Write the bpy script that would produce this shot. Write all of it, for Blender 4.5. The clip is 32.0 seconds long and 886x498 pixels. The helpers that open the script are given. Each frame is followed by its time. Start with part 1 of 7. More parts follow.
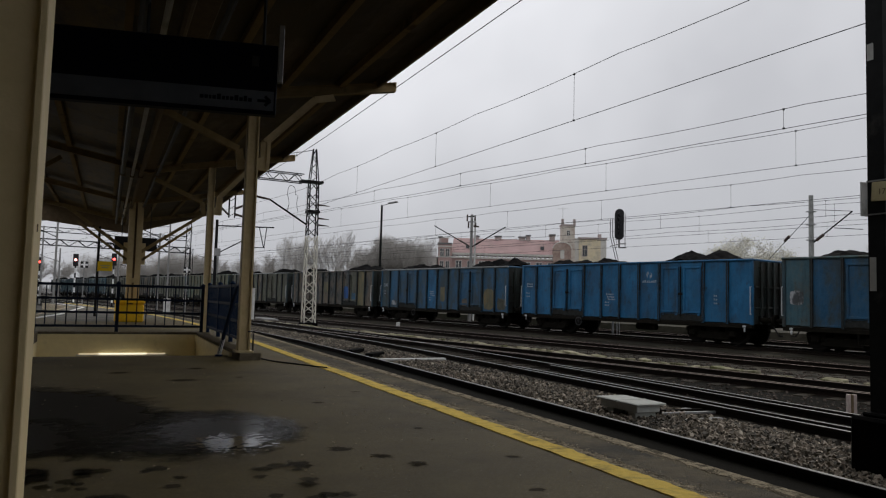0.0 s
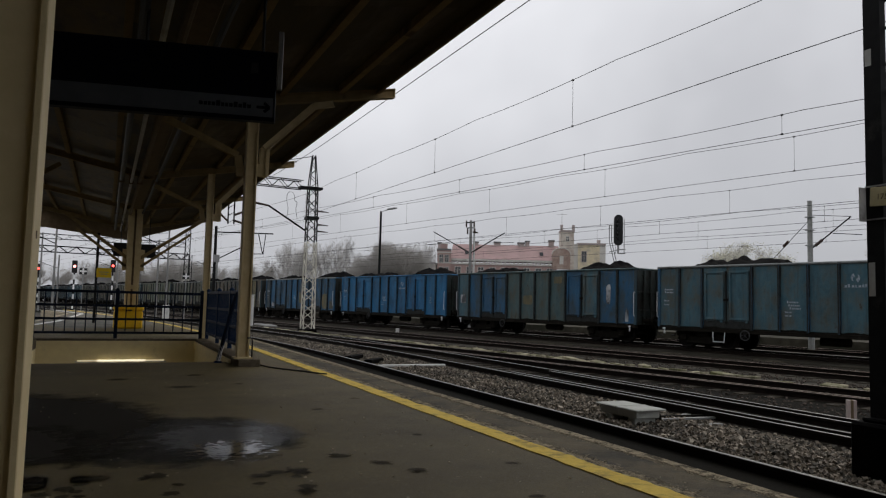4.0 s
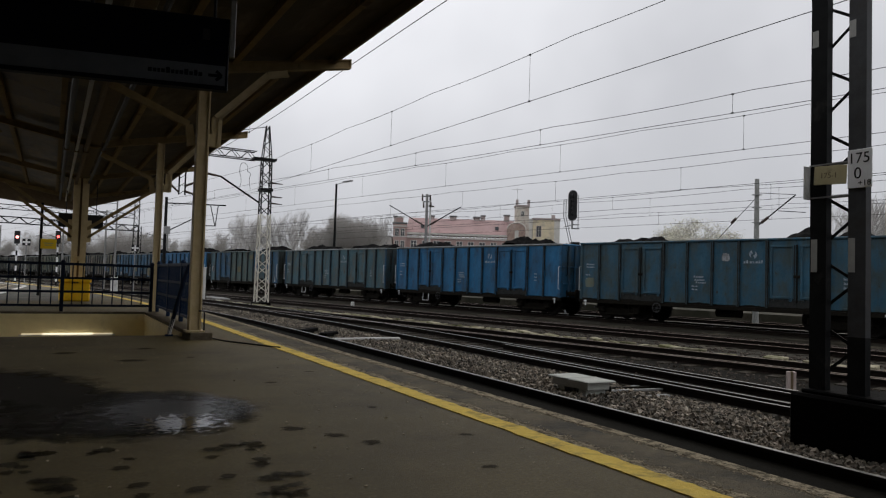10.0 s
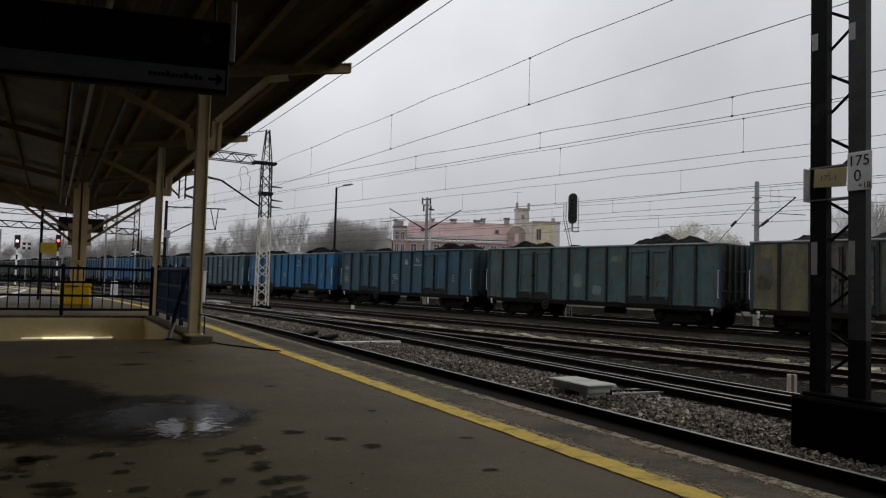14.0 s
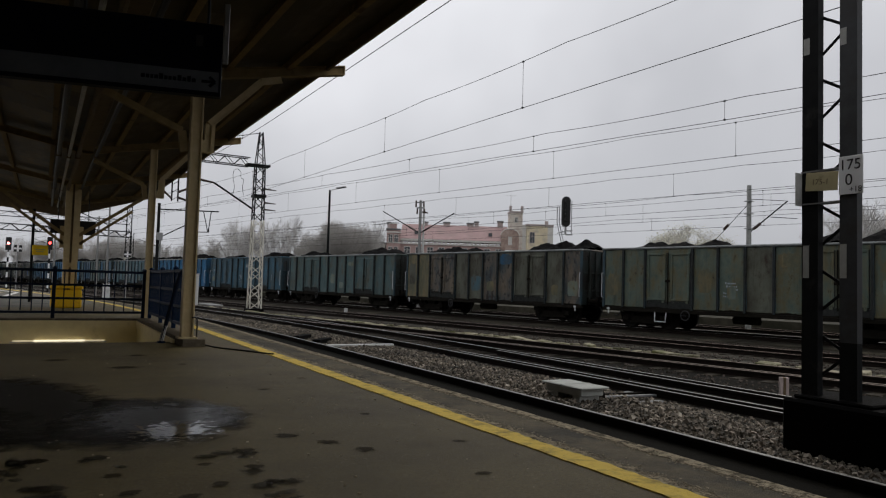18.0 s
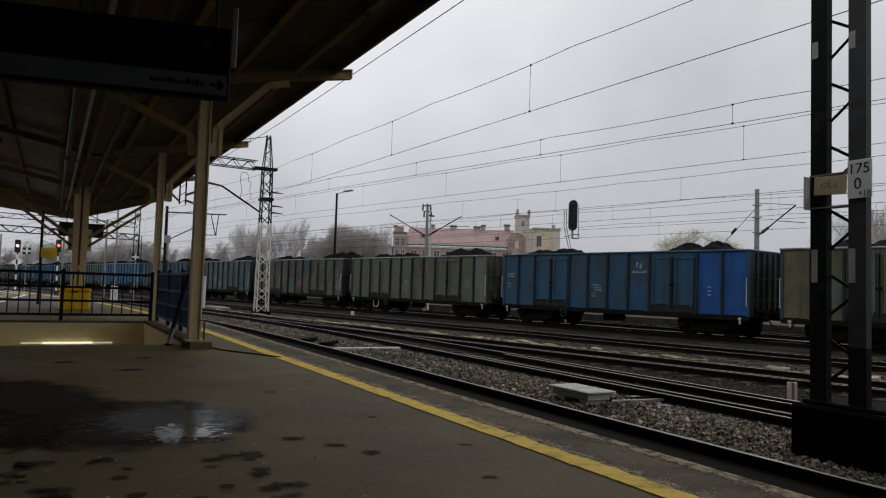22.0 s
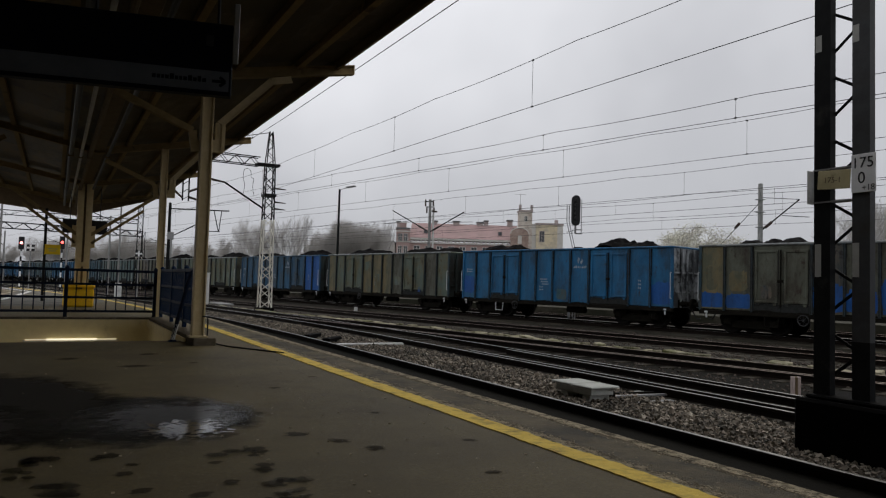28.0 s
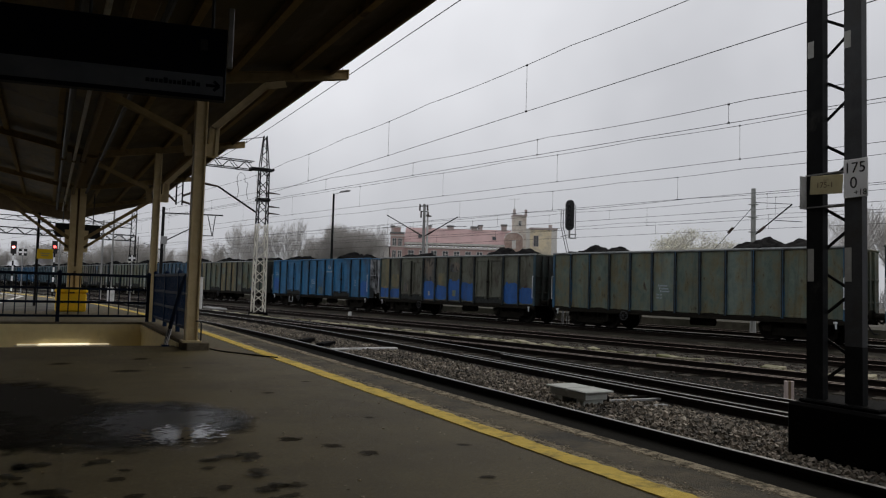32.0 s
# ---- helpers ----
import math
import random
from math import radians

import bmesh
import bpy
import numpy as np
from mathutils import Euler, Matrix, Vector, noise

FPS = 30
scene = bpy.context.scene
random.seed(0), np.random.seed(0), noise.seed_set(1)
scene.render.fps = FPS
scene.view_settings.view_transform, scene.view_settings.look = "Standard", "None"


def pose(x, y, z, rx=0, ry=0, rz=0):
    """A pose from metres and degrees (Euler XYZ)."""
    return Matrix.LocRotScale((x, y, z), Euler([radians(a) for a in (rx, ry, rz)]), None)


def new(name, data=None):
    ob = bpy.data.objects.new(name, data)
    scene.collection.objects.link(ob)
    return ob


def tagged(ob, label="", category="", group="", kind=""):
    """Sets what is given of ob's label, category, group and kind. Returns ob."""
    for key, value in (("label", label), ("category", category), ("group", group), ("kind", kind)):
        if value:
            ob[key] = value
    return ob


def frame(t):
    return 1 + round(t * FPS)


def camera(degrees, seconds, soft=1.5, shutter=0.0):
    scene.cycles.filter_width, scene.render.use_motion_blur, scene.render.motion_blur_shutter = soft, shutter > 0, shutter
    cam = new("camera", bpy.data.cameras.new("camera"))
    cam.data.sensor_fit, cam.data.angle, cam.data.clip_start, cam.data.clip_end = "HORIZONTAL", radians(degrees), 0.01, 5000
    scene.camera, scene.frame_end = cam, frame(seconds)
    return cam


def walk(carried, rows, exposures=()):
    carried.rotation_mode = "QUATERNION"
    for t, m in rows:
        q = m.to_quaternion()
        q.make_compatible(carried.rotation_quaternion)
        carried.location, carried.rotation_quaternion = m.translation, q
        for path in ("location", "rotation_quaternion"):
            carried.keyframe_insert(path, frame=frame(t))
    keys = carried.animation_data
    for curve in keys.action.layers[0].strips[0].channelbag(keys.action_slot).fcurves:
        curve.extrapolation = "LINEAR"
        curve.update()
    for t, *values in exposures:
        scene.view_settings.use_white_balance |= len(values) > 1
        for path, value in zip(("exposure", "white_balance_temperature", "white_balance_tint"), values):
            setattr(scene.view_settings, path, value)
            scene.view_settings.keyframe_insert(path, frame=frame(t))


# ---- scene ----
cam = camera(62.97, 32.0, soft=1.2)
PATH = [
    (0.0, pose(0, 0, 1.08, 93.928, -1.554, -24.877)),
    (0.5, pose(0, 0, 1.08, 94.262, -1.476, -24.926)),
    (1.0, pose(0, 0, 1.08, 94.335, -1.466, -24.793)),
    (1.5, pose(0, 0, 1.08, 94.377, -1.485, -24.869)),
    (2.0, pose(0, 0, 1.08, 94.351, -1.568, -24.873)),
    (2.5, pose(0, 0, 1.08, 94.180, -1.527, -24.783)),
    (4.5, pose(0, 0, 1.08, 94.441, -1.413, -25.127)),
    (5.0, pose(0, 0, 1.08, 93.703, -1.575, -25.639)),
    (5.5, pose(0, 0, 1.08, 93.083, -1.461, -26.255)),
    (6.0, pose(0, 0, 1.08, 92.702, -1.561, -27.045)),
    (6.5, pose(0, 0, 1.08, 92.029, -1.499, -28.026)),
    (7.0, pose(0, 0, 1.08, 91.766, -1.548, -28.250)),
    (7.5, pose(0, 0, 1.08, 91.784, -1.584, -28.310)),
    (8.0, pose(0, 0, 1.08, 91.619, -1.658, -28.312)),
    (8.5, pose(0, 0, 1.08, 91.825, -1.530, -28.051)),
    (9.0, pose(0, 0, 1.08, 91.986, -1.474, -28.335)),
    (9.5, pose(0, 0, 1.08, 92.222, -1.442, -28.456)),
    (10.0, pose(0, 0, 1.08, 92.425, -1.717, -28.458)),
    (10.5, pose(0, 0, 1.08, 92.532, -1.611, -28.319)),
    (11.0, pose(0, 0, 1.08, 92.414, -1.630, -28.201)),
    (11.5, pose(0, 0, 1.08, 92.400, -1.647, -28.123)),
    (12.0, pose(0, 0, 1.08, 92.598, -1.683, -28.081)),
    (12.5, pose(0, 0, 1.08, 92.743, -1.658, -27.991)),
    (13.0, pose(0, 0, 1.08, 92.779, -1.873, -28.160)),
    (13.5, pose(0, 0, 1.08, 92.889, -1.742, -28.150)),
    (14.0, pose(0, 0, 1.08, 92.682, -1.613, -28.444)),
    (14.5, pose(0, 0, 1.08, 92.563, -1.557, -28.678)),
    (16.5, pose(0, 0, 1.08, 93.149, -1.448, -28.779)),
    (17.0, pose(0, 0, 1.08, 92.814, -1.610, -28.669)),
    (17.5, pose(0, 0, 1.08, 92.673, -1.730, -28.959)),
    (18.0, pose(0, 0, 1.08, 92.931, -1.669, -28.966)),
    (18.5, pose(0, 0, 1.08, 93.072, -1.732, -29.035)),
    (19.0, pose(0, 0, 1.08, 93.004, -1.772, -28.885)),
    (19.5, pose(0, 0, 1.08, 93.070, -1.771, -28.886)),
    (20.0, pose(0, 0, 1.08, 92.880, -1.760, -29.001)),
    (20.5, pose(0, 0, 1.08, 92.751, -1.887, -28.641)),
    (21.0, pose(0, 0, 1.08, 92.982, -1.801, -28.406)),
    (21.5, pose(0, 0, 1.08, 93.118, -1.801, -28.462)),
    (22.0, pose(0, 0, 1.08, 93.184, -1.823, -28.441)),
    (22.5, pose(0, 0, 1.08, 93.186, -1.801, -28.498)),
    (23.0, pose(0, 0, 1.08, 92.914, -1.827, -28.373)),
    (23.5, pose(0, 0, 1.08, 92.900, -1.869, -28.314)),
    (24.0, pose(0, 0, 1.08, 93.156, -1.712, -28.487)),
    (24.5, pose(0, 0, 1.08, 93.249, -1.734, -28.520)),
    (25.0, pose(0, 0, 1.08, 93.242, -1.852, -28.376)),
    (25.5, pose(0, 0, 1.08, 93.036, -1.818, -28.151)),
    (27.5, pose(0, 0, 1.08, 93.048, -1.626, -28.120)),
    (28.0, pose(0, 0, 1.08, 92.830, -1.658, -28.206)),
    (28.5, pose(0, 0, 1.08, 92.902, -1.690, -28.211)),
    (29.0, pose(0, 0, 1.08, 92.985, -1.672, -28.172)),
    (29.5, pose(0, 0, 1.08, 93.058, -1.552, -28.177)),
    (30.0, pose(0, 0, 1.08, 93.169, -1.449, -28.360)),
    (30.5, pose(0, 0, 1.08, 92.993, -1.517, -28.356)),
    (31.0, pose(0, 0, 1.08, 92.897, -1.566, -28.359)),
    (31.5, pose(0, 0, 1.08, 93.105, -1.533, -28.264)),
    (32.0, pose(0, 0, 1.08, 93.203, -1.651, -28.665)),
]
walk(cam, PATH, ((0.0, 0.05), (6.0, 0.05), (7.0, 0.15), (9.0, 0.23), (10.0, 0.15), (11.5, 0.06), (32.0, 0.05)))

# ---- world and light: a dull overcast day ----
world = bpy.data.worlds.new("overcast_sky")
scene.world = world
world.use_nodes = True
wn, wl = world.node_tree.nodes, world.node_tree.links
bg = wn["Background"]
sky = wn.new("ShaderNodeTexSky")
sky.sky_type, sky.sun_disc = "NISHITA", False
sky.sun_elevation, sky.sun_rotation = radians(42), radians(60)
grey_sky = wn.new("ShaderNodeHueSaturation")
grey_sky.inputs["Saturation"].default_value = 0.12
wl.new(sky.outputs["Color"], grey_sky.inputs["Color"])
wco = wn.new("ShaderNodeTexCoord")
wno = wn.new("ShaderNodeTexNoise")
wno.inputs["Scale"].default_value, wno.inputs["Detail"].default_value = 2.2, 4
wl.new(wco.outputs["Generated"], wno.inputs["Vector"])
wra = wn.new("ShaderNodeValToRGB")
wra.color_ramp.elements[0].position, wra.color_ramp.elements[0].color = 0.0, (3.75, 3.85, 4.2, 1)
wra.color_ramp.elements[1].position, wra.color_ramp.elements[1].color = 0.75, (7.97, 8.05, 8.47, 1)
wlow = wra.color_ramp.elements.new(0.30)
wlow.color = (4.85, 4.93, 5.3, 1)
wsep = wn.new("ShaderNodeSeparateXYZ")
wl.new(wco.outputs["Generated"], wsep.inputs[0])
wup = wn.new("ShaderNodeMapRange")
wup.inputs["From Min"].default_value, wup.inputs["From Max"].default_value = 0.0, 0.45
wup.inputs["To Min"].default_value, wup.inputs["To Max"].default_value = -0.42, 0.34
wl.new(wsep.outputs["Z"], wup.inputs["Value"])
wadd = wn.new("ShaderNodeMath")
wl.new(wno.outputs["Fac"], wadd.inputs[0])
# the cloud cover is thicker towards the east
weast = wn.new("ShaderNodeMath")
weast.operation = "MULTIPLY_ADD"
weast.inputs[1].default_value, weast.inputs[2].default_value = -0.48, 0.215
wl.new(wsep.outputs["X"], weast.inputs[0])
wlift = wn.new("ShaderNodeMath")
wl.new(wup.outputs[0], wlift.inputs[0])
wl.new(weast.outputs[0], wlift.inputs[1])
wl.new(wlift.outputs[0], wadd.inputs[1])
wl.new(wadd.outputs[0], wra.inputs["Fac"])
wmix = wn.new("ShaderNodeMix")
wmix.data_type = "RGBA"
wmix.inputs["Factor"].default_value = 0.88
wl.new(grey_sky.outputs["Color"], wmix.inputs[6])
wl.new(wra.outputs["Color"], wmix.inputs[7])
wl.new(wmix.outputs[2], bg.inputs["Color"])
bg.inputs["Strength"].default_value = 0.1

sun_data = bpy.data.lights.new("sun", "SUN")
sun_data.energy, sun_data.angle, sun_data.color = 0.55, radians(40), (1.0, 0.91, 0.76)
sun = new("sun", sun_data)
sun.rotation_euler = (radians(48), 0, radians(120))


# ---- materials ----
def surf(name, c1, c2, scale=6.0, rough=(0.6, 0.85), metal=0.0, bump=0.15, bump_scale=60.0, stain=None, stain_scale=1.5, stain_at=0.6, stain_soft=0.12, rand=0.0, stretch=(1, 1, 1), world_space=False, spec=0.3, flake=None, flake_scale=5.0, flake_at=0.66):
    """A worn surface: two tones of one colour, stains of a third at a larger scale, fine relief."""
    m = bpy.data.materials.new(name)
    m.use_nodes = True
    n, l = m.node_tree.nodes, m.node_tree.links
    bsdf = n["Principled BSDF"]
    bsdf.inputs["Metallic"].default_value = metal
    bsdf.inputs["Specular IOR Level"].default_value = spec
    if world_space:
        co = n.new("ShaderNodeNewGeometry").outputs["Position"]
    else:
        co = n.new("ShaderNodeTexCoord").outputs["Object"]
    mp = n.new("ShaderNodeMapping")
    mp.inputs["Scale"].default_value = stretch
    l.new(co, mp.inputs["Vector"])
    info = n.new("ShaderNodeObjectInfo")
    if rand:
        off = n.new("ShaderNodeMath")
        off.operation = "MULTIPLY"
        off.inputs[1].default_value = 37.0
        l.new(info.outputs["Random"], off.inputs[0])
        comb = n.new("ShaderNodeCombineXYZ")
        for i in range(3):
            l.new(off.outputs[0], comb.inputs[i])
        l.new(comb.outputs[0], mp.inputs["Location"])
    no = n.new("ShaderNodeTexNoise")
    no.inputs["Scale"].default_value, no.inputs["Detail"].default_value, no.inputs["Roughness"].default_value = scale, 6, 0.65
    l.new(mp.outputs[0], no.inputs["Vector"])
    mix = n.new("ShaderNodeMix")
    mix.data_type = "RGBA"
    ramp = n.new("ShaderNodeMapRange")
    ramp.inputs["From Min"].default_value, ramp.inputs["From Max"].default_value = 0.3, 0.7
    l.new(no.outputs["Fac"], ramp.inputs["Value"])
    l.new(ramp.outputs[0], mix.inputs["Factor"])
    mix.inputs[6].default_value, mix.inputs[7].default_value = (*c1, 1), (*c2, 1)
    out = mix.outputs[2]
    if stain:
        ns = n.new("ShaderNodeTexNoise")
        ns.inputs["Scale"].default_value, ns.inputs["Detail"].default_value, ns.inputs["Roughness"].default_value = stain_scale, 5, 0.7
        l.new(mp.outputs[0], ns.inputs["Vector"])
        rs = n.new("ShaderNodeMapRange")
        rs.inputs["From Min"].default_value, rs.inputs["From Max"].default_value = stain_at - stain_soft, stain_at + stain_soft
        l.new(ns.outputs["Fac"], rs.inputs["Value"])
        mx = n.new("ShaderNodeMix")
        mx.data_type = "RGBA"
        l.new(rs.outputs[0], mx.inputs["Factor"])
        l.new(out, mx.inputs[6])
        mx.inputs[7].default_value = (*stain, 1)
        out = mx.outputs[2]
    if flake:
        nf = n.new("ShaderNodeTexNoise")
        nf.inputs["Scale"].default_value, nf.inputs["Detail"].default_value, nf.inputs["Roughness"].default_value = flake_scale, 8, 0.72
        l.new(mp.outputs[0], nf.inputs["Vector"])
        rf = n.new("ShaderNodeMapRange")
        rf.inputs["From Min"].default_value, rf.inputs["From Max"].default_value = flake_at - 0.03, flake_at + 0.04
        l.new(nf.outputs["Fac"], rf.inputs["Value"])
        mf = n.new("ShaderNodeMix")
        mf.data_type = "RGBA"
        l.new(rf.outputs[0], mf.inputs["Factor"])
        l.new(out, mf.inputs[6])
        mf.inputs[7].default_value = (*flake, 1)
        out = mf.outputs[2]
    if rand:
        hs = n.new("ShaderNodeHueSaturation")
        rr = n.new("ShaderNodeMapRange")
        rr.inputs["To Min"].default_value, rr.inputs["To Max"].default_value = 1 - rand, 1 + rand
        l.new(info.outputs["Random"], rr.inputs["Value"])
        l.new(rr.outputs[0], hs.inputs["Value"])
        l.new(out, hs.inputs["Color"])
        out = hs.outputs["Color"]
    l.new(out, bsdf.inputs["Base Color"])
    rg = n.new("ShaderNodeMapRange")
    rg.inputs["To Min"].default_value, rg.inputs["To Max"].default_value = rough
    l.new(no.outputs["Fac"], rg.inputs["Value"])
    l.new(rg.outputs[0], bsdf.inputs["Roughness"])
    if bump:
        nb = n.new("ShaderNodeTexNoise")
        nb.inputs["Scale"].default_value, nb.inputs["Detail"].default_value = bump_scale, 3
        l.new(mp.outputs[0], nb.inputs["Vector"])
        bp = n.new("ShaderNodeBump")
        bp.inputs["Strength"].default_value, bp.inputs["Distance"].default_value = bump, 0.02
        l.new(nb.outputs["Fac"], bp.inputs["Height"])
        l.new(bp.outputs[0], bsdf.inputs["Normal"])
    return m


def glow(name, colour, strength):
    m = bpy.data.materials.new(name)
    m.use_nodes = True
    b = m.node_tree.nodes["Principled BSDF"]
    b.inputs["Base Color"].default_value = (*colour, 1)
    b.inputs["Emission Color"].default_value = (*colour, 1)
    b.inputs["Emission Strength"].default_value = strength
    return m


M_BALLAST = surf("ballast_ground", (0.018, 0.0155, 0.010), (0.046, 0.039, 0.026), 9, (0.6, 0.85), 0, 0.7, 22, (0.020, 0.018, 0.012), 0.5, 0.52, 0.14, world_space=True, spec=0.18)
M_STONE = surf("ballast_stone", (0.06, 0.050, 0.042), (0.13, 0.108, 0.092), 14, (0.8, 0.95), 0, 0.3, 50, (0.035, 0.03, 0.025), 1.2, 0.56, 0.1, world_space=True, spec=0.05)
M_STONE_DARK = surf("oily_ballast", (0.004, 0.0038, 0.003), (0.012, 0.0108, 0.008), 14, (0.75, 0.95), 0, 0.5, 40, world_space=True, spec=0.03)
M_BED_FAR = surf("dirty_yard_ballast", (0.010, 0.009, 0.006), (0.034, 0.030, 0.021), 7, (0.7, 0.9), 0, 0.6, 30, (0.08, 0.07, 0.05), 0.7, 0.60, 0.08, world_space=True, spec=0.10)
M_RAIL_SIDE = surf("rail_rust", (0.007, 0.0055, 0.0045), (0.018, 0.0125, 0.0095), 12, (0.7, 0.9), 0.0, 0.2, 80, spec=0.1)
M_RAIL_TOP = surf("rail_head", (0.13, 0.13, 0.122), (0.21, 0.21, 0.20), 18, (0.28, 0.45), 1.0, 0.03, 90)
M_RAIL_DULL = surf("rail_head_rusty", (0.10, 0.072, 0.056), (0.17, 0.13, 0.105), 18, (0.35, 0.6), 0.5, 0.05, 90)
M_SLEEPER = surf("sleeper_wood", (0.012, 0.010, 0.007), (0.034, 0.028, 0.019), 5, (0.55, 0.8), 0, 0.5, 40, rand=0.25, stretch=(1, 4, 4), spec=0.06)
M_ASPHALT = surf("platform_asphalt", (0.065, 0.051, 0.022), (0.142, 0.114, 0.053), 42, (0.55, 0.75), 0, 0.28, 150, (0.054, 0.043, 0.021), 0.55, 0.56, 0.14, world_space=True, spec=0.13, flake=(0.26, 0.22, 0.15), flake_scale=34, flake_at=0.635)
M_KERB = surf("kerb_concrete", (0.10, 0.082, 0.056), (0.17, 0.142, 0.10), 14, (0.75, 0.95), 0, 0.4, 90, (0.26, 0.24, 0.21), 2.5, 0.64, 0.06, world_space=True, spec=0.08)
M_EDGE = surf("worn_concrete_rim", (0.31, 0.26, 0.18), (0.52, 0.45, 0.33), 20, (0.8, 0.97), 0, 0.7, 70, (0.15, 0.125, 0.088), 7.0, 0.54, 0.12, world_space=True, spec=0.1)
M_STRIP = surf("platform_strip", (0.080, 0.065, 0.036), (0.150, 0.122, 0.072), 14, (0.6, 0.85), 0, 0.6, 110, (0.036, 0.030, 0.019), 1.3, 0.50, 0.1, world_space=True, spec=0.16, flake=(0.22, 0.185, 0.13), flake_scale=9, flake_at=0.66)
M_CRUMB = surf("crumbled_joint", (0.30, 0.25, 0.17), (0.48, 0.41, 0.29), 26, (0.8, 0.95), 0, 0.8, 90, (0.085, 0.07, 0.045), 9.0, 0.52, 0.06, world_space=True, spec=0.1, flake=(0.05, 0.042, 0.028), flake_scale=34, flake_at=0.58)
M_YELLOW_LINE = surf("yellow_line_paint", (0.68, 0.48, 0.08), (0.80, 0.60, 0.125), 16, (0.6, 0.8), 0, 0.4, 140, (0.30, 0.215, 0.06), 5.0, 0.60, 0.10, world_space=True, spec=0.1, flake=(0.12, 0.09, 0.045), flake_scale=18, flake_at=0.66)
# paler copy of the cream paint: light on the near column painted in
M_CREAM_LIT = surf("lit_cream_paint", (0.66, 0.54, 0.30), (0.74, 0.61, 0.36), 7, (0.5, 0.7), 0, 0.1, 70, (0.28, 0.2, 0.11), 3.0, 0.68, 0.04)
M_CREAM = surf("cream_steel_paint", (0.46, 0.36, 0.19), (0.57, 0.46, 0.265), 7, (0.45, 0.65), 0, 0.1, 70, (0.20, 0.14, 0.08), 3.0, 0.70, 0.04, rand=0.05)
M_BEIGE_WALL = surf("beige_plaster", (0.78, 0.66, 0.38), (0.88, 0.76, 0.45), 5, (0.6, 0.8), 0, 0.2, 70, (0.55, 0.46, 0.28), 2.0, 0.70, 0.1)
# near sheeting is a darker copy of the far: roof shade painted in
M_ROOF_BOARD = surf("shaded_canopy_sheeting", (0.042, 0.030, 0.007), (0.072, 0.051, 0.013), 3, (0.55, 0.75), 0, 0.2, 30, (0.14, 0.10, 0.06), 1.1, 0.60, 0.1, stretch=(1, 0.25, 1), rand=0.12)
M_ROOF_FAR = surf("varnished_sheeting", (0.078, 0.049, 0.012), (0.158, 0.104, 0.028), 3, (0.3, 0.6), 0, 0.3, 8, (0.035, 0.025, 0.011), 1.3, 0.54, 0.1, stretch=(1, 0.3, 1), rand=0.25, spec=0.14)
M_ROOF_TOP = surf("canopy_felt", (0.05, 0.05, 0.05), (0.09, 0.09, 0.09), 5, (0.8, 0.95), 0, 0.2, 40)
# cream steel browned and darkened: shade under the roof is in the colour
M_CANOPY_STEEL = surf("shaded_canopy_steel", (0.20, 0.141, 0.064), (0.28, 0.203, 0.098), 6, (0.6, 0.8), 0, 0.1, 60, (0.10, 0.07, 0.04), 2.2, 0.64, 0.06, rand=0.08, spec=0.15)
M_BROWN_STEEL = surf("brown_rust_steel", (0.12, 0.084, 0.045), (0.19, 0.135, 0.08), 6, (0.6, 0.8), 0.1, 0.15, 60)
M_FENCE = surf("dark_blue_fence_paint", (0.002, 0.014, 0.046), (0.004, 0.022, 0.068), 10, (0.5, 0.7), 0, 0.08, 90, (0.02, 0.018, 0.02), 4, 0.68, 0.06, spec=0.15)
# near-black copy of the fence paint: the backlit silhouette is in its colour
M_FENCE_DARK = surf("silhouette_fence_paint", (0.0018, 0.006, 0.018), (0.004, 0.011, 0.030), 10, (0.4, 0.6), 0, 0.08, 90, (0.012, 0.011, 0.011), 4, 0.62, 0.06, spec=0.15)
M_BLACK = surf("black_paint", (0.008, 0.008, 0.009), (0.016, 0.016, 0.017), 9, (0.4, 0.6), 0, 0.05, 70)
M_MAST_DARK = surf("dark_mast_paint", (0.005, 0.0053, 0.0055), (0.011, 0.0115, 0.0115), 9, (0.5, 0.7), 0, 0.12, 60, (0.035, 0.033, 0.03), 2.2, 0.68, 0.08, spec=0.10)
M_MAST_GREY = surf("grey_mast_paint", (0.030, 0.031, 0.033), (0.050, 0.052, 0.054), 7, (0.5, 0.7), 0.0, 0.12, 60, (0.035, 0.033, 0.03), 2.0, 0.6, 0.08)
M_BAND = surf("pale_band_paint", (0.30, 0.30, 0.28), (0.40, 0.40, 0.37), 9, (0.5, 0.7), 0, 0.08, 60)
M_CONCRETE = surf("grey_concrete", (0.20, 0.20, 0.195), (0.29, 0.29, 0.28), 6, (0.75, 0.9), 0, 0.25, 60, (0.17, 0.165, 0.16), 1.5, 0.58, 0.1)
M_TAR = surf("tarred_concrete", (0.002, 0.002, 0.002), (0.0042, 0.004, 0.0036), 6, (0.7, 0.9), 0, 0.3, 40, spec=0.03)
M_WHITE_LATTICE = surf("whitewashed_steel", (0.50, 0.48, 0.41), (0.66, 0.63, 0.55), 8, (0.6, 0.8), 0, 0.1, 60, (0.25, 0.2, 0.15), 3, 0.64, 0.06)
M_GALV = surf("galvanised_steel", (0.22, 0.22, 0.22), (0.32, 0.32, 0.32), 8, (0.45, 0.6), 0.6, 0.05, 60)
M_WIRE = surf("wire_copper_dark", (0.020, 0.020, 0.020), (0.035, 0.035, 0.035), 20, (0.5, 0.7), 0.3, 0, 60)
M_INSUL = surf("brown_insulator", (0.03, 0.018, 0.014), (0.05, 0.03, 0.022), 20, (0.2, 0.4), 0, 0, 60)
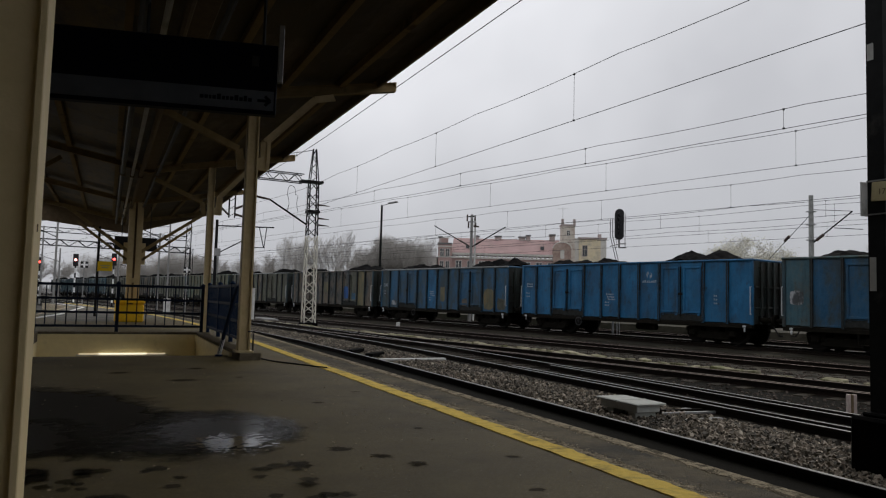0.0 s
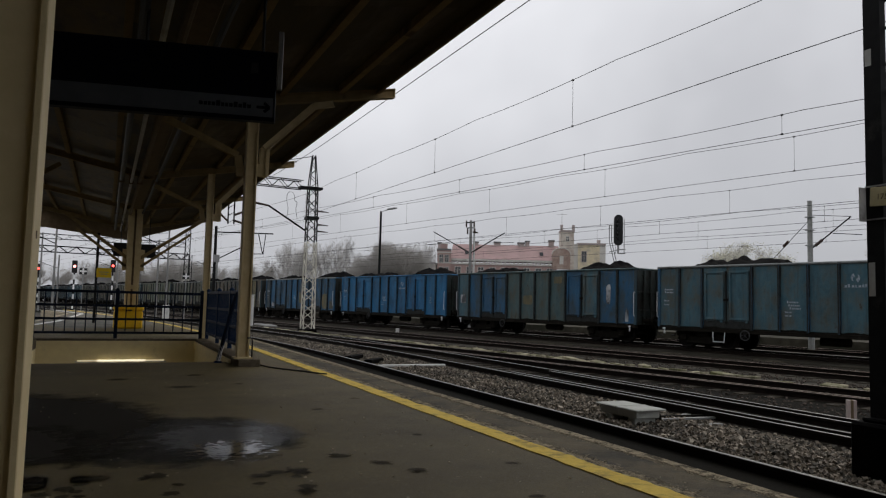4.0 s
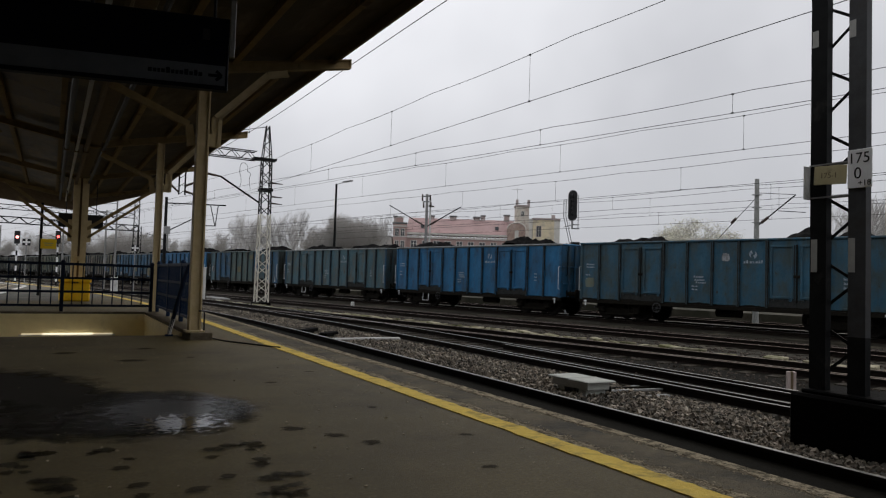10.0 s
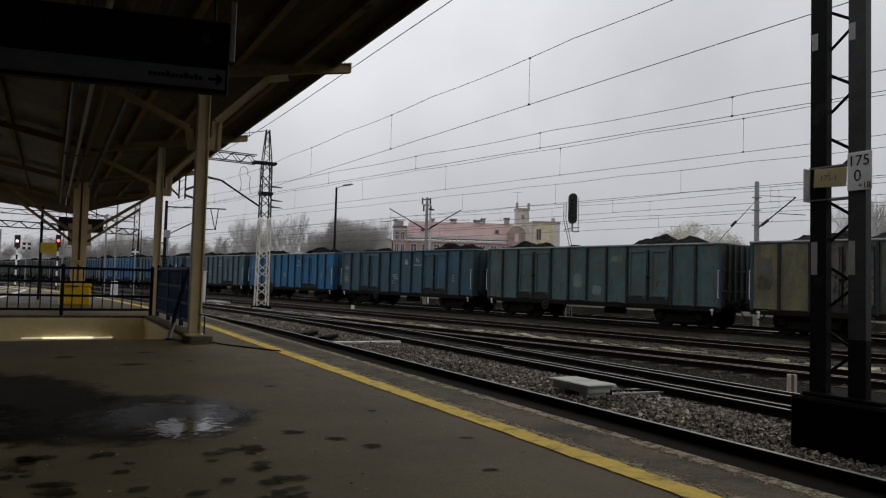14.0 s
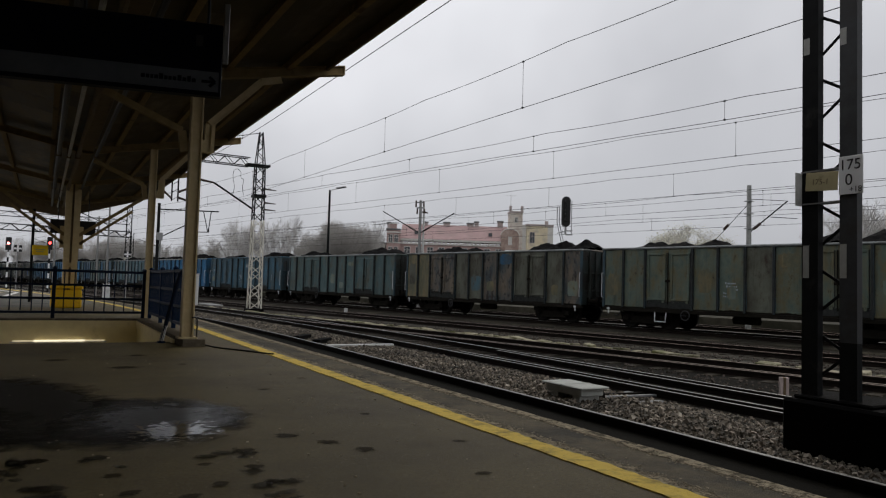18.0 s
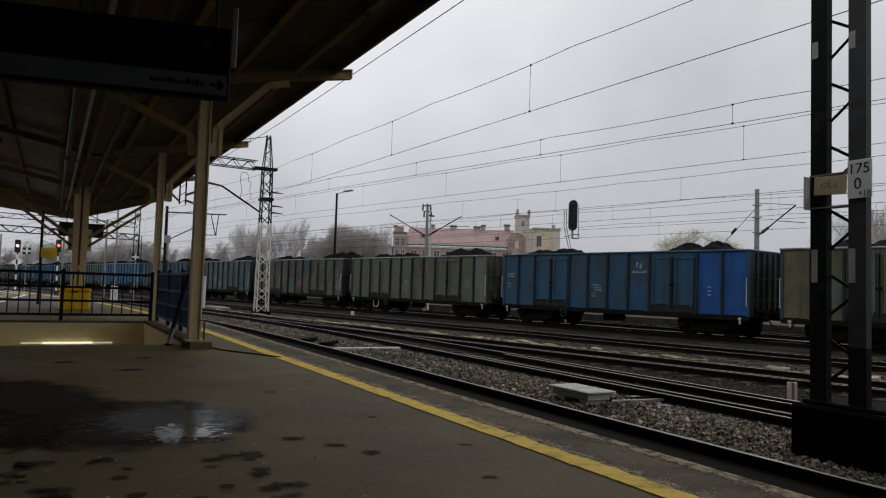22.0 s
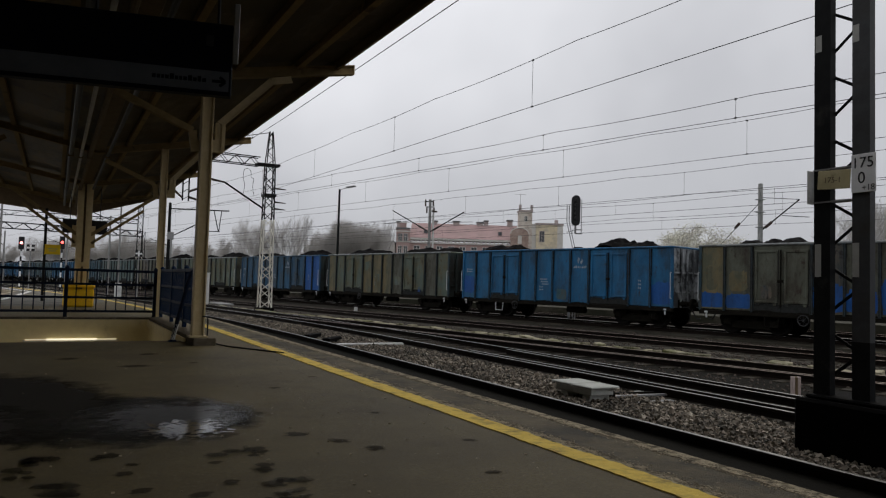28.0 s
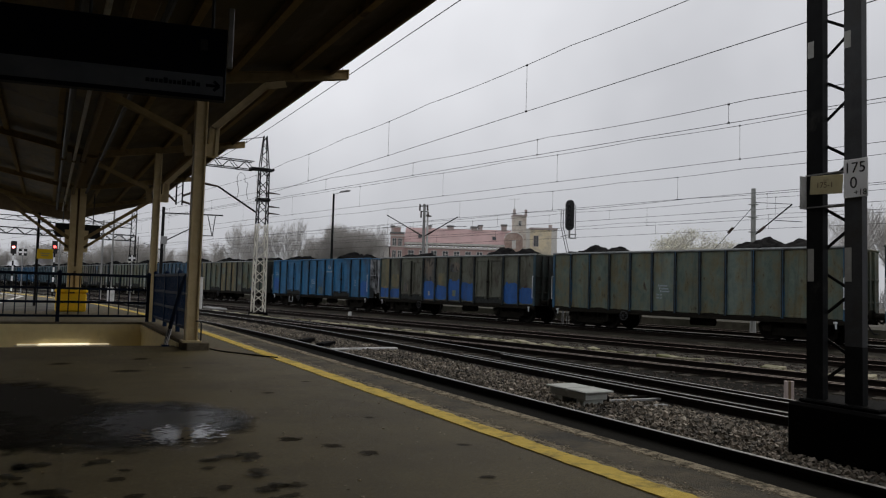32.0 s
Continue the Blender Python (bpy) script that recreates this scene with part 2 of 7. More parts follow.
M_WHITE = surf("white_enamel", (0.72, 0.72, 0.72), (0.82, 0.82, 0.82), 5, (0.3, 0.45), 0, 0.03, 60)
M_OFFWHITE = surf("off_white_paint", (0.50, 0.50, 0.48), (0.62, 0.62, 0.60), 6, (0.5, 0.7), 0, 0.08, 60, (0.3, 0.29, 0.27), 2.5, 0.62, 0.1)
M_MACHINE = surf("grey_machine_paint", (0.34, 0.35, 0.32), (0.44, 0.45, 0.42), 6, (0.6, 0.8), 0, 0.08, 60, (0.2, 0.19, 0.16), 2.5, 0.62, 0.1, spec=0.1)
M_INK = surf("black_ink", (0.01, 0.01, 0.01), (0.015, 0.015, 0.015), 5, (0.4, 0.5), 0, 0, 60)
M_PLATE_YELLOW = surf("old_yellow_plate", (0.42, 0.36, 0.20), (0.52, 0.46, 0.28), 6, (0.5, 0.7), 0, 0.06, 60, (0.3, 0.25, 0.14), 6, 0.62, 0.08)
M_INK_BROWN = surf("faded_brown_ink", (0.12, 0.09, 0.05), (0.16, 0.12, 0.07), 5, (0.5, 0.6), 0, 0, 60)
# sign colours are darkened: the shade under the canopy is put into them
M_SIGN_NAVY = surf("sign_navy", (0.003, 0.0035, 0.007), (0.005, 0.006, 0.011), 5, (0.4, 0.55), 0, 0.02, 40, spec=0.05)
M_SIGN_WHITE = surf("shaded_sign_band", (0.07, 0.078, 0.09), (0.09, 0.098, 0.11), 5, (0.45, 0.6), 0, 0.02, 40, spec=0.1)
M_YELLOW_SIGN = surf("yellow_sign_paint", (0.93, 0.62, 0.02), (0.95, 0.66, 0.03), 5, (0.4, 0.55), 0, 0.03, 40)
M_YELLOW_BIN = surf("yellow_plastic", (0.80, 0.46, 0.008), (0.86, 0.52, 0.016), 5, (0.35, 0.5), 0, 0.05, 40, (0.4, 0.27, 0.03), 3, 0.66, 0.08)
M_RED_LAMP = glow("red_signal_light", (1.0, 0.06, 0.05), 6.0)
M_WHITE_LAMP = glow("bright_signal_light", (1.0, 0.30, 0.28), 4.0)
M_TUBE = glow("subway_lamp", (1.0, 0.9, 0.65), 1.0)
M_TUBE_DIM = glow("subway_lamp_fade", (1.0, 0.86, 0.58), 0.4)
M_COAL = surf("coal", (0.003, 0.003, 0.0033), (0.008, 0.008, 0.0084), 9, (0.8, 0.95), 0, 0.9, 14, rand=0.1, spec=0.03)
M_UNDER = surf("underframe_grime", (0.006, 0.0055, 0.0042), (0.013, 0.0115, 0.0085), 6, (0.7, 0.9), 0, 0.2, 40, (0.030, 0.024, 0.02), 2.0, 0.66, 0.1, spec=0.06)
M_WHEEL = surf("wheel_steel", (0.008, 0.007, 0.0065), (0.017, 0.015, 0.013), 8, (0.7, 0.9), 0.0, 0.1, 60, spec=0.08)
# dark strip colour: painted shadow lines beside the posts, mixed with grime
M_SEAM = surf("sooty_shadow_seam", (0.016, 0.018, 0.018), (0.042, 0.044, 0.042), 6, (0.8, 0.95), 0, 0.1, 40, spec=0.05)
# pale grey for the near top rim of some wagons
M_RIM = surf("pale_grey_rim", (0.15, 0.165, 0.165), (0.24, 0.255, 0.25), 5, (0.5, 0.7), 0.1, 0.1, 40, (0.08, 0.08, 0.075), 2.0, 0.6, 0.1)
M_GRAB = surf("pale_handrail_paint", (0.45, 0.46, 0.46), (0.58, 0.59, 0.6), 9, (0.5, 0.7), 0, 0.02, 60)
M_MARK = surf("white_stencil_paint", (0.24, 0.28, 0.32), (0.38, 0.41, 0.44), 8, (0.6, 0.8), 0, 0, 60, (0.10, 0.15, 0.21), 14, 0.54, 0.08)


def wagon_paint(name, c, c2, dirt, at=0.60, flake=(0.035, 0.022, 0.014), flake_at=0.63):
    """Old wagon paint: blotched tones, dirt that has run down the sheet, chips to the rust, dented plate."""
    m = surf(name, tuple(0.84 * q for q in c), tuple(1.12 * q for q in c2), 2.6, (0.42, 0.66), 0, 0.0, 26, dirt, 1.3, at - 0.08, 0.09, rand=0.06, spec=0.28, stretch=(1, 1.4, 0.8), flake=flake, flake_scale=2.6, flake_at=flake_at + 0.025)
    n, l = m.node_tree.nodes, m.node_tree.links
    b = n["Principled BSDF"]
    out = b.inputs["Base Color"].links[0].from_socket
    mp = next(q for q in n if q.bl_idname == "ShaderNodeMapping")
    sm = n.new("ShaderNodeMapping")
    sm.inputs["Scale"].default_value = (1, 3.2, 0.42)
    l.new(mp.outputs[0], sm.inputs["Vector"])
    st = n.new("ShaderNodeTexNoise")
    st.inputs["Scale"].default_value, st.inputs["Detail"].default_value, st.inputs["Roughness"].default_value = 1.0, 6, 0.7
    l.new(sm.outputs[0], st.inputs["Vector"])
    for lo, hi, most, colour in ((0.55, 0.74, 0.55, (0.024, 0.022, 0.016)), (0.42, 0.26, 0.28, tuple(1.45 * q + 0.02 for q in c2))):
        r = n.new("ShaderNodeMapRange")
        r.inputs["From Min"].default_value, r.inputs["From Max"].default_value, r.inputs["To Max"].default_value = lo, hi, most
        l.new(st.outputs["Fac"], r.inputs["Value"])
        x = n.new("ShaderNodeMix")
        x.data_type = "RGBA"
        l.new(r.outputs[0], x.inputs["Factor"])
        l.new(out, x.inputs[6])
        x.inputs[7].default_value = (*colour, 1)
        out = x.outputs[2]
    l.new(out, b.inputs["Base Color"])
    nd = n.new("ShaderNodeTexNoise")
    nd.inputs["Scale"].default_value, nd.inputs["Detail"].default_value = 1.9, 5
    l.new(mp.outputs[0], nd.inputs["Vector"])
    bp = n.new("ShaderNodeBump")
    bp.inputs["Strength"].default_value, bp.inputs["Distance"].default_value = 0.6, 0.10
    l.new(nd.outputs["Fac"], bp.inputs["Height"])
    l.new(bp.outputs[0], b.inputs["Normal"])
    return m


PAINT = {
    "blue": wagon_paint("bright_blue_paint", (0.007, 0.090, 0.200), (0.012, 0.124, 0.265), (0.014, 0.056, 0.11), 0.62),
    "mid": wagon_paint("mid_blue_paint", (0.010, 0.064, 0.130), (0.017, 0.090, 0.178), (0.028, 0.050, 0.066), 0.58),
    "azure": wagon_paint("worn_azure_paint", (0.016, 0.070, 0.112), (0.027, 0.096, 0.150), (0.034, 0.056, 0.062), 0.58),
    "steel": wagon_paint("faded_steel_blue_paint", (0.032, 0.086, 0.112), (0.052, 0.118, 0.148), (0.062, 0.074, 0.068), 0.60),
    "vivid": wagon_paint("fresh_vivid_blue_paint", (0.007, 0.062, 0.225), (0.010, 0.080, 0.275), (0.012, 0.05, 0.15), 0.66),
    "green": wagon_paint("faded_grey_green_paint", (0.060, 0.088, 0.072), (0.098, 0.126, 0.102), (0.092, 0.084, 0.046), 0.58, (0.03, 0.022, 0.015), 0.60),
    "pale": wagon_paint("pale_grey_green_paint", (0.095, 0.13, 0.113), (0.14, 0.175, 0.15), (0.12, 0.112, 0.066), 0.61),
    "olive": wagon_paint("grimy_olive_paint", (0.074, 0.082, 0.062), (0.112, 0.120, 0.09), (0.045, 0.042, 0.03), 0.58, (0.03, 0.018, 0.011), 0.60),
    "rust": wagon_paint("rusty_brown_paint", (0.078, 0.066, 0.048), (0.165, 0.128, 0.088), (0.030, 0.042, 0.048), 0.57, (0.016, 0.011, 0.008), 0.535),
    "tan": wagon_paint("tan_patch_paint", (0.135, 0.108, 0.052), (0.185, 0.148, 0.075), (0.082, 0.086, 0.055), 0.56, (0.16, 0.085, 0.028), 0.62),
    "white": wagon_paint("flaking_white_paint", (0.40, 0.42, 0.44), (0.55, 0.57, 0.58), (0.05, 0.055, 0.06), 0.55),
    "teal": wagon_paint("grimy_teal_paint", (0.038, 0.076, 0.082), (0.062, 0.106, 0.110), (0.058, 0.064, 0.050), 0.62),
    # end walls: sooty paint with the shade they stand in added to it
    "soot_shade": wagon_paint("sooty_shaded_end_paint", (0.020, 0.030, 0.029), (0.036, 0.050, 0.047), (0.018, 0.017, 0.014), 0.56),
    "dark": wagon_paint("dark_teal_paint", (0.018, 0.045, 0.06), (0.030, 0.06, 0.075), (0.03, 0.03, 0.028), 0.6),
}


def soaked(name, colour, rough, spec, scale, swing, lo, hi, most, bump=0.0):
    """A patch of wet on the ground that fades out unevenly towards its rim."""
    m = bpy.data.materials.new(name)
    m.use_nodes = True
    n, l = m.node_tree.nodes, m.node_tree.links
    p = n["Principled BSDF"]
    p.inputs["Base Color"].default_value, p.inputs["Roughness"].default_value, p.inputs["Specular IOR Level"].default_value = (*colour, 1), rough, spec
    c = n.new("ShaderNodeTexCoord")
    ln = n.new("ShaderNodeVectorMath")
    ln.operation = "LENGTH"
    l.new(c.outputs["Object"], ln.inputs[0])
    g = n.new("ShaderNodeNewGeometry")
    no = n.new("ShaderNodeTexNoise")
    no.inputs["Scale"].default_value, no.inputs["Detail"].default_value, no.inputs["Roughness"].default_value = scale, 7, 0.66
    l.new(g.outputs["Position"], no.inputs["Vector"])
    a = n.new("ShaderNodeMath")
    a.operation = "MULTIPLY_ADD"
    a.inputs[1].default_value = swing
    l.new(no.outputs["Fac"], a.inputs[0])
    l.new(ln.outputs["Value"], a.inputs[2])
    mr = n.new("ShaderNodeMapRange")
    mr.inputs["From Min"].default_value, mr.inputs["From Max"].default_value = lo + swing / 2, hi + swing / 2
    mr.inputs["To Min"].default_value, mr.inputs["To Max"].default_value = most, 0.0
    l.new(a.outputs[0], mr.inputs["Value"])
    if bump:
        nb = n.new("ShaderNodeTexNoise")
        nb.inputs["Scale"].default_value = 45
        l.new(g.outputs["Position"], nb.inputs["Vector"])
        bp = n.new("ShaderNodeBump")
        bp.inputs["Strength"].default_value, bp.inputs["Distance"].default_value = bump, 0.01
        l.new(nb.outputs["Fac"], bp.inputs["Height"])
        l.new(bp.outputs[0], p.inputs["Normal"])
    t = n.new("ShaderNodeBsdfTransparent")
    x = n.new("ShaderNodeMixShader")
    l.new(mr.outputs[0], x.inputs[0])
    l.new(t.outputs[0], x.inputs[1])
    l.new(p.outputs[0], x.inputs[2])
    l.new(x.outputs[0], n["Material Output"].inputs["Surface"])
    return m


M_DAMP = soaked("damp_stain", (0.012, 0.0098, 0.006), 0.7, 0.06, 2.6, 0.75, 0.70, 0.92, 0.93)
M_SPOT = soaked("wet_spot", (0.017, 0.0135, 0.008), 0.8, 0.05, 12.0, 2.0, 0.45, 0.72, 0.62)
M_FILM = soaked("water_film", (0.010, 0.008, 0.006), 0.28, 0.15, 6.0, 1.2, 0.35, 0.95, 0.8, 0.3)
M_WATER = soaked("puddle_water", (0.007, 0.006, 0.005), 0.07, 0.5, 16.0, 3.4, 0.40, 0.62, 0.95, 0.10)


# ---- building helpers ----
def thing(name, m=None, label="", category="", group="", kind=""):
    ob = new(name)
    ob.empty_display_size = 0.2
    if m is not None:
        ob.matrix_basis = m
    return tagged(ob, label, category, group, kind)


def mesh_of(name, bm, material, smooth=False):
    bmesh.ops.recalc_face_normals(bm, faces=bm.faces)
    me = bpy.data.meshes.new(name)
    bm.to_mesh(me)
    bm.free()
    me.materials.append(material)
    if smooth:
        for p in me.polygons:
            p.use_smooth = True
    return me


def part(name, bm, material, parent, label="", smooth=False):
    ob = new(name, mesh_of(name, bm, material, smooth))
    ob.parent = parent
    if label:
        ob["label"] = label
    return ob


def share(name, me, parent, m=None, label=""):
    ob = new(name, me)
    ob.parent = parent
    if m is not None:
        ob.matrix_basis = m
    if label:
        ob["label"] = label
    return ob


def solid(name, bm, material, label="", category="", group="", kind="", smooth=False):
    return tagged(new(name, mesh_of(name, bm, material, smooth)), label, category, group, kind)


def box(bm, x0, x1, y0, y1, z0, z1, bevel=0.0, m=None):
    vs = [bm.verts.new((x, y, z)) for x in (x0, x1) for y in (y0, y1) for z in (z0, z1)]
    fs = [(0, 1, 3, 2), (4, 6, 7, 5), (0, 4, 5, 1), (2, 3, 7, 6), (0, 2, 6, 4), (1, 5, 7, 3)]
    faces = [bm.faces.new([vs[i] for i in f]) for f in fs]
    if bevel:
        es = list({e for f in faces for e in f.edges})
        r = bmesh.ops.bevel(bm, geom=es, offset=bevel, segments=1, affect="EDGES")
        vs = list({v for f in r["faces"] for v in f.verts} | {v for v in vs if v.is_valid})
    if m is not None:
        bmesh.ops.transform(bm, matrix=m, verts=[v for v in vs if v.is_valid])
    return bm


def boxm(x0, x1, y0, y1, z0, z1, bevel=0.0, m=None):
    return box(bmesh.new(), x0, x1, y0, y1, z0, z1, bevel, m)


def rod(bm, a, b, r, seg=8, r2=None):
    a, b = Vector(a), Vector(b)
    d = (b - a).normalized()
    u = d.orthogonal().normalized()
    v = d.cross(u)
    r2 = r if r2 is None else r2
    ra = [bm.verts.new(a + (u * math.cos(t) + v * math.sin(t)) * r) for t in (2 * math.pi * i / seg for i in range(seg))]
    rb = [bm.verts.new(b + (u * math.cos(t) + v * math.sin(t)) * r2) for t in (2 * math.pi * i / seg for i in range(seg))]
    for i in range(seg):
        bm.faces.new((ra[i], ra[(i + 1) % seg], rb[(i + 1) % seg], rb[i]))
    bm.faces.new(ra[::-1])
    bm.faces.new(rb)
    return bm


def rodm(a, b, r, seg=8, r2=None):
    return rod(bmesh.new(), a, b, r, seg, r2)


def bar(bm, a, b, w, h):
    """A square bar from a to b, w wide and h high."""
    a, b = Vector(a), Vector(b)
    d = (b - a).normalized()
    up = Vector((0, 0, 1)) if abs(d.z) < 0.95 else Vector((0, 1, 0))
    s = d.cross(up).normalized()
    t = s.cross(d).normalized()
    q = [(-w / 2, -h / 2), (w / 2, -h / 2), (w / 2, h / 2), (-w / 2, h / 2)]
    A = [bm.verts.new(a + s * i + t * j) for i, j in q]
    B = [bm.verts.new(b + s * i + t * j) for i, j in q]
    for i in range(4):
        bm.faces.new((A[i], A[(i + 1) % 4], B[(i + 1) % 4], B[i]))
    bm.faces.new(A[::-1])
    bm.faces.new(B)
    return bm


def barm(a, b, w, h):
    return bar(bmesh.new(), a, b, w, h)


def pipe(bm, pts, r, seg=6):
    pts = [Vector(p) for p in pts]
    rings = []
    u = None
    for i, p in enumerate(pts):
        d = (pts[min(i + 1, len(pts) - 1)] - pts[max(i - 1, 0)]).normalized()
        u = d.orthogonal().normalized() if u is None else (u - d * u.dot(d)).normalized()
        v = d.cross(u)
        rings.append([bm.verts.new(p + (u * math.cos(t) + v * math.sin(t)) * r) for t in (2 * math.pi * k / seg for k in range(seg))])
    for a, b in zip(rings, rings[1:]):
        for k in range(seg):
            bm.faces.new((a[k], a[(k + 1) % seg], b[(k + 1) % seg], b[k]))
    bm.faces.new(rings[0][::-1])
    bm.faces.new(rings[-1])
    return bm


def pipem(pts, r, seg=6):
    return pipe(bmesh.new(), pts, r, seg)


def ribbon(bm, pts, prof):
    """Sweep a closed profile of (side, z) along a level path."""
    rings = []
    for i, p in enumerate(pts):
        a, b = Vector(pts[max(i - 1, 0)]), Vector(pts[min(i + 1, len(pts) - 1)])
        d = (b - a).normalized()
        s = Vector((d.y, -d.x, 0)).normalized()
        rings.append([bm.verts.new(Vector(p) + s * q + Vector((0, 0, z))) for q, z in prof])
    n = len(prof)
    for a, b in zip(rings, rings[1:]):
        for k in range(n):
            bm.faces.new((a[k], a[(k + 1) % n], b[(k + 1) % n], b[k]))
    bm.faces.new(rings[0])
    bm.faces.new(rings[-1][::-1])
    return bm


def text_mesh(name, words, size, material, parent, m, label=""):
    cu = bpy.data.curves.new(name, "FONT")
    cu.body, cu.size, cu.extrude = words, size, 0.001
    cu.align_x, cu.align_y = "CENTER", "CENTER"
    tmp = bpy.data.objects.new(name, cu)
    scene.collection.objects.link(tmp)
    bpy.context.view_layer.update()
    me = bpy.data.meshes.new_from_object(tmp.evaluated_get(bpy.context.evaluated_depsgraph_get()))
    bpy.data.objects.remove(tmp)
    me.materials.clear()
    me.materials.append(material)
    ob = new(name, me)
    ob.parent, ob.matrix_basis = parent, m
    if label:
        ob["label"] = label
    return ob


# ---- the plan ----
RAIL = -0.45          # rail head
BED = -0.61           # sleeper and ballast level
TURN = radians(11.657)
TD = Vector((-math.sin(TURN), math.cos(TURN), 0))   # along the goods line
TN = Vector((math.cos(TURN), math.sin(TURN), 0))    # across it


def along(s, off=0.0):
    """A point of the line of the platform, straight up to 17 m, then bending left to run with the goods line."""
    if s < 17:
        p, h = Vector((0, s, 0)), 0.0
    elif s < 46:
        h = 0.2033 * (s - 17) / 29
        p = Vector((-0.0035 * (s - 17) ** 2, s, 0))
    else:
        h = 0.2063
        p = Vector((-2.94, 46, 0)) + TD * (s - 46)
        h = TURN
    return p + Vector((math.cos(h), math.sin(h), 0)) * off


def goods(u, d, z=0.0):
    """A point u metres along the goods line and d metres off the eye's foot across it."""
    p = TD * u + TN * d
    return Vector((p.x, p.y, z))


def smooth_path(pts, n=6):
    out = []
    P = [Vector(p) for p in pts]
    P = [P[0] * 2 - P[1]] + P + [P[-1] * 2 - P[-2]]
    for a, b, c, d in zip(P, P[1:], P[2:], P[3:]):
        for i in range(n):
            t = i / n
            out.append(0.5 * ((2 * b) + (c - a) * t + (2 * a - 5 * b + 4 * c - d) * t * t + (3 * b - a - 3 * c + d) * t ** 3))
    out.append(P[-2])
    return out


# ---- ground, tracks, platform ----
def sheet_with_hole(name, xs, ys, hole, z, material, label, category):
    bm = bmesh.new()
    V = {(i, j): bm.verts.new((x, y, z)) for i, x in enumerate(xs) for j, y in enumerate(ys)}
    for i in range(len(xs) - 1):
        for j in range(len(ys) - 1):
            cx, cy = (xs[i] + xs[i + 1]) / 2, (ys[j] + ys[j + 1]) / 2
            if hole[0] < cx < hole[1] and hole[2] < cy < hole[3]:
                continue
            bm.faces.new((V[i, j], V[i + 1, j], V[i + 1, j + 1], V[i, j + 1]))
    return solid(name, bm, material, label, category, "", "structure")


HOLE = (-1.33, 1.98, 12.75, 18.2)
sheet_with_hole("ground", (-1800, -200, -30, HOLE[0], HOLE[1], 30, 200, 1800), (-1800, -60, HOLE[2], HOLE[3], 80, 400, 2500), HOLE, BED - 0.03, M_BALLAST,
                "dirty grey ballast ground of a station yard", "ground")

RAIL_PROF = [(-0.07, -0.16), (0.07, -0.16), (0.07, -0.15), (0.012, -0.125), (0.012, -0.045), (0.036, -0.035), (0.036, -0.004), (-0.036, -0.004), (-0.036, -0.035), (-0.012, -0.045), (-0.012, -0.125), (-0.07, -0.15)]
HEAD_PROF = [(-0.026, -0.004), (0.026, -0.004), (0.018, 0.0), (-0.018, 0.0)]


def offset_path(pts, o):
    out = []
    for i, p in enumerate(pts):
        d = (pts[min(i + 1, len(pts) - 1)] - pts[max(i - 1, 0)]).normalized()
        out.append(p + Vector((d.y, -d.x, 0)) * o)
    return out


SLEEPER_ME = mesh_of("sleeper", boxm(-1.25, 1.25, -0.12, 0.12, -0.13, 0.0, 0.012), M_SLEEPER)


def railway(label, pts, shiny=True, sleepers=(0, 0), extra=()):
    tr = thing("railway_track", None, label, "railway track", "tracks of the yard", "structure")
    for o in (-0.7525, 0.7525, *extra):
        path = [p + Vector((0, 0, RAIL)) for p in offset_path(pts, o)]
        r = part("rail", ribbon(bmesh.new(), path, RAIL_PROF), M_RAIL_SIDE, tr)
        part("rail_head", ribbon(bmesh.new(), path, HEAD_PROF), M_RAIL_TOP if shiny else M_RAIL_DULL, r, "shiny worn running surface" if shiny else "dull rusty running surface")
    # sleepers at even steps
    run, last = 0.0, None
    for a, b in zip(pts, pts[1:]):
        seg = (b - a).length
        d = (b - a).normalized()
        while run < seg:
            p = a + d * run
            if sleepers[0] < p.y < sleepers[1]:
                share("sleeper", SLEEPER_ME, tr, Matrix.Translation((p.x, p.y, BED + 0.03)) @ Matrix.Rotation(math.atan2(d.y, d.x) - math.pi / 2 + random.uniform(-0.01, 0.01), 4, "Z"))
            run += 0.62
        run -= seg
    return tr


S = [-40 + 4 * i for i in range(95)]
railway("platform track with a shiny rail beside the platform", [along(s, 5.42) for s in S], True, (-3, 45))
T2 = [along(s, 9.35) for s in S if s < 44] + [goods(u, 15.5) for u in range(46, 330, 12)]
railway("station track with switch blades and rusty fastenings", T2, True, (-2, 40))
# switch blades lying beside the near rail
for o, y0, y1 in ((-0.52, 2, 15.0), (0.53, 4, 15.0)):
    pts = [Vector((9.35 + o * (1 - 0.0 * k) + (0.14 if o < 0 else -0.14) * (k / 8 - 1) * -1, y0 + (y1 - y0) * k / 8, RAIL - 0.004)) for k in range(9)]
    sb_ = thing("switch_blade", None, "rust-brown switch blade beside the stock rail", "switch blade", "blades of the turnout", "structure")
    part("blade", ribbon(bmesh.new(), pts, RAIL_PROF), M_RAIL_SIDE, sb_)
    part("blade_head", ribbon(bmesh.new(), pts, HEAD_PROF), M_RAIL_TOP, sb_, "shiny worn top edge")
railway("dull rusty siding with oily ballast", [goods(u, 15.1) for u in range(-30, 34, 4)], False, (-2, 30), (-0.55,))
railway("middle yard track with rust-red rails", [goods(u, 20.3) for u in range(-40, 330, 8)], False, (0, 24))
railway("goods line under the coal train", [goods(u, 27.4) for u in range(-60, 400, 8)], True, (0, 1))
railway("far siding behind the coal train", [goods(u, 32.4) for u in range(-40, 300, 10)], False, (0, 1))

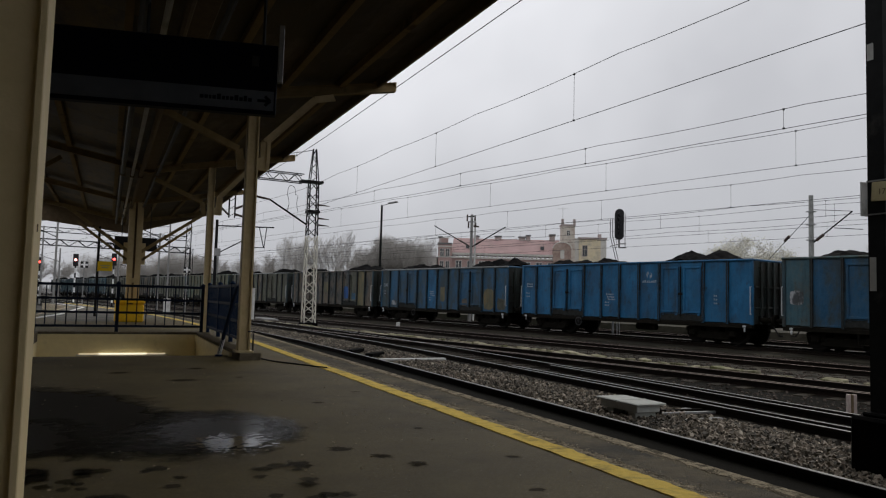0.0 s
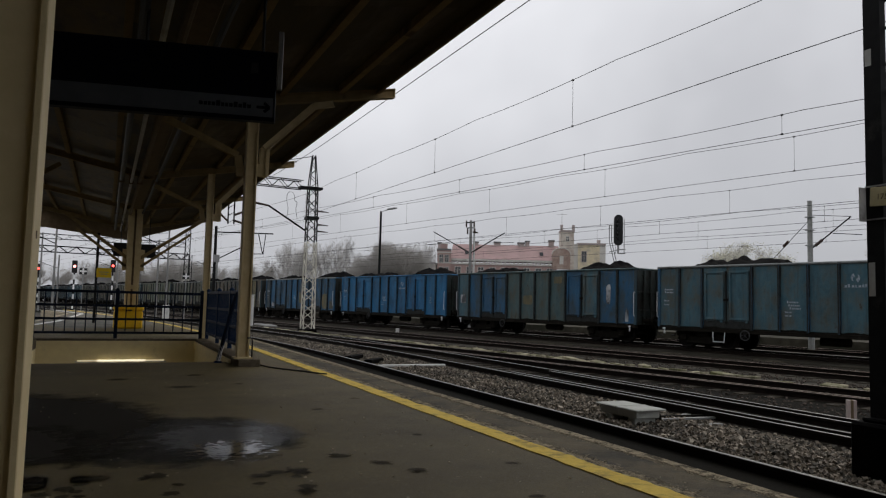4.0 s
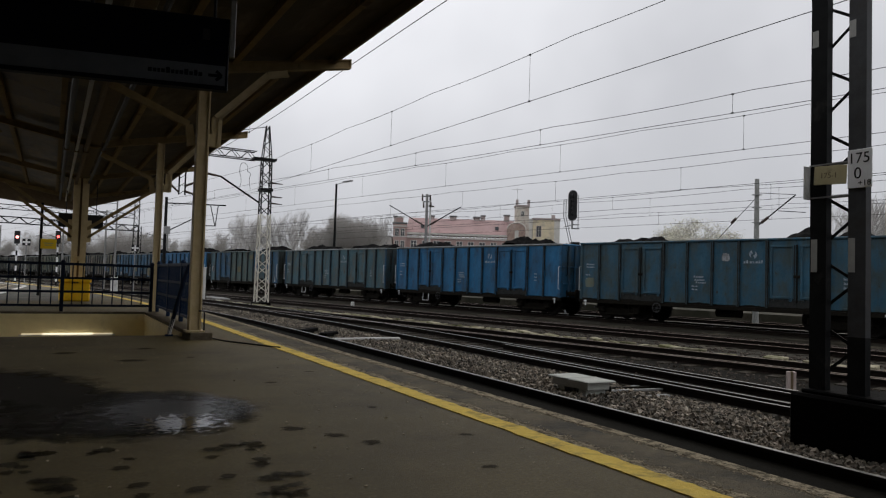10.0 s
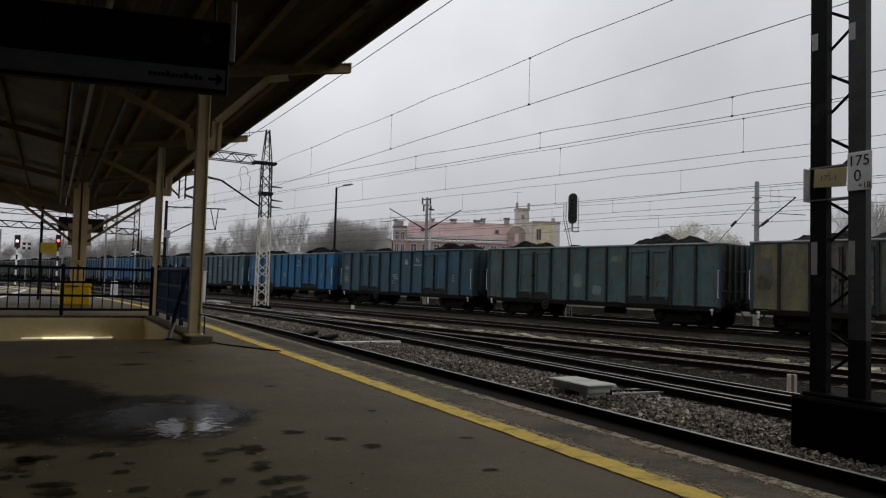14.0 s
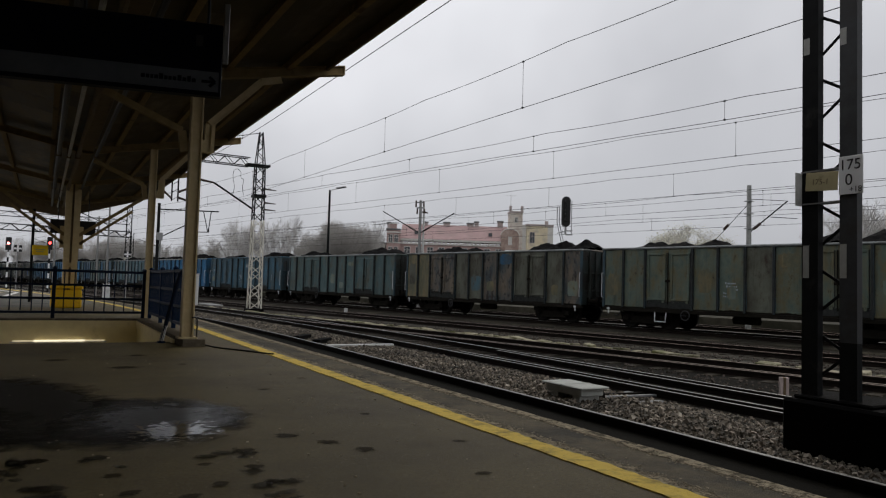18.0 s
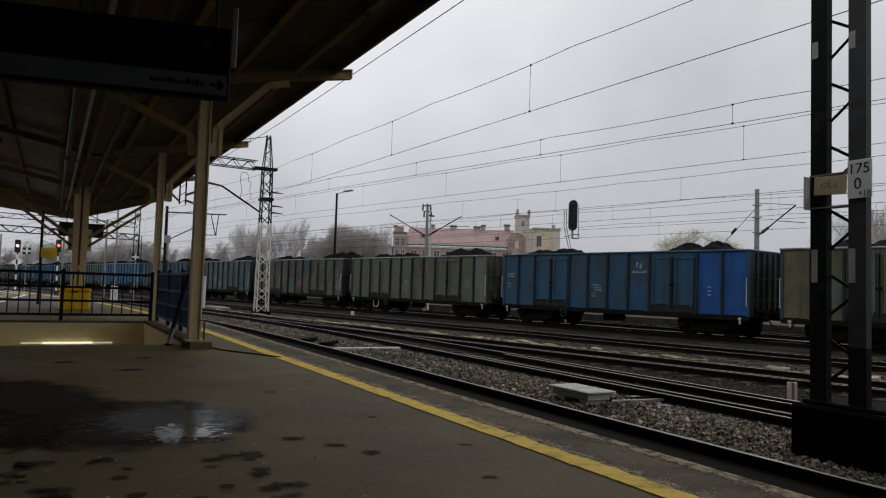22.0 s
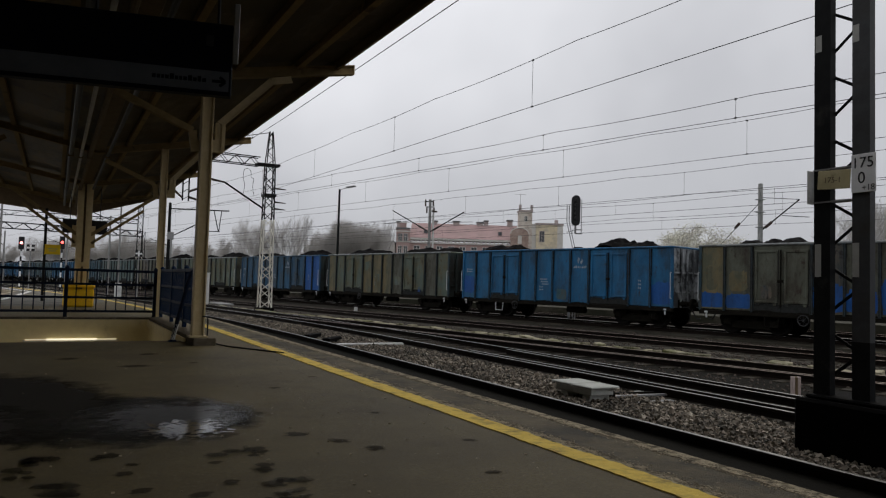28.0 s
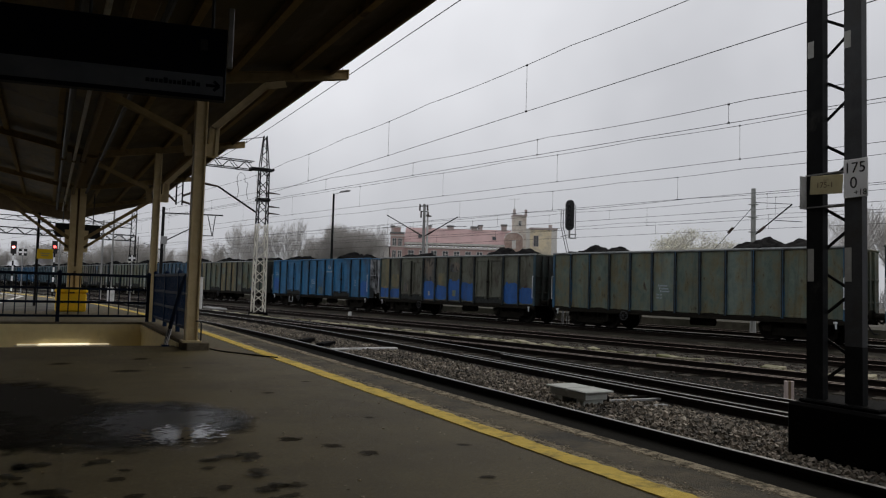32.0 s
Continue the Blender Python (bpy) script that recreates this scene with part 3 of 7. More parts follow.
# dark oily beds under the tracks
def bed(label, pts, half, z, m=M_STONE_DARK):
    bm = ribbon(bmesh.new(), pts, [(-half, 0), (half, 0), (half - 0.12, 0.035), (-half + 0.12, 0.035)])
    return solid("track_bed", bm, m, label, "track bed", "beds of the tracks", "structure")


bed("black oily ballast bed beside the platform", [along(s, 5.05) + Vector((0, 0, BED + 0.008)) for s in S], 1.28, 0)
bed("black oily ballast bed under the turnout", [p + Vector((0, 0, BED - 0.022)) for p in T2], 1.2, 0)
bed("black oily ballast beside the turnout", [Vector((12.0 - 0.06 * max(0, y - 4), y, BED - 0.023)) for y in range(-4, 19, 2)], 1.8, 0)
bed("black oily ballast bed of the siding", [goods(u, 15.1, BED - 0.024) for u in range(-30, 34, 4)], 1.25, 0)
bed("black oily ballast bed of the yard track", [goods(u, 20.6, BED - 0.024) for u in range(-40, 330, 8)], 2.2, 0, M_BED_FAR)
bed("black oily ballast bed of the goods line", [goods(u, 27.2, BED - 0.024) for u in range(-60, 400, 8)], 2.6, 0, M_BED_FAR)

# the platform
def plat_left(y):
    return -6.0 + max(0, min(1, (y - 6) / 28)) * 3.4 + max(0, y - 34) * 0.038 - max(0, y - 48) * 0.24


ys = [-60, -40, -20, -8, -4, 0, 4, 8, HOLE[2], 15, HOLE[3]] + [20 + 2 * i for i in range(20)]
bm = bmesh.new()
rows = []
for y in ys:
    r = along(y, 3.60)
    rows.append([bm.verts.new((x, yy, 0)) for x, yy in ((plat_left(y), y), (HOLE[0], y) if y <= 20 else (plat_left(y) * 0.6 + r.x * 0.4, y), (HOLE[1], y) if y <= 20 else (plat_left(y) * 0.3 + r.x * 0.7, y), (r.x, r.y))])
for a, b in zip(rows, rows[1:]):
    for k in range(3):
        if k == 1 and a[0].co.y >= HOLE[2] - 0.01 and b[0].co.y <= HOLE[3] + 0.01:
            continue
        bm.faces.new((a[k], a[k + 1], b[k + 1], b[k]))
solid("platform", bm, M_ASPHALT, "dark worn asphalt platform surface with damp stains", "platform", "", "structure")
PS = [-60, -40, -20, -10, -6, -2, 2, 6, 10, 14] + [17 + 2 * i for i in range(21)]
edge_path = [along(s, 0) for s in PS]


def strip(name, a, b, z0, z1, material, label, category="platform edge"):
    bm = ribbon(bmesh.new(), [p for p in edge_path], [(a, z0), (b, z0), (b, z1), (a, z1)])
    return solid(name, bm, material, label, category, "", "structure")


strip("platform_wall", 3.45, 3.70, -0.75, -0.07, M_KERB, "grey concrete side wall of the platform")
def ragged(name, a, b, ja, jb, z, material, label, category, seed):
    """A strip along the platform edge with uneven, crumbling sides."""
    r = random.Random(seed)
    bm = bmesh.new()
    s_, prev = -12.0, None
    while s_ < 60:
        wa = ja * (r.uniform(-1, 1) * 0.6 + 1.2 * noise.noise((s_ * 2.1, seed, 0)))
        wb = jb * (r.uniform(-1, 1) * 0.6 + 1.2 * noise.noise((s_ * 2.1, seed, 9)))
        cur = [bm.verts.new(along(s_, o) + Vector((0, 0, zz))) for o, zz in ((a + wa, -0.01), (a + wa, z), (b + wb, z), (b + wb, -0.01))]
        if prev:
            for k in range(3):
                bm.faces.new((prev[k], prev[k + 1], cur[k + 1], cur[k]))
        prev = cur
        s_ += 0.05 if s_ < 14 else 0.25
    return solid(name, bm, material, label, category, "", "structure")


strip("platform_kerb", 3.60, 3.745, -0.07, 0.003, M_KERB, "worn grey concrete rim along the platform edge", "kerb")
ragged("kerb_chalk", 3.625, 3.742, 0.032, 0.003, 0.0055, M_CRUMB, "pale crumbling lip of the platform edge", "kerb", 7)
strip("platform_strip", 3.135, 3.599, -0.02, 0.003, M_STRIP, "smooth dark strip between the line and the edge")
ragged("crumbled_line", 3.12, 3.225, 0.004, 0.045, 0.005, M_CRUMB, "crumbled pale joint beside the yellow line", "platform edge", 3)
ragged("yellow_line", 2.945, 3.130, 0.010, 0.020, 0.0075, M_YELLOW_LINE, "worn yellow safety line painted on the platform", "safety line", 5)
bm = bmesh.new()
lp = [Vector((plat_left(y), y, 0)) for y in ys]
ribbon(bm, lp, [(0, -0.75), (0.16, -0.75), (0.16, 0.004), (0, 0.004)])
solid("platform_kerb", bm, M_EDGE, "pale concrete rim of the far platform edge", "kerb", "", "structure")
bm = bmesh.new()
ribbon(bm, lp, [(0.75, -0.02), (0.95, -0.02), (0.95, 0.008), (0.75, 0.008)])
solid("pale_line", bm, M_OFFWHITE, "worn pale line along the far platform edge", "safety line", "", "structure")


# ---- damp patches and the puddle ----
DISK = bmesh.new()
dv = [DISK.verts.new((1.35 * math.cos(2 * math.pi * i / 40), 1.35 * math.sin(2 * math.pi * i / 40), 0)) for i in range(40)]
DISK.faces.new(dv)
DISK_ME = {}
for key, mat in (("damp", M_DAMP), ("spot", M_SPOT), ("film", M_FILM), ("water", M_WATER)):
    b_ = DISK.copy()
    DISK_ME[key] = mesh_of("damp_patch" if key in ("damp", "spot") else "puddle", b_, mat)


def damp(x, y, a, b, turn, z, label, key="damp"):
    wet = key in ("film", "water")
    ob = tagged(new("puddle" if wet else "damp_patch", DISK_ME[key]), label, "puddle" if wet else "damp patch", "wet patches on the platform", "stuff")
    ob.matrix_basis = Matrix.Translation((x, y, z)) @ Matrix.Rotation(turn, 4, "Z") @ Matrix.Diagonal((a, b, 1, 1))
    return ob


damp(0.52, 6.02, 1.12, 1.18, radians(-14), 0.004, "dark damp patch round a puddle on asphalt")
damp(-0.48, 7.05, 1.15, 2.15, radians(4), 0.0055, "dark damp patch round a puddle on asphalt")
damp(-1.1, 6.0, 1.3, 1.15, 0.0, 0.0062, "dark damp patch round a puddle on asphalt")
damp(0.82, 6.0, 0.76, 0.95, radians(-20), 0.007, "thin film of water on rough asphalt", "film")
damp(0.86, 5.42, 0.40, 0.52, radians(-12), 0.0085, "shallow rain puddle that mirrors the sky", "water")
rs = random.Random(4)
for i in range(62):
    u_, v_ = rs.random(), rs.random()
    x, y = -0.5 + 1.75 * u_, 5.0 - 0.30 * u_ - 1.5 * v_ ** 1.2
    a = rs.uniform(0.05, 0.11)
    damp(x, y, a, a * rs.uniform(0.7, 1.2), rs.uniform(-1.5, 1.5), 0.003 + 0.0001 * i, "small wet spot on the asphalt", "spot")
for x, y, a in ((2.0, 7.2, 0.09), (1.6, 9.6, 0.10), (2.4, 5.6, 0.08), (2.6, 4.4, 0.09), (0.9, 9.4, 0.26), (1.9, 4.4, 0.12), (2.3, 3.6, 0.08), (1.2, 10.8, 0.2), (2.6, 7.9, 0.08), (0.2, 10.4, 0.22), (1.55, 5.0, 0.14), (1.75, 4.7, 0.12)):
    damp(x, y, a, a * 0.8, 0.1, 0.0036, "small wet spot on the asphalt", "spot")
# litter of pale grit
rs = random.Random(14)
bm = bmesh.new()
for i in range(220):
    x, y = rs.uniform(-1, 2.9), rs.uniform(2.2, 12)
    c = rs.uniform(0.003, 0.009)
    box(bm, x - c, x + c, y - c * 0.8, y + c * 0.8, 0.0, c * 0.8)
solid("grit", bm, M_EDGE, "scattered pale grit and crumbs on the asphalt", "grit", "", "stuff")

bm = bmesh.new()
rs = random.Random(31)
for i in range(7000):
    s_ = 2.0 + 24 * rs.random() ** 1.6
    o = 3.15 + abs(rs.gauss(0, 0.055)) if rs.random() < 0.7 else 3.62 + rs.gauss(0, 0.03)
    c = rs.uniform(0.002, 0.0065)
    p = along(s_, o)
    box(bm, p.x - c, p.x + c, p.y - c * 0.9, p.y + c * 0.9, 0.002, 0.003 + c * 0.7)
solid("grit", bm, M_EDGE, "crumbs of broken concrete beside the yellow line", "grit", "", "stuff")
# paler base colour stands in for sky light on the wet far platform
M_WET = surf("sky_lit_wet_asphalt", (0.085, 0.078, 0.060), (0.135, 0.124, 0.096), 30, (0.5, 0.75), 0, 0.16, 90, (0.04, 0.034, 0.022), 0.8, 0.52, 0.12, world_space=True, spec=0.10)
bm = bmesh.new()
wr = []
for y in range(27, 60):
    l_, r_ = plat_left(y) + 0.3, along(y, 2.9).x
    e_ = 0.25 * noise.noise((y * 0.6, 3.0, 0))
    wr.append((bm.verts.new((l_ + max(0.0, 33 - y) * 0.3 + e_, y, 0.004)), bm.verts.new((r_ - max(0.0, 33 - y) * 0.3 + e_, y, 0.004))))
for a, b in zip(wr, wr[1:]):
    bm.faces.new((a[0], a[1], b[1], b[0]))
solid("damp_patch", bm, M_WET, "wet asphalt at the canopy's far end, painted paler for sky light", "damp patch", "", "stuff")

# ---- stairwell down to the subway ----
bm = bmesh.new()
box(bm, -1.58, -1.33, 12.6, 18.45, -0.1, 0.12, 0.01)
solid("stair_kerb", bm, M_KERB, "low concrete kerb beside the stairwell", "kerb", "kerbs of the stairwell", "structure")
solid("stair_kerb", boxm(1.98, 2.33, 12.0, 18.45, -0.1, 0.12, 0.012), M_KERB, "low concrete kerb under the columns and railing", "kerb", "kerbs of the stairwell", "structure")
solid("stair_kerb", boxm(-1.33, 1.98, 18.2, 18.45, -0.1, 0.12, 0.012), M_KERB, "low concrete kerb at the end of the stairwell", "kerb", "kerbs of the stairwell", "structure")
solid("wall_stair_end", boxm(-1.33, 1.98, 18.2, 18.42, -0.62, -0.101), M_BEIGE_WALL, "beige plastered end wall of the stairwell", "wall", "", "structure")
solid("wall_stair_end_cap", boxm(-1.33, 1.98, 18.17, 18.199, -0.10, 0.07), M_BEIGE_WALL, "beige plastered upper wall of the stairwell", "wall", "", "structure")
solid("wall_stair_side", boxm(1.981, 2.2, 12.75, 21.5, -3.2, -0.101), M_BEIGE_WALL, "beige plastered side wall of the stairwell", "wall", "", "structure")
solid("wall_stair_side", boxm(-1.55, -1.331, 12.75, 21.5, -3.2, -0.101), M_BEIGE_WALL, "beige plastered side wall of the stairwell", "wall", "", "structure")
solid("wall_stair_trim", boxm(1.945, 1.979, 12.75, 18.17, -0.10, 0.06), M_BEIGE_WALL, "beige plastered inner face of the kerb", "wall", "", "structure")
solid("passage_floor", boxm(-1.33, 1.98, 17.6, 21.5, -3.0, -2.9), M_KERB, "concrete floor of the subway passage", "floor", "", "structure")
solid("wall_passage", boxm(-1.33, 1.98, 21.4, 21.5, -2.9, -0.62), M_BEIGE_WALL, "beige end wall of the subway passage", "wall", "", "structure")
st = thing("staircase", None, "grey concrete stairs going down to the subway", "staircase", "", "structure")
for i in range(16):
    part("step", boxm(-1.33, 1.98, 12.75 + 0.3 * i, 13.06 + 0.3 * i, -0.18 * (i + 1) - 0.2, -0.18 * i - 0.01 if i else -0.004), M_KERB, st)
# lamps below the line of sight, added to brighten the stairwell wall
for x in (-0.75, 0.5, 1.75):
    l_ = thing("tube_lamp", None, "unseen tube lamp added to light the stairwell wall", "lamp", "lamps of the subway")
    part("housing", boxm(x - 0.05, x + 0.05, 16.4, 17.7, -0.92, -0.87), M_OFFWHITE, l_)
    part("tube", rodm((x, 16.45, -0.84), (x, 17.65, -0.84), 0.02, 8), M_TUBE, l_, "glowing warm white tube")
    part("rod", rodm((x, 17.69, -0.9), (x, 18.2, -0.6), 0.01, 6), M_OFFWHITE, l_)
lamp = thing("tube_lamp", None, "glowing tube lamp low on the stairwell wall", "lamp", "lamps of the subway")
part("housing", boxm(-0.55, 1.35, 18.16, 18.198, -0.42, -0.385), M_OFFWHITE, lamp)
part("tube", rodm((-0.1, 18.135, -0.37), (0.9, 18.135, -0.37), 0.02, 8), M_TUBE, lamp, "glowing warm white tube")
# dim glowing rods imitate the glow fading out along the wall
for a_, b2 in ((-0.5, -0.101), (0.901, 1.3)):
    part("tube_fade", rodm((a_, 18.135, -0.372), (b2, 18.135, -0.372), 0.016, 8), M_TUBE_DIM, lamp, "dim rod for the fading glow beside the tube")


# ---- railing round the stairwell ----
def railing(label, a, b, z0, height, posts, pitch, paint=M_FENCE_DARK):
    a, b = Vector(a), Vector(b)
    L = (b - a).length
    d = (b - a).normalized()
    f = thing("railing", Matrix.Translation(a) @ Matrix.Rotation(math.atan2(d.y, d.x), 4, "Z"), label, "railing", "railings of the stairwell")
    pb = boxm(-0.038, 0.038, -0.038, 0.038, z0 - 0.012, z0 + height + 0.035, 0.006)
    rod(pb, (0, 0, z0 + height + 0.03), (0, 0, z0 + height + 0.06), 0.05, 10, 0.052)
    rod(pb, (0, 0, z0 + height + 0.06), (0, 0, z0 + height + 0.095), 0.052, 10, 0.02)
    post = mesh_of("post", pb, paint)
    for i in posts:
        share("post", post, f, Matrix.Translation((L * i, 0, 0)))
    for k, z in enumerate((0.13, 0.44, 0.745, height)):
        r = 0.030 if k == 3 else 0.026
        part("rail", boxm(0, L, -r, r, z0 + z - r, z0 + z + r, 0.004), paint, f)
    bar_me = mesh_of("baluster", boxm(-0.012, 0.012, -0.012, 0.012, z0 + 0.16, z0 + height), paint)
    n = int(L / pitch)
    for i in range(1, n):
        share("baluster", bar_me, f, Matrix.Translation((L * i / n, 0, 0)))
    return f


railing("dark blue steel railing across the end of the stairwell", (-3.3, 18.32, 0), (2.1, 18.32, 0), 0.12, 1.06, (0.0, 0.345, 0.655, 1.0), 0.2)
side = railing("dark blue steel railing along the stairwell kerb", (2.25, 13.0, 0), (2.25, 18.3, 0), 0.12, 1.1, (0.0, 0.33, 0.66, 1.0), 0.085, M_FENCE)
hr = thing("handrail", None, "dark bent tube handrail of the stairs", "handrail")
part("tube", pipem([(2.22, 13.1, 1.24), (2.15, 12.95, 1.25), (2.06, 12.88, 1.18), (2.0, 12.86, 1.0), (1.86, 12.84, 0.4), (1.78, 12.84, 0.02)], 0.035, 8), M_FENCE_DARK, hr)
# off-white sleeve paints the bright reflection on the tube's lower end
part("glint_end", rodm((1.838, 12.843, 0.29), (1.782, 12.84, 0.03), 0.0365, 8), M_OFFWHITE, hr, "bright reflection painted on the lower end")
part("bracket", boxm(1.72, 1.84, 12.80, 12.88, 0.0, 0.03), M_FENCE, hr)


# ---- the canopy ----
CX, CZ, SL = 0.8, 4.20, 0.19
CE, CW = 4.25, -2.87
CR = 4.57   # end of the rafters, past the edge board


def roof_z(x):
    return CZ + abs(x - CX) * SL


# bays behind the eye are unseen, added to darken the platform
FRAMES = (-34.6, -26.8, -19.0, -11.2, -3.4, 4.4, 12.2, 20.0, 27.8, 35.6)
bm_y = [-40.0] + list(FRAMES) + [37.0]
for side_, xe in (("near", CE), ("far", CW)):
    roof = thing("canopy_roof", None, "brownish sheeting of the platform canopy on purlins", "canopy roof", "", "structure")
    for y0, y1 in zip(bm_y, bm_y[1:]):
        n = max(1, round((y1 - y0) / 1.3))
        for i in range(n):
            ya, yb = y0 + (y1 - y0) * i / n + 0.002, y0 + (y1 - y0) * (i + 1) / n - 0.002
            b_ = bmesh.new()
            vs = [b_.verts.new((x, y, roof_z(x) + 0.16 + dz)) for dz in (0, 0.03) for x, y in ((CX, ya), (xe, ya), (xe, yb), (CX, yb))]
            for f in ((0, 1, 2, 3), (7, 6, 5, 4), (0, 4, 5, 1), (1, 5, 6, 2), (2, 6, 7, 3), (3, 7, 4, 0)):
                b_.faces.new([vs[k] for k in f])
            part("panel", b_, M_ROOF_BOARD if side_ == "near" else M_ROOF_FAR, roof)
    # purlins under the sheets
    for k in range(3):
        x = CX + (xe - CX) * (0.20 + 0.30 * k)
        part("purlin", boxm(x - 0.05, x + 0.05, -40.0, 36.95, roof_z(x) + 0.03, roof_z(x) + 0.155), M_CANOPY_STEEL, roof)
    part("fascia", boxm(xe - 0.02 if side_ == "near" else xe - 0.03, xe + 0.03 if side_ == "near" else xe + 0.02, -40.0, 37.05, roof_z(xe) + 0.0, roof_z(xe) + 0.24), M_BROWN_STEEL, roof, "dark brown edge board")
    b_ = bmesh.new()
    vs = [b_.verts.new((x, y, z)) for y in (36.99, 37.06) for x, z in ((CX, CZ - 0.46), (xe, roof_z(xe) - (0.04 if side_ == "near" else 0.76)), (xe, roof_z(xe) + 0.22), (CX, CZ + 0.2))]
    for f in ((0, 1, 2, 3), (7, 6, 5, 4), (0, 4, 5, 1), (1, 5, 6, 2), (2, 6, 7, 3), (3, 7, 4, 0)):
        b_.faces.new([vs[k] for k in f])
    part("end_board", b_, M_BROWN_STEEL, roof, "dark brown end board")
    part("covering", boxm(min(CX, xe), max(CX, xe), -40, 37, roof_z(xe) + 0.30, roof_z(xe) + 0.33), M_ROOF_TOP, roof, "dark roofing felt")
solid("canopy_gutter", boxm(CX - 0.16, CX + 0.16, -40, 36.9, CZ - 0.02, CZ + 0.06, 0.01), M_BROWN_STEEL, "dark steel valley gutter under the canopy", "gutter", "", "structure")


def rafter(y, lab):
    fr = thing("canopy_frame", None, lab, "canopy frame", "frames of the canopy", "structure")
    for xe in (CR, CW - 0.1):
        s = 1 if xe > CX else -1
        b_ = bmesh.new()
        for z0, z1, w in ((-0.10, -0.085, 0.07), (-0.085, 0.055, 0.012), (0.055, 0.07, 0.07)):
            vs = [b_.verts.new((x, y + dy, roof_z(x) + z)) for dy in (-w, w) for x, z in ((CX, z0), (xe, z0), (xe, z1), (CX, z1))]
            for f in ((0, 1, 2, 3), (7, 6, 5, 4), (0, 4, 5, 1), (1, 5, 6, 2), (2, 6, 7, 3), (3, 7, 4, 0)):
                b_.faces.new([vs[k] for k in f])
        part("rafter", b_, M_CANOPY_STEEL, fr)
        part("end_plate", boxm(xe - 0.004, xe + 0.006, y - 0.07, y + 0.07, roof_z(xe) - 0.1, roof_z(xe) + 0.07), M_CREAM, fr)
    return fr


for y in FRAMES:
    rafter(y, "cream steel roof frame of I-beams under the canopy")


def h_column(x, y, w, d, z0, z1, lab, foot=True, paint=M_CREAM):
    c = thing("canopy_column", Matrix.Translation((x, y, 0)), lab, "column", "columns of the canopy", "structure")
    part("flange", boxm(-w / 2, -w / 2 + 0.03, -d / 2, d / 2, z0, z1, 0.004), paint, c)
    part("flange", boxm(w / 2 - 0.03, w / 2, -d / 2, d / 2, z0, z1, 0.004), paint, c)
    part("web", boxm(-w / 2 + 0.03, w / 2 - 0.03, -d / 2 + 0.035, d / 2 - 0.035, z0, z1), paint, c)
    if foot:
        part("foot_plate", boxm(-w / 2 - 0.05, w / 2 + 0.05, -d / 2 - 0.05, d / 2 + 0.05, z0, z0 + 0.03, 0.004), M_CREAM, c)
    return c


def knee(c, side_, x0, pts):
    b_ = bmesh.new()
    for a, b2 in zip(pts, pts[1:]):
        bar(b_, (a[0], 0, a[1]), (b2[0], 0, b2[1]), 0.12, 0.10)
        if side_ > 0:
            # outstanding flange under the angle iron
            d_ = Vector((b2[0] - a[0], 0, b2[1] - a[1])).normalized()
            o_ = Vector((d_.z, 0, -d_.x)) * (0.062 if d_.x * x0 >= -0.2 and x0 > 0.8 else -0.062)
            bar(b_, Vector((a[0], -0.07, a[1])) + o_, Vector((b2[0], -0.07, b2[1])) + o_, 0.06, 0.018)
    # outer brace in plain cream, inner one in the shaded tone
    part("knee_brace", b_, M_CREAM if side_ > 0 else M_CANOPY_STEEL, c, "bent cream steel knee brace" if side_ > 0 else "cream steel knee brace in a browner, shaded tone")


for x, y in ((2.07, 12.2), (2.38, 20.0), (-2.1, 12.2), (-2.6, 20.0)):
    c = h_column(x, y, 0.19 if y < 15 else 0.17, 0.18, 0.12 if y < 18.5 else 0.0, roof_z(x) - 0.1, "cream painted steel column on the stairwell kerb" if y < 15 else "cream painted steel column behind the stairwell")
    s = 1 if x > CX else -1
    knee(c, 1, x, [(s * 0.19, 3.14), (s * 0.20, 3.62), (s * 1.02, roof_z(x + s * 1.02) - 0.17), (s * 1.36, roof_z(x + s * 1.36) - 0.15)])
    part("brace_plate", boxm(min(s * 0.096, s * 0.139), max(s * 0.096, s * 0.139), -0.05, 0.05, 3.14, 3.34, 0.004), M_CREAM, c)
    knee(c, -1, x, [(-s * 0.17, 3.12), (-s * 0.22, 3.46), (-s * 1.4, roof_z(x - s * 1.4) - 0.27)])
    part("cable_pipe", pipem([(s * 0.135, -0.12, 0.14), (s * 0.135, -0.12, 0.42), (s * 0.12, -0.11, 0.46), (s * 0.05, -0.11, 0.46)], 0.012, 6), M_BLACK, c, "thin black cable pipe")
near_col = h_column(-0.425, 3.3, 0.32, 0.3, 0.0, roof_z(-0.4) - 0.0, "thick cream painted steel column, scratched and dented", True, M_CREAM_LIT)
part("wear_mark", boxm(0.162, 0.164, -0.06, -0.03, 1.3, 1.33), M_BROWN_STEEL, near_col, "rusty chip in the paint")

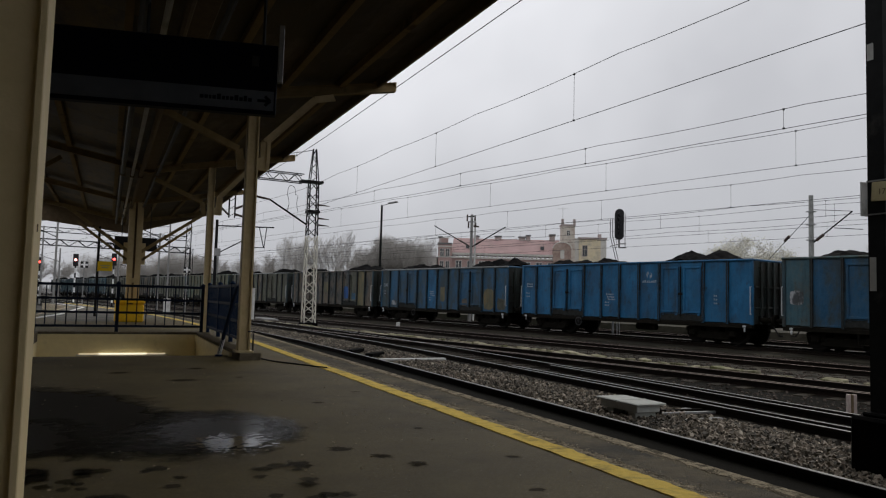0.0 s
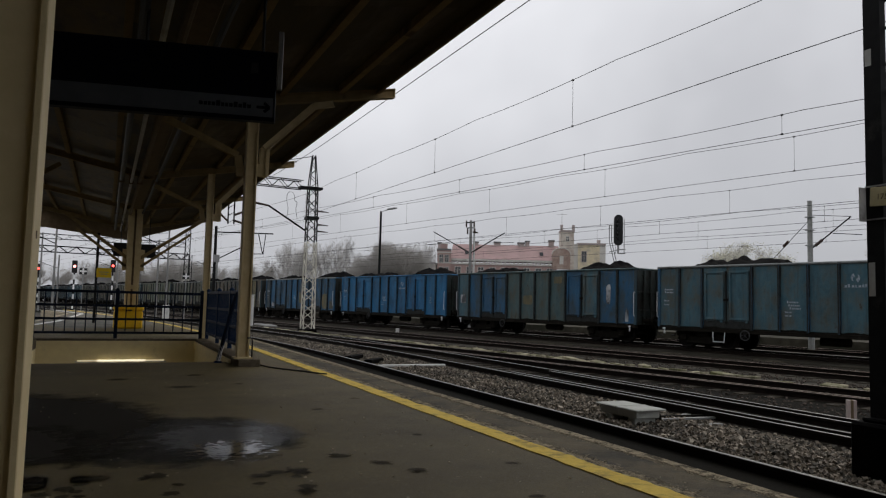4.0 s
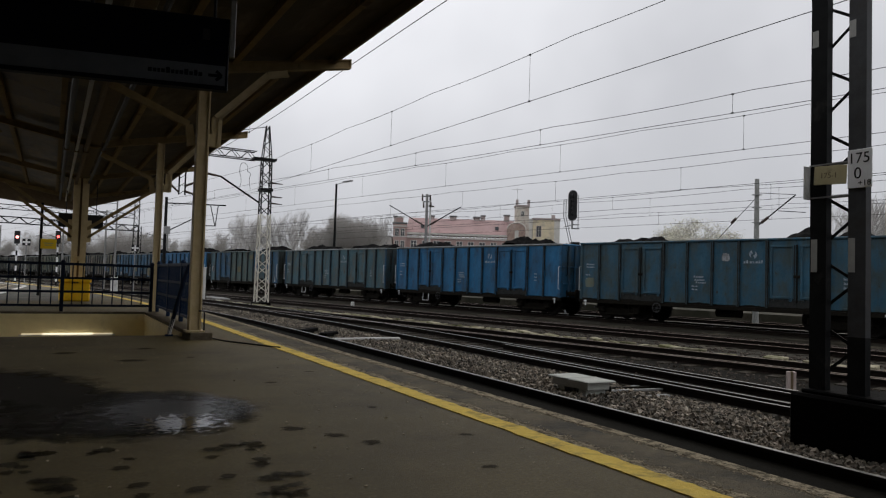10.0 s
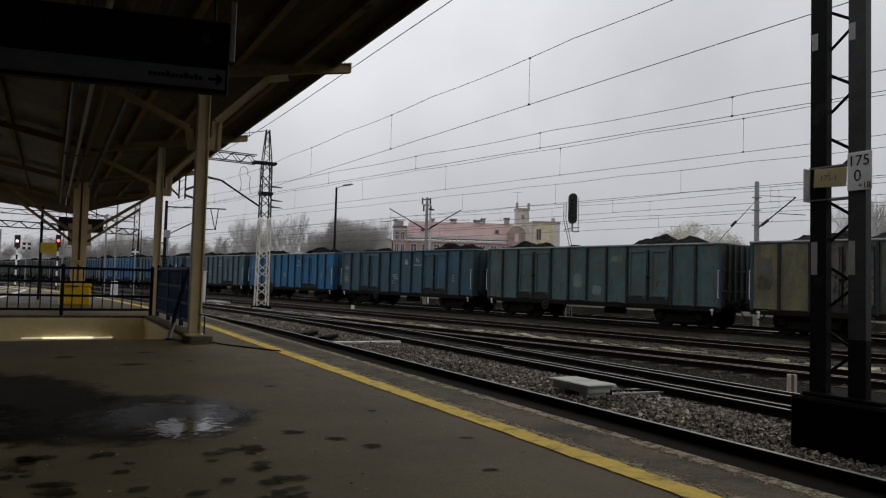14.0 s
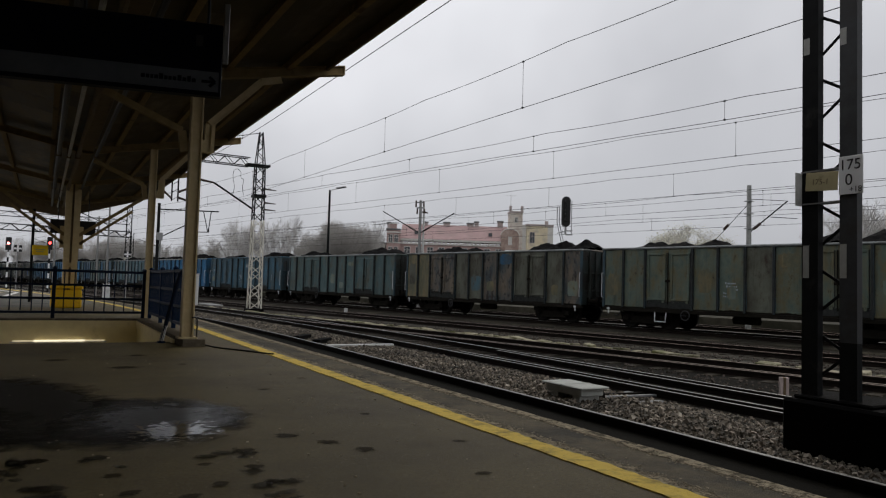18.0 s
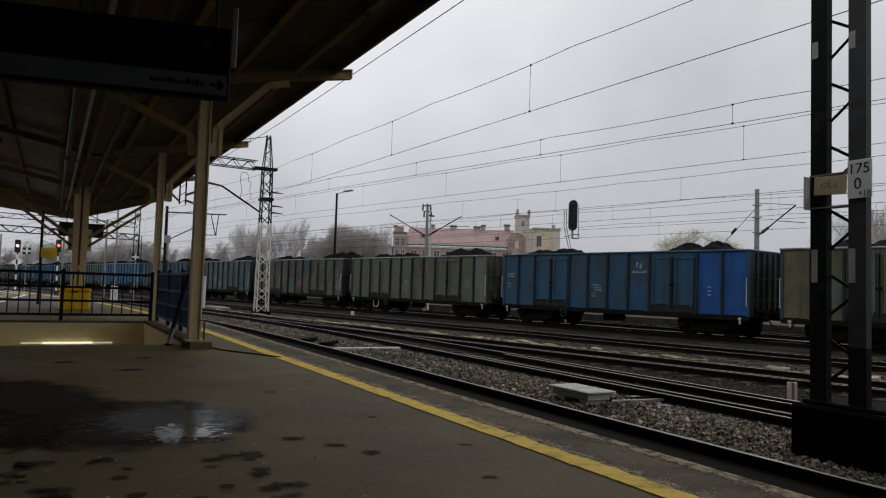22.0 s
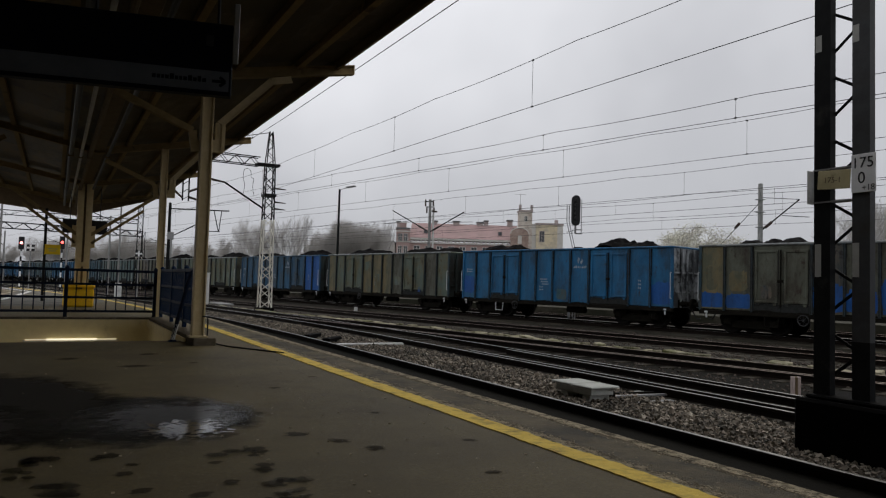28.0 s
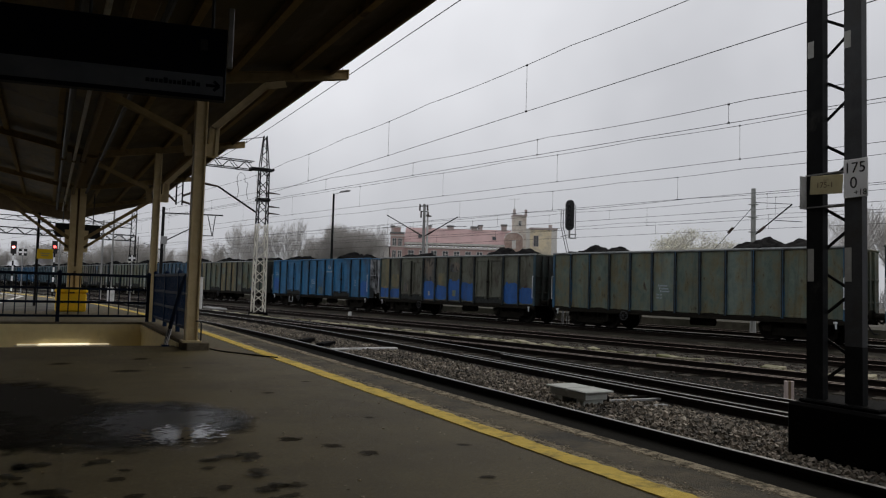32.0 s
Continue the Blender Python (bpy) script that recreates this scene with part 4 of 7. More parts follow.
for y in (27.8,):
    c = thing("canopy_column", Matrix.Translation((0.8, y, 0)), "stout cream column of two channels with splayed braces", "column", "columns of the canopy", "structure")
    for s in (-1, 1):
        b_ = bmesh.new()
        vs = [b_.verts.new((s * a, yy, z)) for yy in (-0.18, 0.18) for a, z in ((0.035, 0), (0.21, 0), (0.24, 4.2), (0.035, 4.2))]
        for f in ((0, 1, 2, 3), (7, 6, 5, 4), (0, 4, 5, 1), (1, 5, 6, 2), (2, 6, 7, 3), (3, 7, 4, 0)):
            b_.faces.new([vs[k] for k in f])
        part("channel", b_, M_CREAM, c)
        part("brace", barm((s * 0.22, -0.02, 2.45), (s * 2.3, -0.02, 3.95), 0.09, 0.11), M_CANOPY_STEEL, c)
        part("brace", barm((s * 0.24, -0.02, 2.15), (s * 1.88, -0.02, 3.40), 0.08, 0.09), M_CANOPY_STEEL, c)
        part("gusset", boxm(s * 0.2 if s > 0 else -0.36, 0.36 if s > 0 else s * 0.2, -0.06, 0.06, 2.0, 2.75), M_CREAM, c)
    part("infill", boxm(-0.034, 0.034, -0.12, 0.12, 0, 4.2), M_BROWN_STEEL, c)
    part("junction_box", boxm(-0.05, 0.05, -0.23, -0.18, 1.35, 1.5, 0.006), M_CREAM, c)

# pipes and lamps hung in the valley
for x, z, r, mt, lab in ((0.2, 4.02, 0.05, M_BLACK, "black pipe under the canopy"), (0.42, 3.98, 0.035, M_OFFWHITE, "pale pipe under the canopy"), (0.62, 4.0, 0.05, M_BROWN_STEEL, "brown pipe under the canopy"), (1.02, 4.05, 0.04, M_BLACK, "black pipe under the canopy")):
    pp = thing("pipe", None, lab, "pipe", "pipes under the canopy")
    part("tube", pipem([(x, 5 + 2 * i, z + 0.01 * math.sin(i)) for i in range(16)], r, 8), mt, pp)
    for y in FRAMES[6:9]:
        part("clamp", boxm(x - r - 0.012, x + r + 0.012, y - 0.18, y - 0.13, z - r - 0.012, roof_z(x) - 0.02), M_BROWN_STEEL, pp)

# unseen walls and roof added beside and behind the canopy to hold off light
M_DULL_WALL = surf("light_block_plaster", (0.16, 0.14, 0.11), (0.23, 0.20, 0.155), 2, (0.8, 0.95), 0, 0.2, 30)
sb = thing("light_block", None, "unseen walls and roof added to keep light off the platform", "building", "", "structure")
part("wall", boxm(-14.0, -4.2, -62, 22, -0.7, 9.0), M_DULL_WALL, sb)
part("wall", boxm(-4.19, 3.0, -8.6, -8.0, 0.0, 5.2), M_DULL_WALL, sb)
part("roof", boxm(-14.4, -2.9, -62.4, 22.2, 9.01, 9.3), M_ROOF_TOP, sb)
# ---- the coal train ----
WL, WH, WT, WB = 12.9, 1.45, 3.39, 0.87   # body length, half width, top and lower edge over the rail
BAY = WL / 12


def wagon_panel_bm():
    bm = bmesh.new()
    box(bm, -1.40, -1.385, -BAY / 2 + 0.002, BAY / 2 - 0.002, WB + 0.02, WT - 0.06)
    box(bm, -1.418, -1.4005, -BAY / 2 + 0.05, BAY / 2 - 0.05, WB + 0.03, WB + 0.10, 0.005)
    return bm


def door_mesh(m):
    """One leaf of a side door: a framed plate with a dark gap round its frame, over a black threshold."""
    bm = bmesh.new()
    lo = WB + 0.30
    box(bm, -1.405, -1.385, -BAY / 2 + 0.006, BAY / 2 - 0.006, lo, WT - 0.06)
    w, z0, z1 = BAY / 2 - 0.115, lo + 0.04, WT - 0.26
    for a in ((-w, w, z1 - 0.085, z1), (-w, w, z0, z0 + 0.085), (-w, -w + 0.085, z0 + 0.086, z1 - 0.086), (w - 0.085, w, z0 + 0.086, z1 - 0.086)):
        box(bm, -1.452, -1.4055, a[0], a[1], a[2], a[3], 0.01)
    for s in (-1, 1):
        box(bm, -1.45, -1.4055, s * w * 0.75 - 0.05, s * w * 0.75 + 0.05, lo - 0.06, lo + 0.03, 0.006)
    n = len(bm.faces)
    g = 0.03
    for a in ((-w - g, w + g, z1, z1 + g), (-w - g, w + g, z0 - g, z0), (-w - g, -w, z0, z1), (w, w + g, z0, z1)):
        box(bm, -1.408, -1.4052, a[0], a[1], a[2], a[3])
    box(bm, -1.404, -1.385, -BAY / 2 + 0.006, BAY / 2 - 0.006, WB + 0.02, lo - 0.002)
    bm.faces.ensure_lookup_table()
    for f in bm.faces[n:]:
        f.material_index = 1
    me = mesh_of("door", bm, m)
    me.materials.append(M_SEAM)
    return me


def wagon_coal_bm(seed, heaps, low=0.0):
    bm = bmesh.new()
    nx, ny = 12, 96
    r = random.Random(seed)
    hs = []
    spots = (0.14, 0.24, 0.74, 0.85, 0.33, 0.93)[:heaps]
    for q in spots:
        c = WL / 2 - WL * (q + r.uniform(-0.02, 0.02))
        hs.append((c, r.uniform(0.7, 1.0), r.uniform(0.58, 0.74) if q < 0.5 else r.uniform(0.66, 0.88), r.uniform(-0.35, 0.1)))
        hs.append((c + r.uniform(-0.7, 0.7), r.uniform(0.45, 0.7), r.uniform(0.46, 0.68), r.uniform(-0.6, 0.3)))
    V = []
    for i in range(nx + 1):
        row = []
        for j in range(ny + 1):
            x = -1.36 + 2.72 * i / nx
            y = -WL / 2 + 0.08 + (WL - 0.16) * j / ny
            z = WT - 0.32 + low
            top = 0
            for c, w, h, xo in hs:
                d = math.sqrt(((y - c) / w) ** 2 + ((x - xo) / 1.25) ** 2)
                top = max(top, h * max(0.0, 1.1 - math.sqrt(d * d * 0.5 + 0.02)))
            z += top + (0.05 + 0.12 * min(1, top)) * noise.noise((x * 3 + seed, y * 3, 1.0)) + 0.04 * noise.noise((x * 9, y * 9 + seed, 2.0)) * (1 if top > 0 else 0.5)
            row.append(bm.verts.new((x, y, z)))
        V.append(row)
    for i in range(nx):
        for j in range(ny):
            bm.faces.new((V[i][j], V[i + 1][j], V[i + 1][j + 1], V[i][j + 1]))
    return bm


def wheel_bm():
    bm = bmesh.new()
    prof = [(0.0, 0.10), (0.12, 0.10), (0.14, 0.03), (0.36, 0.02), (0.40, 0.07), (0.46, 0.07), (0.47, -0.05), (0.49, -0.06), (0.49, -0.08), (0.40, -0.08), (0.36, -0.02), (0.14, -0.03), (0.10, -0.08), (0.0, -0.08)]
    seg = 24
    rings = []
    for r_, x in prof:
        rings.append([bm.verts.new((-x, r_ * math.cos(2 * math.pi * k / seg), r_ * math.sin(2 * math.pi * k / seg))) for k in range(seg)] if r_ else [bm.verts.new((-x, 0, 0))])
    for a, b in zip(rings, rings[1:]):
        for k in range(seg):
            if len(a) == 1:
                bm.faces.new((a[0], b[k], b[(k + 1) % seg]))
            elif len(b) == 1:
                bm.faces.new((a[k], a[(k + 1) % seg], b[0]))
            else:
                bm.faces.new((a[k], a[(k + 1) % seg], b[(k + 1) % seg], b[k]))
    return bm


def bogie_frame_bm():
    bm = bmesh.new()
    for s in (-1, 1):
        x0, x1 = (-1.08, -0.96) if s < 0 else (0.96, 1.08)
        box(bm, x0, x1, -1.25, -0.55, 0.48, 0.68, 0.02)
        box(bm, x0, x1, 0.55, 1.25, 0.48, 0.68, 0.02)
        box(bm, x0, x1, -0.75, 0.75, 0.20, 0.52, 0.03)
        box(bm, x0 - 0.03, x1 + 0.03, -0.28, 0.28, 0.52, 0.80, 0.02)
    box(bm, -1.0, 1.0, -0.2, 0.2, 0.5, 0.72, 0.02)
    return bm


def axlebox_bm():
    bm = bmesh.new()
    box(bm, -1.19, -0.98, -0.15, 0.15, 0.32, 0.62, 0.05)
    return bm


def buffer_bm():
    bm = bmesh.new()
    rod(bm, (0, 0, 0), (0, 0.34, 0), 0.11, 12)
    rod(bm, (0, 0.30, 0), (0, 0.52, 0), 0.075, 12)
    rod(bm, (0, 0.52, 0), (0, 0.56, 0), 0.225, 18)
    box(bm, -0.17, 0.17, -0.02, 0.02, -0.17, 0.17, 0.01)
    return bm


def letters(seed, length, high):
    """Illegible stencilled writing: a row of plain little bars."""
    bm = bmesh.new()
    r = random.Random(seed)
    y, cols = -length / 2, []
    while y < length / 2:
        w = r.uniform(0.45, 0.85) * high
        h = high * r.choice((0.72, 0.72, 1.0))
        g = high * r.choice((0.3, 0.3, 0.6))
        cols += [(y, h), (y + w, h), (y + w + 0.002, 0.008), (y + w + g - 0.002, 0.008)]
        y += w + g
    row = [(bm.verts.new((0, a, -high / 2)), bm.verts.new((0, a, -high / 2 + b))) for a, b in cols]
    for p, q in zip(row, row[1:]):
        bm.faces.new((p[0], q[0], q[1], p[1]))
    return bm


def post_mesh(m):
    """A side post with a dark strip beside it: its painted shadow line, with grime."""
    bm = boxm(-1.50, -1.4075, -0.04, 0.04, WB - 0.02, WT - 0.08, 0.012)
    n = len(bm.faces)
    r = random.Random(5)
    row = []
    for i in range(13):
        z = WB + 0.1 + (WT - 0.09 - WB - 0.1) * i / 12
        row.append((bm.verts.new((-1.407, -0.050 - r.uniform(0, 0.02), z)), bm.verts.new((-1.407, 0.044 + r.uniform(0, 0.012), z))))
    for p, q in zip(row, row[1:]):
        bm.faces.new((p[0], q[0], q[1], p[1]))
    bm.faces.ensure_lookup_table()
    for f in bm.faces[n:]:
        f.material_index = 1
    me = mesh_of("post", bm, m)
    me.materials.append(M_SEAM)
    return me


ME = {
    "panel": {k: mesh_of("panel", wagon_panel_bm(), m) for k, m in PAINT.items()},
    "door": {k: door_mesh(m) for k, m in PAINT.items()},
    "post": {k: post_mesh(m) for k, m in PAINT.items()},
    "corner": {k: mesh_of("corner_post", boxm(-1.452, -1.36, -0.06, 0.06, WB - 0.02, WT - 0.08, 0.012), m) for k, m in PAINT.items()},
    "end": {},
    "rim": {k: mesh_of("rim", boxm(-1.47, -1.35, -WL / 2 - 0.03, WL / 2 + 0.03, WT - 0.09, WT, 0.03), m) for k, m in PAINT.items()},
    "end_rim": {k: mesh_of("end_rim", boxm(-1.349, 1.349, -0.06, 0.06, WT - 0.09, WT - 0.002, 0.03), m) for k, m in PAINT.items()},
    "rim_pale": mesh_of("rim", boxm(-1.47, -1.35, -WL / 2 - 0.03, WL / 2 + 0.03, WT - 0.09, WT, 0.03), M_RIM),
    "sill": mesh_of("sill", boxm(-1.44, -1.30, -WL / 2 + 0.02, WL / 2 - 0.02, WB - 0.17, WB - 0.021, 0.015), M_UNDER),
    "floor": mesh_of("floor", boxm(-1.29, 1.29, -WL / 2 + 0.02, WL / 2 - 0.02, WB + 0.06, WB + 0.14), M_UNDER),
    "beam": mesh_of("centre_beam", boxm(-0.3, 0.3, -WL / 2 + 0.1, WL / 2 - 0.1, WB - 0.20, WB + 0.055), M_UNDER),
    "far_wall": {k: mesh_of("far_wall", boxm(1.385, 1.41, -WL / 2, WL / 2, WB, WT - 0.09), m) for k, m in PAINT.items()},
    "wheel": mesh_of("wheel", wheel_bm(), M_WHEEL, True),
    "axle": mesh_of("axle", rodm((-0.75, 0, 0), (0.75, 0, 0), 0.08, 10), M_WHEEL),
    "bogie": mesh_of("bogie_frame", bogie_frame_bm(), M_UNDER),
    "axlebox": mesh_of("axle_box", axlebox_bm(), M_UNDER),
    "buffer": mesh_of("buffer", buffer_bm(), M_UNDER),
    "hook": mesh_of("coupling", pipem([(0, 0, 0), (0, 0.25, 0), (0, 0.42, -0.10), (0, 0.55, -0.22), (0, 0.62, -0.22)], 0.04, 6), M_UNDER),
    "hose": mesh_of("brake_hose", pipem([(0.35, 0, -0.1), (0.35, 0.2, -0.15), (0.33, 0.33, -0.38), (0.3, 0.42, -0.52), (0.27, 0.55, -0.5)], 0.028, 6), M_BLACK),
    "grab": mesh_of("grab_rail", pipem([(-1.46, 0, 0.0), (-1.54, 0, 0.0), (-1.54, 0, 1.05), (-1.46, 0, 1.05)], 0.016, 6), M_GRAB),
    "grab_end": mesh_of("grab_rail", pipem([(0, 0.02, 0), (0, 0.09, 0), (0, 0.09, 1.15), (0, 0.02, 1.15)], 0.016, 6), M_UNDER),
    "step": mesh_of("step_iron", pipem([(-1.43, -0.26, WB - 0.15), (-1.46, -0.24, 0.34), (-1.46, 0.24, 0.34), (-1.43, 0.26, WB - 0.15)], 0.022, 6), M_GRAB),
    "step_dark": mesh_of("step_iron", pipem([(-1.43, -0.26, WB - 0.15), (-1.46, -0.24, 0.34), (-1.46, 0.24, 0.34), (-1.43, 0.26, WB - 0.15)], 0.022, 6), M_UNDER),
    "gear": mesh_of("brake_gear", rodm((-0.6, -0.9, 0.55), (-0.6, 0.1, 0.55), 0.16, 12), M_UNDER),
    "latch": mesh_of("door_latch", box(box(bmesh.new(), -1.452, -1.433, -0.03, 0.03, WB + 0.2, WT - 0.25, 0.004), -1.475, -1.452, -0.11, 0.11, 1.95, 2.05, 0.008), M_UNDER),
    "lamp_iron": mesh_of("lamp_bracket", box(boxm(-1.46, -1.42, -0.03, 0.03, WB - 0.30, WB - 0.05, 0.006), -1.50, -1.41, -0.06, 0.06, WB - 0.12, WB - 0.06, 0.006), M_GRAB),
    "strip": mesh_of("lettering", letters(1, 0.42, 0.075), M_MARK),
    "strip_s": mesh_of("lettering", letters(2, 0.22, 0.06), M_MARK),
    "word": mesh_of("lettering", letters(3, 0.74, 0.11), M_MARK),
}
for k_, m_ in PAINT.items():
    ME["end"][k_] = mesh_of("end_wall", boxm(-1.348, 1.348, -0.012, 0.012, WB, WT - 0.09), m_)
    ME["rib", k_] = mesh_of("rib", boxm(-0.05, 0.05, 0.013, 0.085, WB, WT - 0.1, 0.012), m_)
    ME["belt", k_] = mesh_of("belt", boxm(-1.34, 1.34, 0.013, 0.06, -0.035, 0.035, 0.01), m_)
ME["spring"] = mesh_of("spring", pipem([(0.07 * math.cos(i * 0.9), 0.07 * math.sin(i * 0.9), 0.01 * i) for i in range(26)], 0.014, 4), M_UNDER)
GR = bmesh.new()
rg_ = random.Random(77)
gv = []
for i in range(130):
    y_ = -WL / 2 + 0.02 + (WL - 0.04) * i / 129
    gv.append((GR.verts.new((-1.4215, y_, WB - 0.015)), GR.verts.new((-1.4215, y_, WB + 0.002 + 0.10 * max(0.0, noise.noise((y_ * 0.9, 0, 0))) + rg_.uniform(0, 0.035)))))
for a_, b_ in zip(gv, gv[1:]):
    GR.faces.new((a_[0], b_[0], b_[1], a_[1]))
ME["grime"] = mesh_of("soot_stain", GR, M_UNDER)
HANDWHEEL = bmesh.new()
for i in range(14):
    a0, a1 = 2 * math.pi * i / 14, 2 * math.pi * (i + 1) / 14
    rod(HANDWHEEL, (-1.50, 0.19 * math.cos(a0), 0.19 * math.sin(a0)), (-1.50, 0.19 * math.cos(a1), 0.19 * math.sin(a1)), 0.016, 6)
for i in range(4):
    a0 = math.pi * i / 4
    rod(HANDWHEEL, (-1.50, 0.19 * math.cos(a0), 0.19 * math.sin(a0)), (-1.50, -0.19 * math.cos(a0), -0.19 * math.sin(a0)), 0.006, 5)
ME["handwheel"] = mesh_of("handwheel", HANDWHEEL, M_MAST_GREY)
COALS = [mesh_of("coal_load", wagon_coal_bm(s, h, lo), M_COAL) for s, h, lo in ((1, 4, 0), (2, 4, 0), (3, 6, 0), (4, 4, -0.05), (5, 5, 0.0), (6, 5, 0), (7, 4, 0.03))]
LOGO = bmesh.new()
for a0 in (20, 200):
    for i in range(5):
        t0, t1 = radians(a0 + i * 26), radians(a0 + i * 26 + 26)
        q = [(0.02 + 0.022 * i, t0), (0.17 - 0.007 * i, t0), (0.17 - 0.007 * (i + 1), t1), (0.042 + 0.022 * i, t1)]
        LOGO.faces.new([LOGO.verts.new((0, r_ * math.sin(t), r_ * math.cos(t))) for r_, t in q])
ME["logo"] = mesh_of("round_mark", LOGO, M_MARK)


def blotch(seed, w, h):
    """A ragged flat patch of paint on a side panel, frayed along its upper edge."""
    bm = bmesh.new()
    vs = []
    for i in range(64):
        t = 2 * math.pi * i / 64
        sx, sz = math.copysign(abs(math.cos(t)) ** 0.45, math.cos(t)), math.copysign(abs(math.sin(t)) ** 0.45, math.sin(t))
        k = 1 + 0.30 * noise.noise((math.cos(t) * 1.8 + seed * 3.3, math.sin(t) * 1.8, seed)) + 0.22 * noise.noise((math.cos(t) * 7 + seed, math.sin(t) * 7, seed * 2.0))
        vs.append(bm.verts.new((0, max(-0.5, min(0.5, w / 2 * sx * (1 + 0.4 * (k - 1)))), h / 2 * sz * (k if sz > 0 else 1 + 0.3 * (k - 1)))))
    bm.faces.new(vs)
    return bm


# paint of the twelve bays, from the front of the wagon to its rear
WAGONS = {
    -14: ("dark", {}), -13: ("steel", {}), -12: ("dark", {}), -11: ("steel", {}), -10: ("olive", {}), -9: ("rust", {}), -8: ("olive", {}), -7: ("green", {}),
    -6: ("olive", {1: "rust", 6: "rust"}),
    -5: ("rust", {3: "olive", 9: "olive", 10: "tan"}),
    -4: ("mid", {0: "dark", 5: "blue"}),
    -3: ("blue", {}),
    -2: ("teal", {0: "steel", 1: "mid", 2: "mid", 3: "mid", 8: "mid", 9: "steel", 10: "mid", 11: "mid"}),
    -1: ("steel", {}),
    0: ("blue", {}),
    1: ("azure", {}),
    2: ("teal", {}),
    3: ("rust", {0: "tan", 1: "tan", 4: "olive", 5: "olive", 8: "olive", 9: "olive", 10: "olive"}),
    4: ("green", {6: "olive", 11: "pale"}),
    5: ("mid", {10: "vivid", 11: "vivid"}),
    6: ("green", {0: "tan", 4: "tan", 5: "tan", 6: "tan", 7: "olive", 10: "olive"}),
    7: ("blue", {}),
    8: ("olive", {0: "tan", 1: "olive", 4: "rust", 7: "olive"}),
    9: ("green", {5: "pale", 8: "pale"}),
    10: ("green", {}),
    11: ("mid", {}),
}
# extra patches of paint: bay, height over the rail, width, height, paint
PATCHES = {
    -2: [(10, 2.2, 0.25, 0.9, "white"), (11, 1.2, 0.18, 0.7, "white"), (7, 2.9, 0.6, 0.35, "tan"), (5, 1.9, 0.7, 0.5, "tan"), (0, 1.9, 0.5, 0.5, "white")],
    3: [(5, 1.75, 0.7, 0.8, "steel"), (7, 2.95, 0.8, 0.5, "mid"), (6, 1.6, 0.5, 0.5, "tan"), (10, 1.5, 0.4, 0.5, "tan"), (11, 1.6, 0.6, 0.7, "pale"), (0, 2.2, 0.6, 1.2, "olive")],
    4: [(4, 2.0, 0.55, 0.9, "tan"), (7, 2.8, 0.8, 0.5, "tan"), (5, 1.6, 0.35, 0.5, "pale"), (0, 1.8, 0.5, 0.9, "tan"), (10, 1.9, 0.5, 0.5, "pale")],
    6: [(5, 1.7, 0.5, 0.9, "green"), (4, 2.6, 0.7, 0.6, "green"), (7, 1.7, 0.6, 0.5, "pale"), (9, 1.2, 0.25, 0.25, "vivid")],
    7: [(11, 1.45, 0.98, 0.95, "vivid"), (0, 1.6, 0.8, 0.9, "vivid"), (6, 1.25, 0.6, 0.5, "steel")],
    8: [(0, 1.25, 1.0, 0.6, "vivid"), (1, 1.22, 1.0, 0.55, "vivid"), (0, 2.1, 0.5, 0.9, "tan"), (1, 2.0, 0.7, 0.8, "tan"), (4, 1.45, 1.0, 1.0, "vivid"), (5, 1.35, 1.0, 0.75, "vivid"), (6, 1.50, 1.0, 1.15, "vivid"), (7, 1.45, 1.0, 1.0, "vivid"), (10, 1.45, 1.0, 1.05, "vivid"), (11, 1.35, 1.0, 0.8, "vivid"), (5, 2.1, 0.6, 0.7, "tan"), (6, 2.75, 0.8, 0.5, "rust"), (4, 1.3, 0.18, 0.25, "white"), (6, 1.35, 0.28, 0.35, "pale"), (2, 1.6, 0.4, 0.5, "rust")],
    2: [(5, 1.8, 0.5, 0.6, "pale"), (7, 2.8, 0.6, 0.25, "pale"), (6, 1.4, 0.5, 0.4, "pale")],
    -4: [(10, 1.55, 0.85, 1.1, "tan"), (11, 1.3, 0.7, 0.6, "olive"), (6, 1.8, 0.45, 0.9, "tan"), (8, 1.35, 0.5, 0.4, "rust"), (1, 1.2, 0.6, 0.3, "white")],
    -5: [(8, 1.8, 0.8, 0.9, "vivid"), (9, 1.5, 0.6, 0.6, "mid"), (5, 2.2, 0.7, 0.8, "tan")],
    1: [(0, 1.6, 0.5, 0.4, "pale"), (6, 2.7, 0.3, 0.3, "white")],
}
# paint of the end walls where it is not the sooty, shaded tone
ENDS = {4: "olive", 7: "white", 9: "green", 0: "mid", 10: "olive", -1: "dark", 1: "dark"}
LABELS = {"soot_shade": "sooty", "azure": "worn azure-blue", "blue": "bright blue", "mid": "worn mid-blue", "steel": "faded steel-blue", "green": "faded grey-green", "pale": "pale grey-green", "olive": "grimy olive-grey", "rust": "rusty brown-grey", "dark": "dark teal", "teal": "grimy teal", "tan": "tan"}


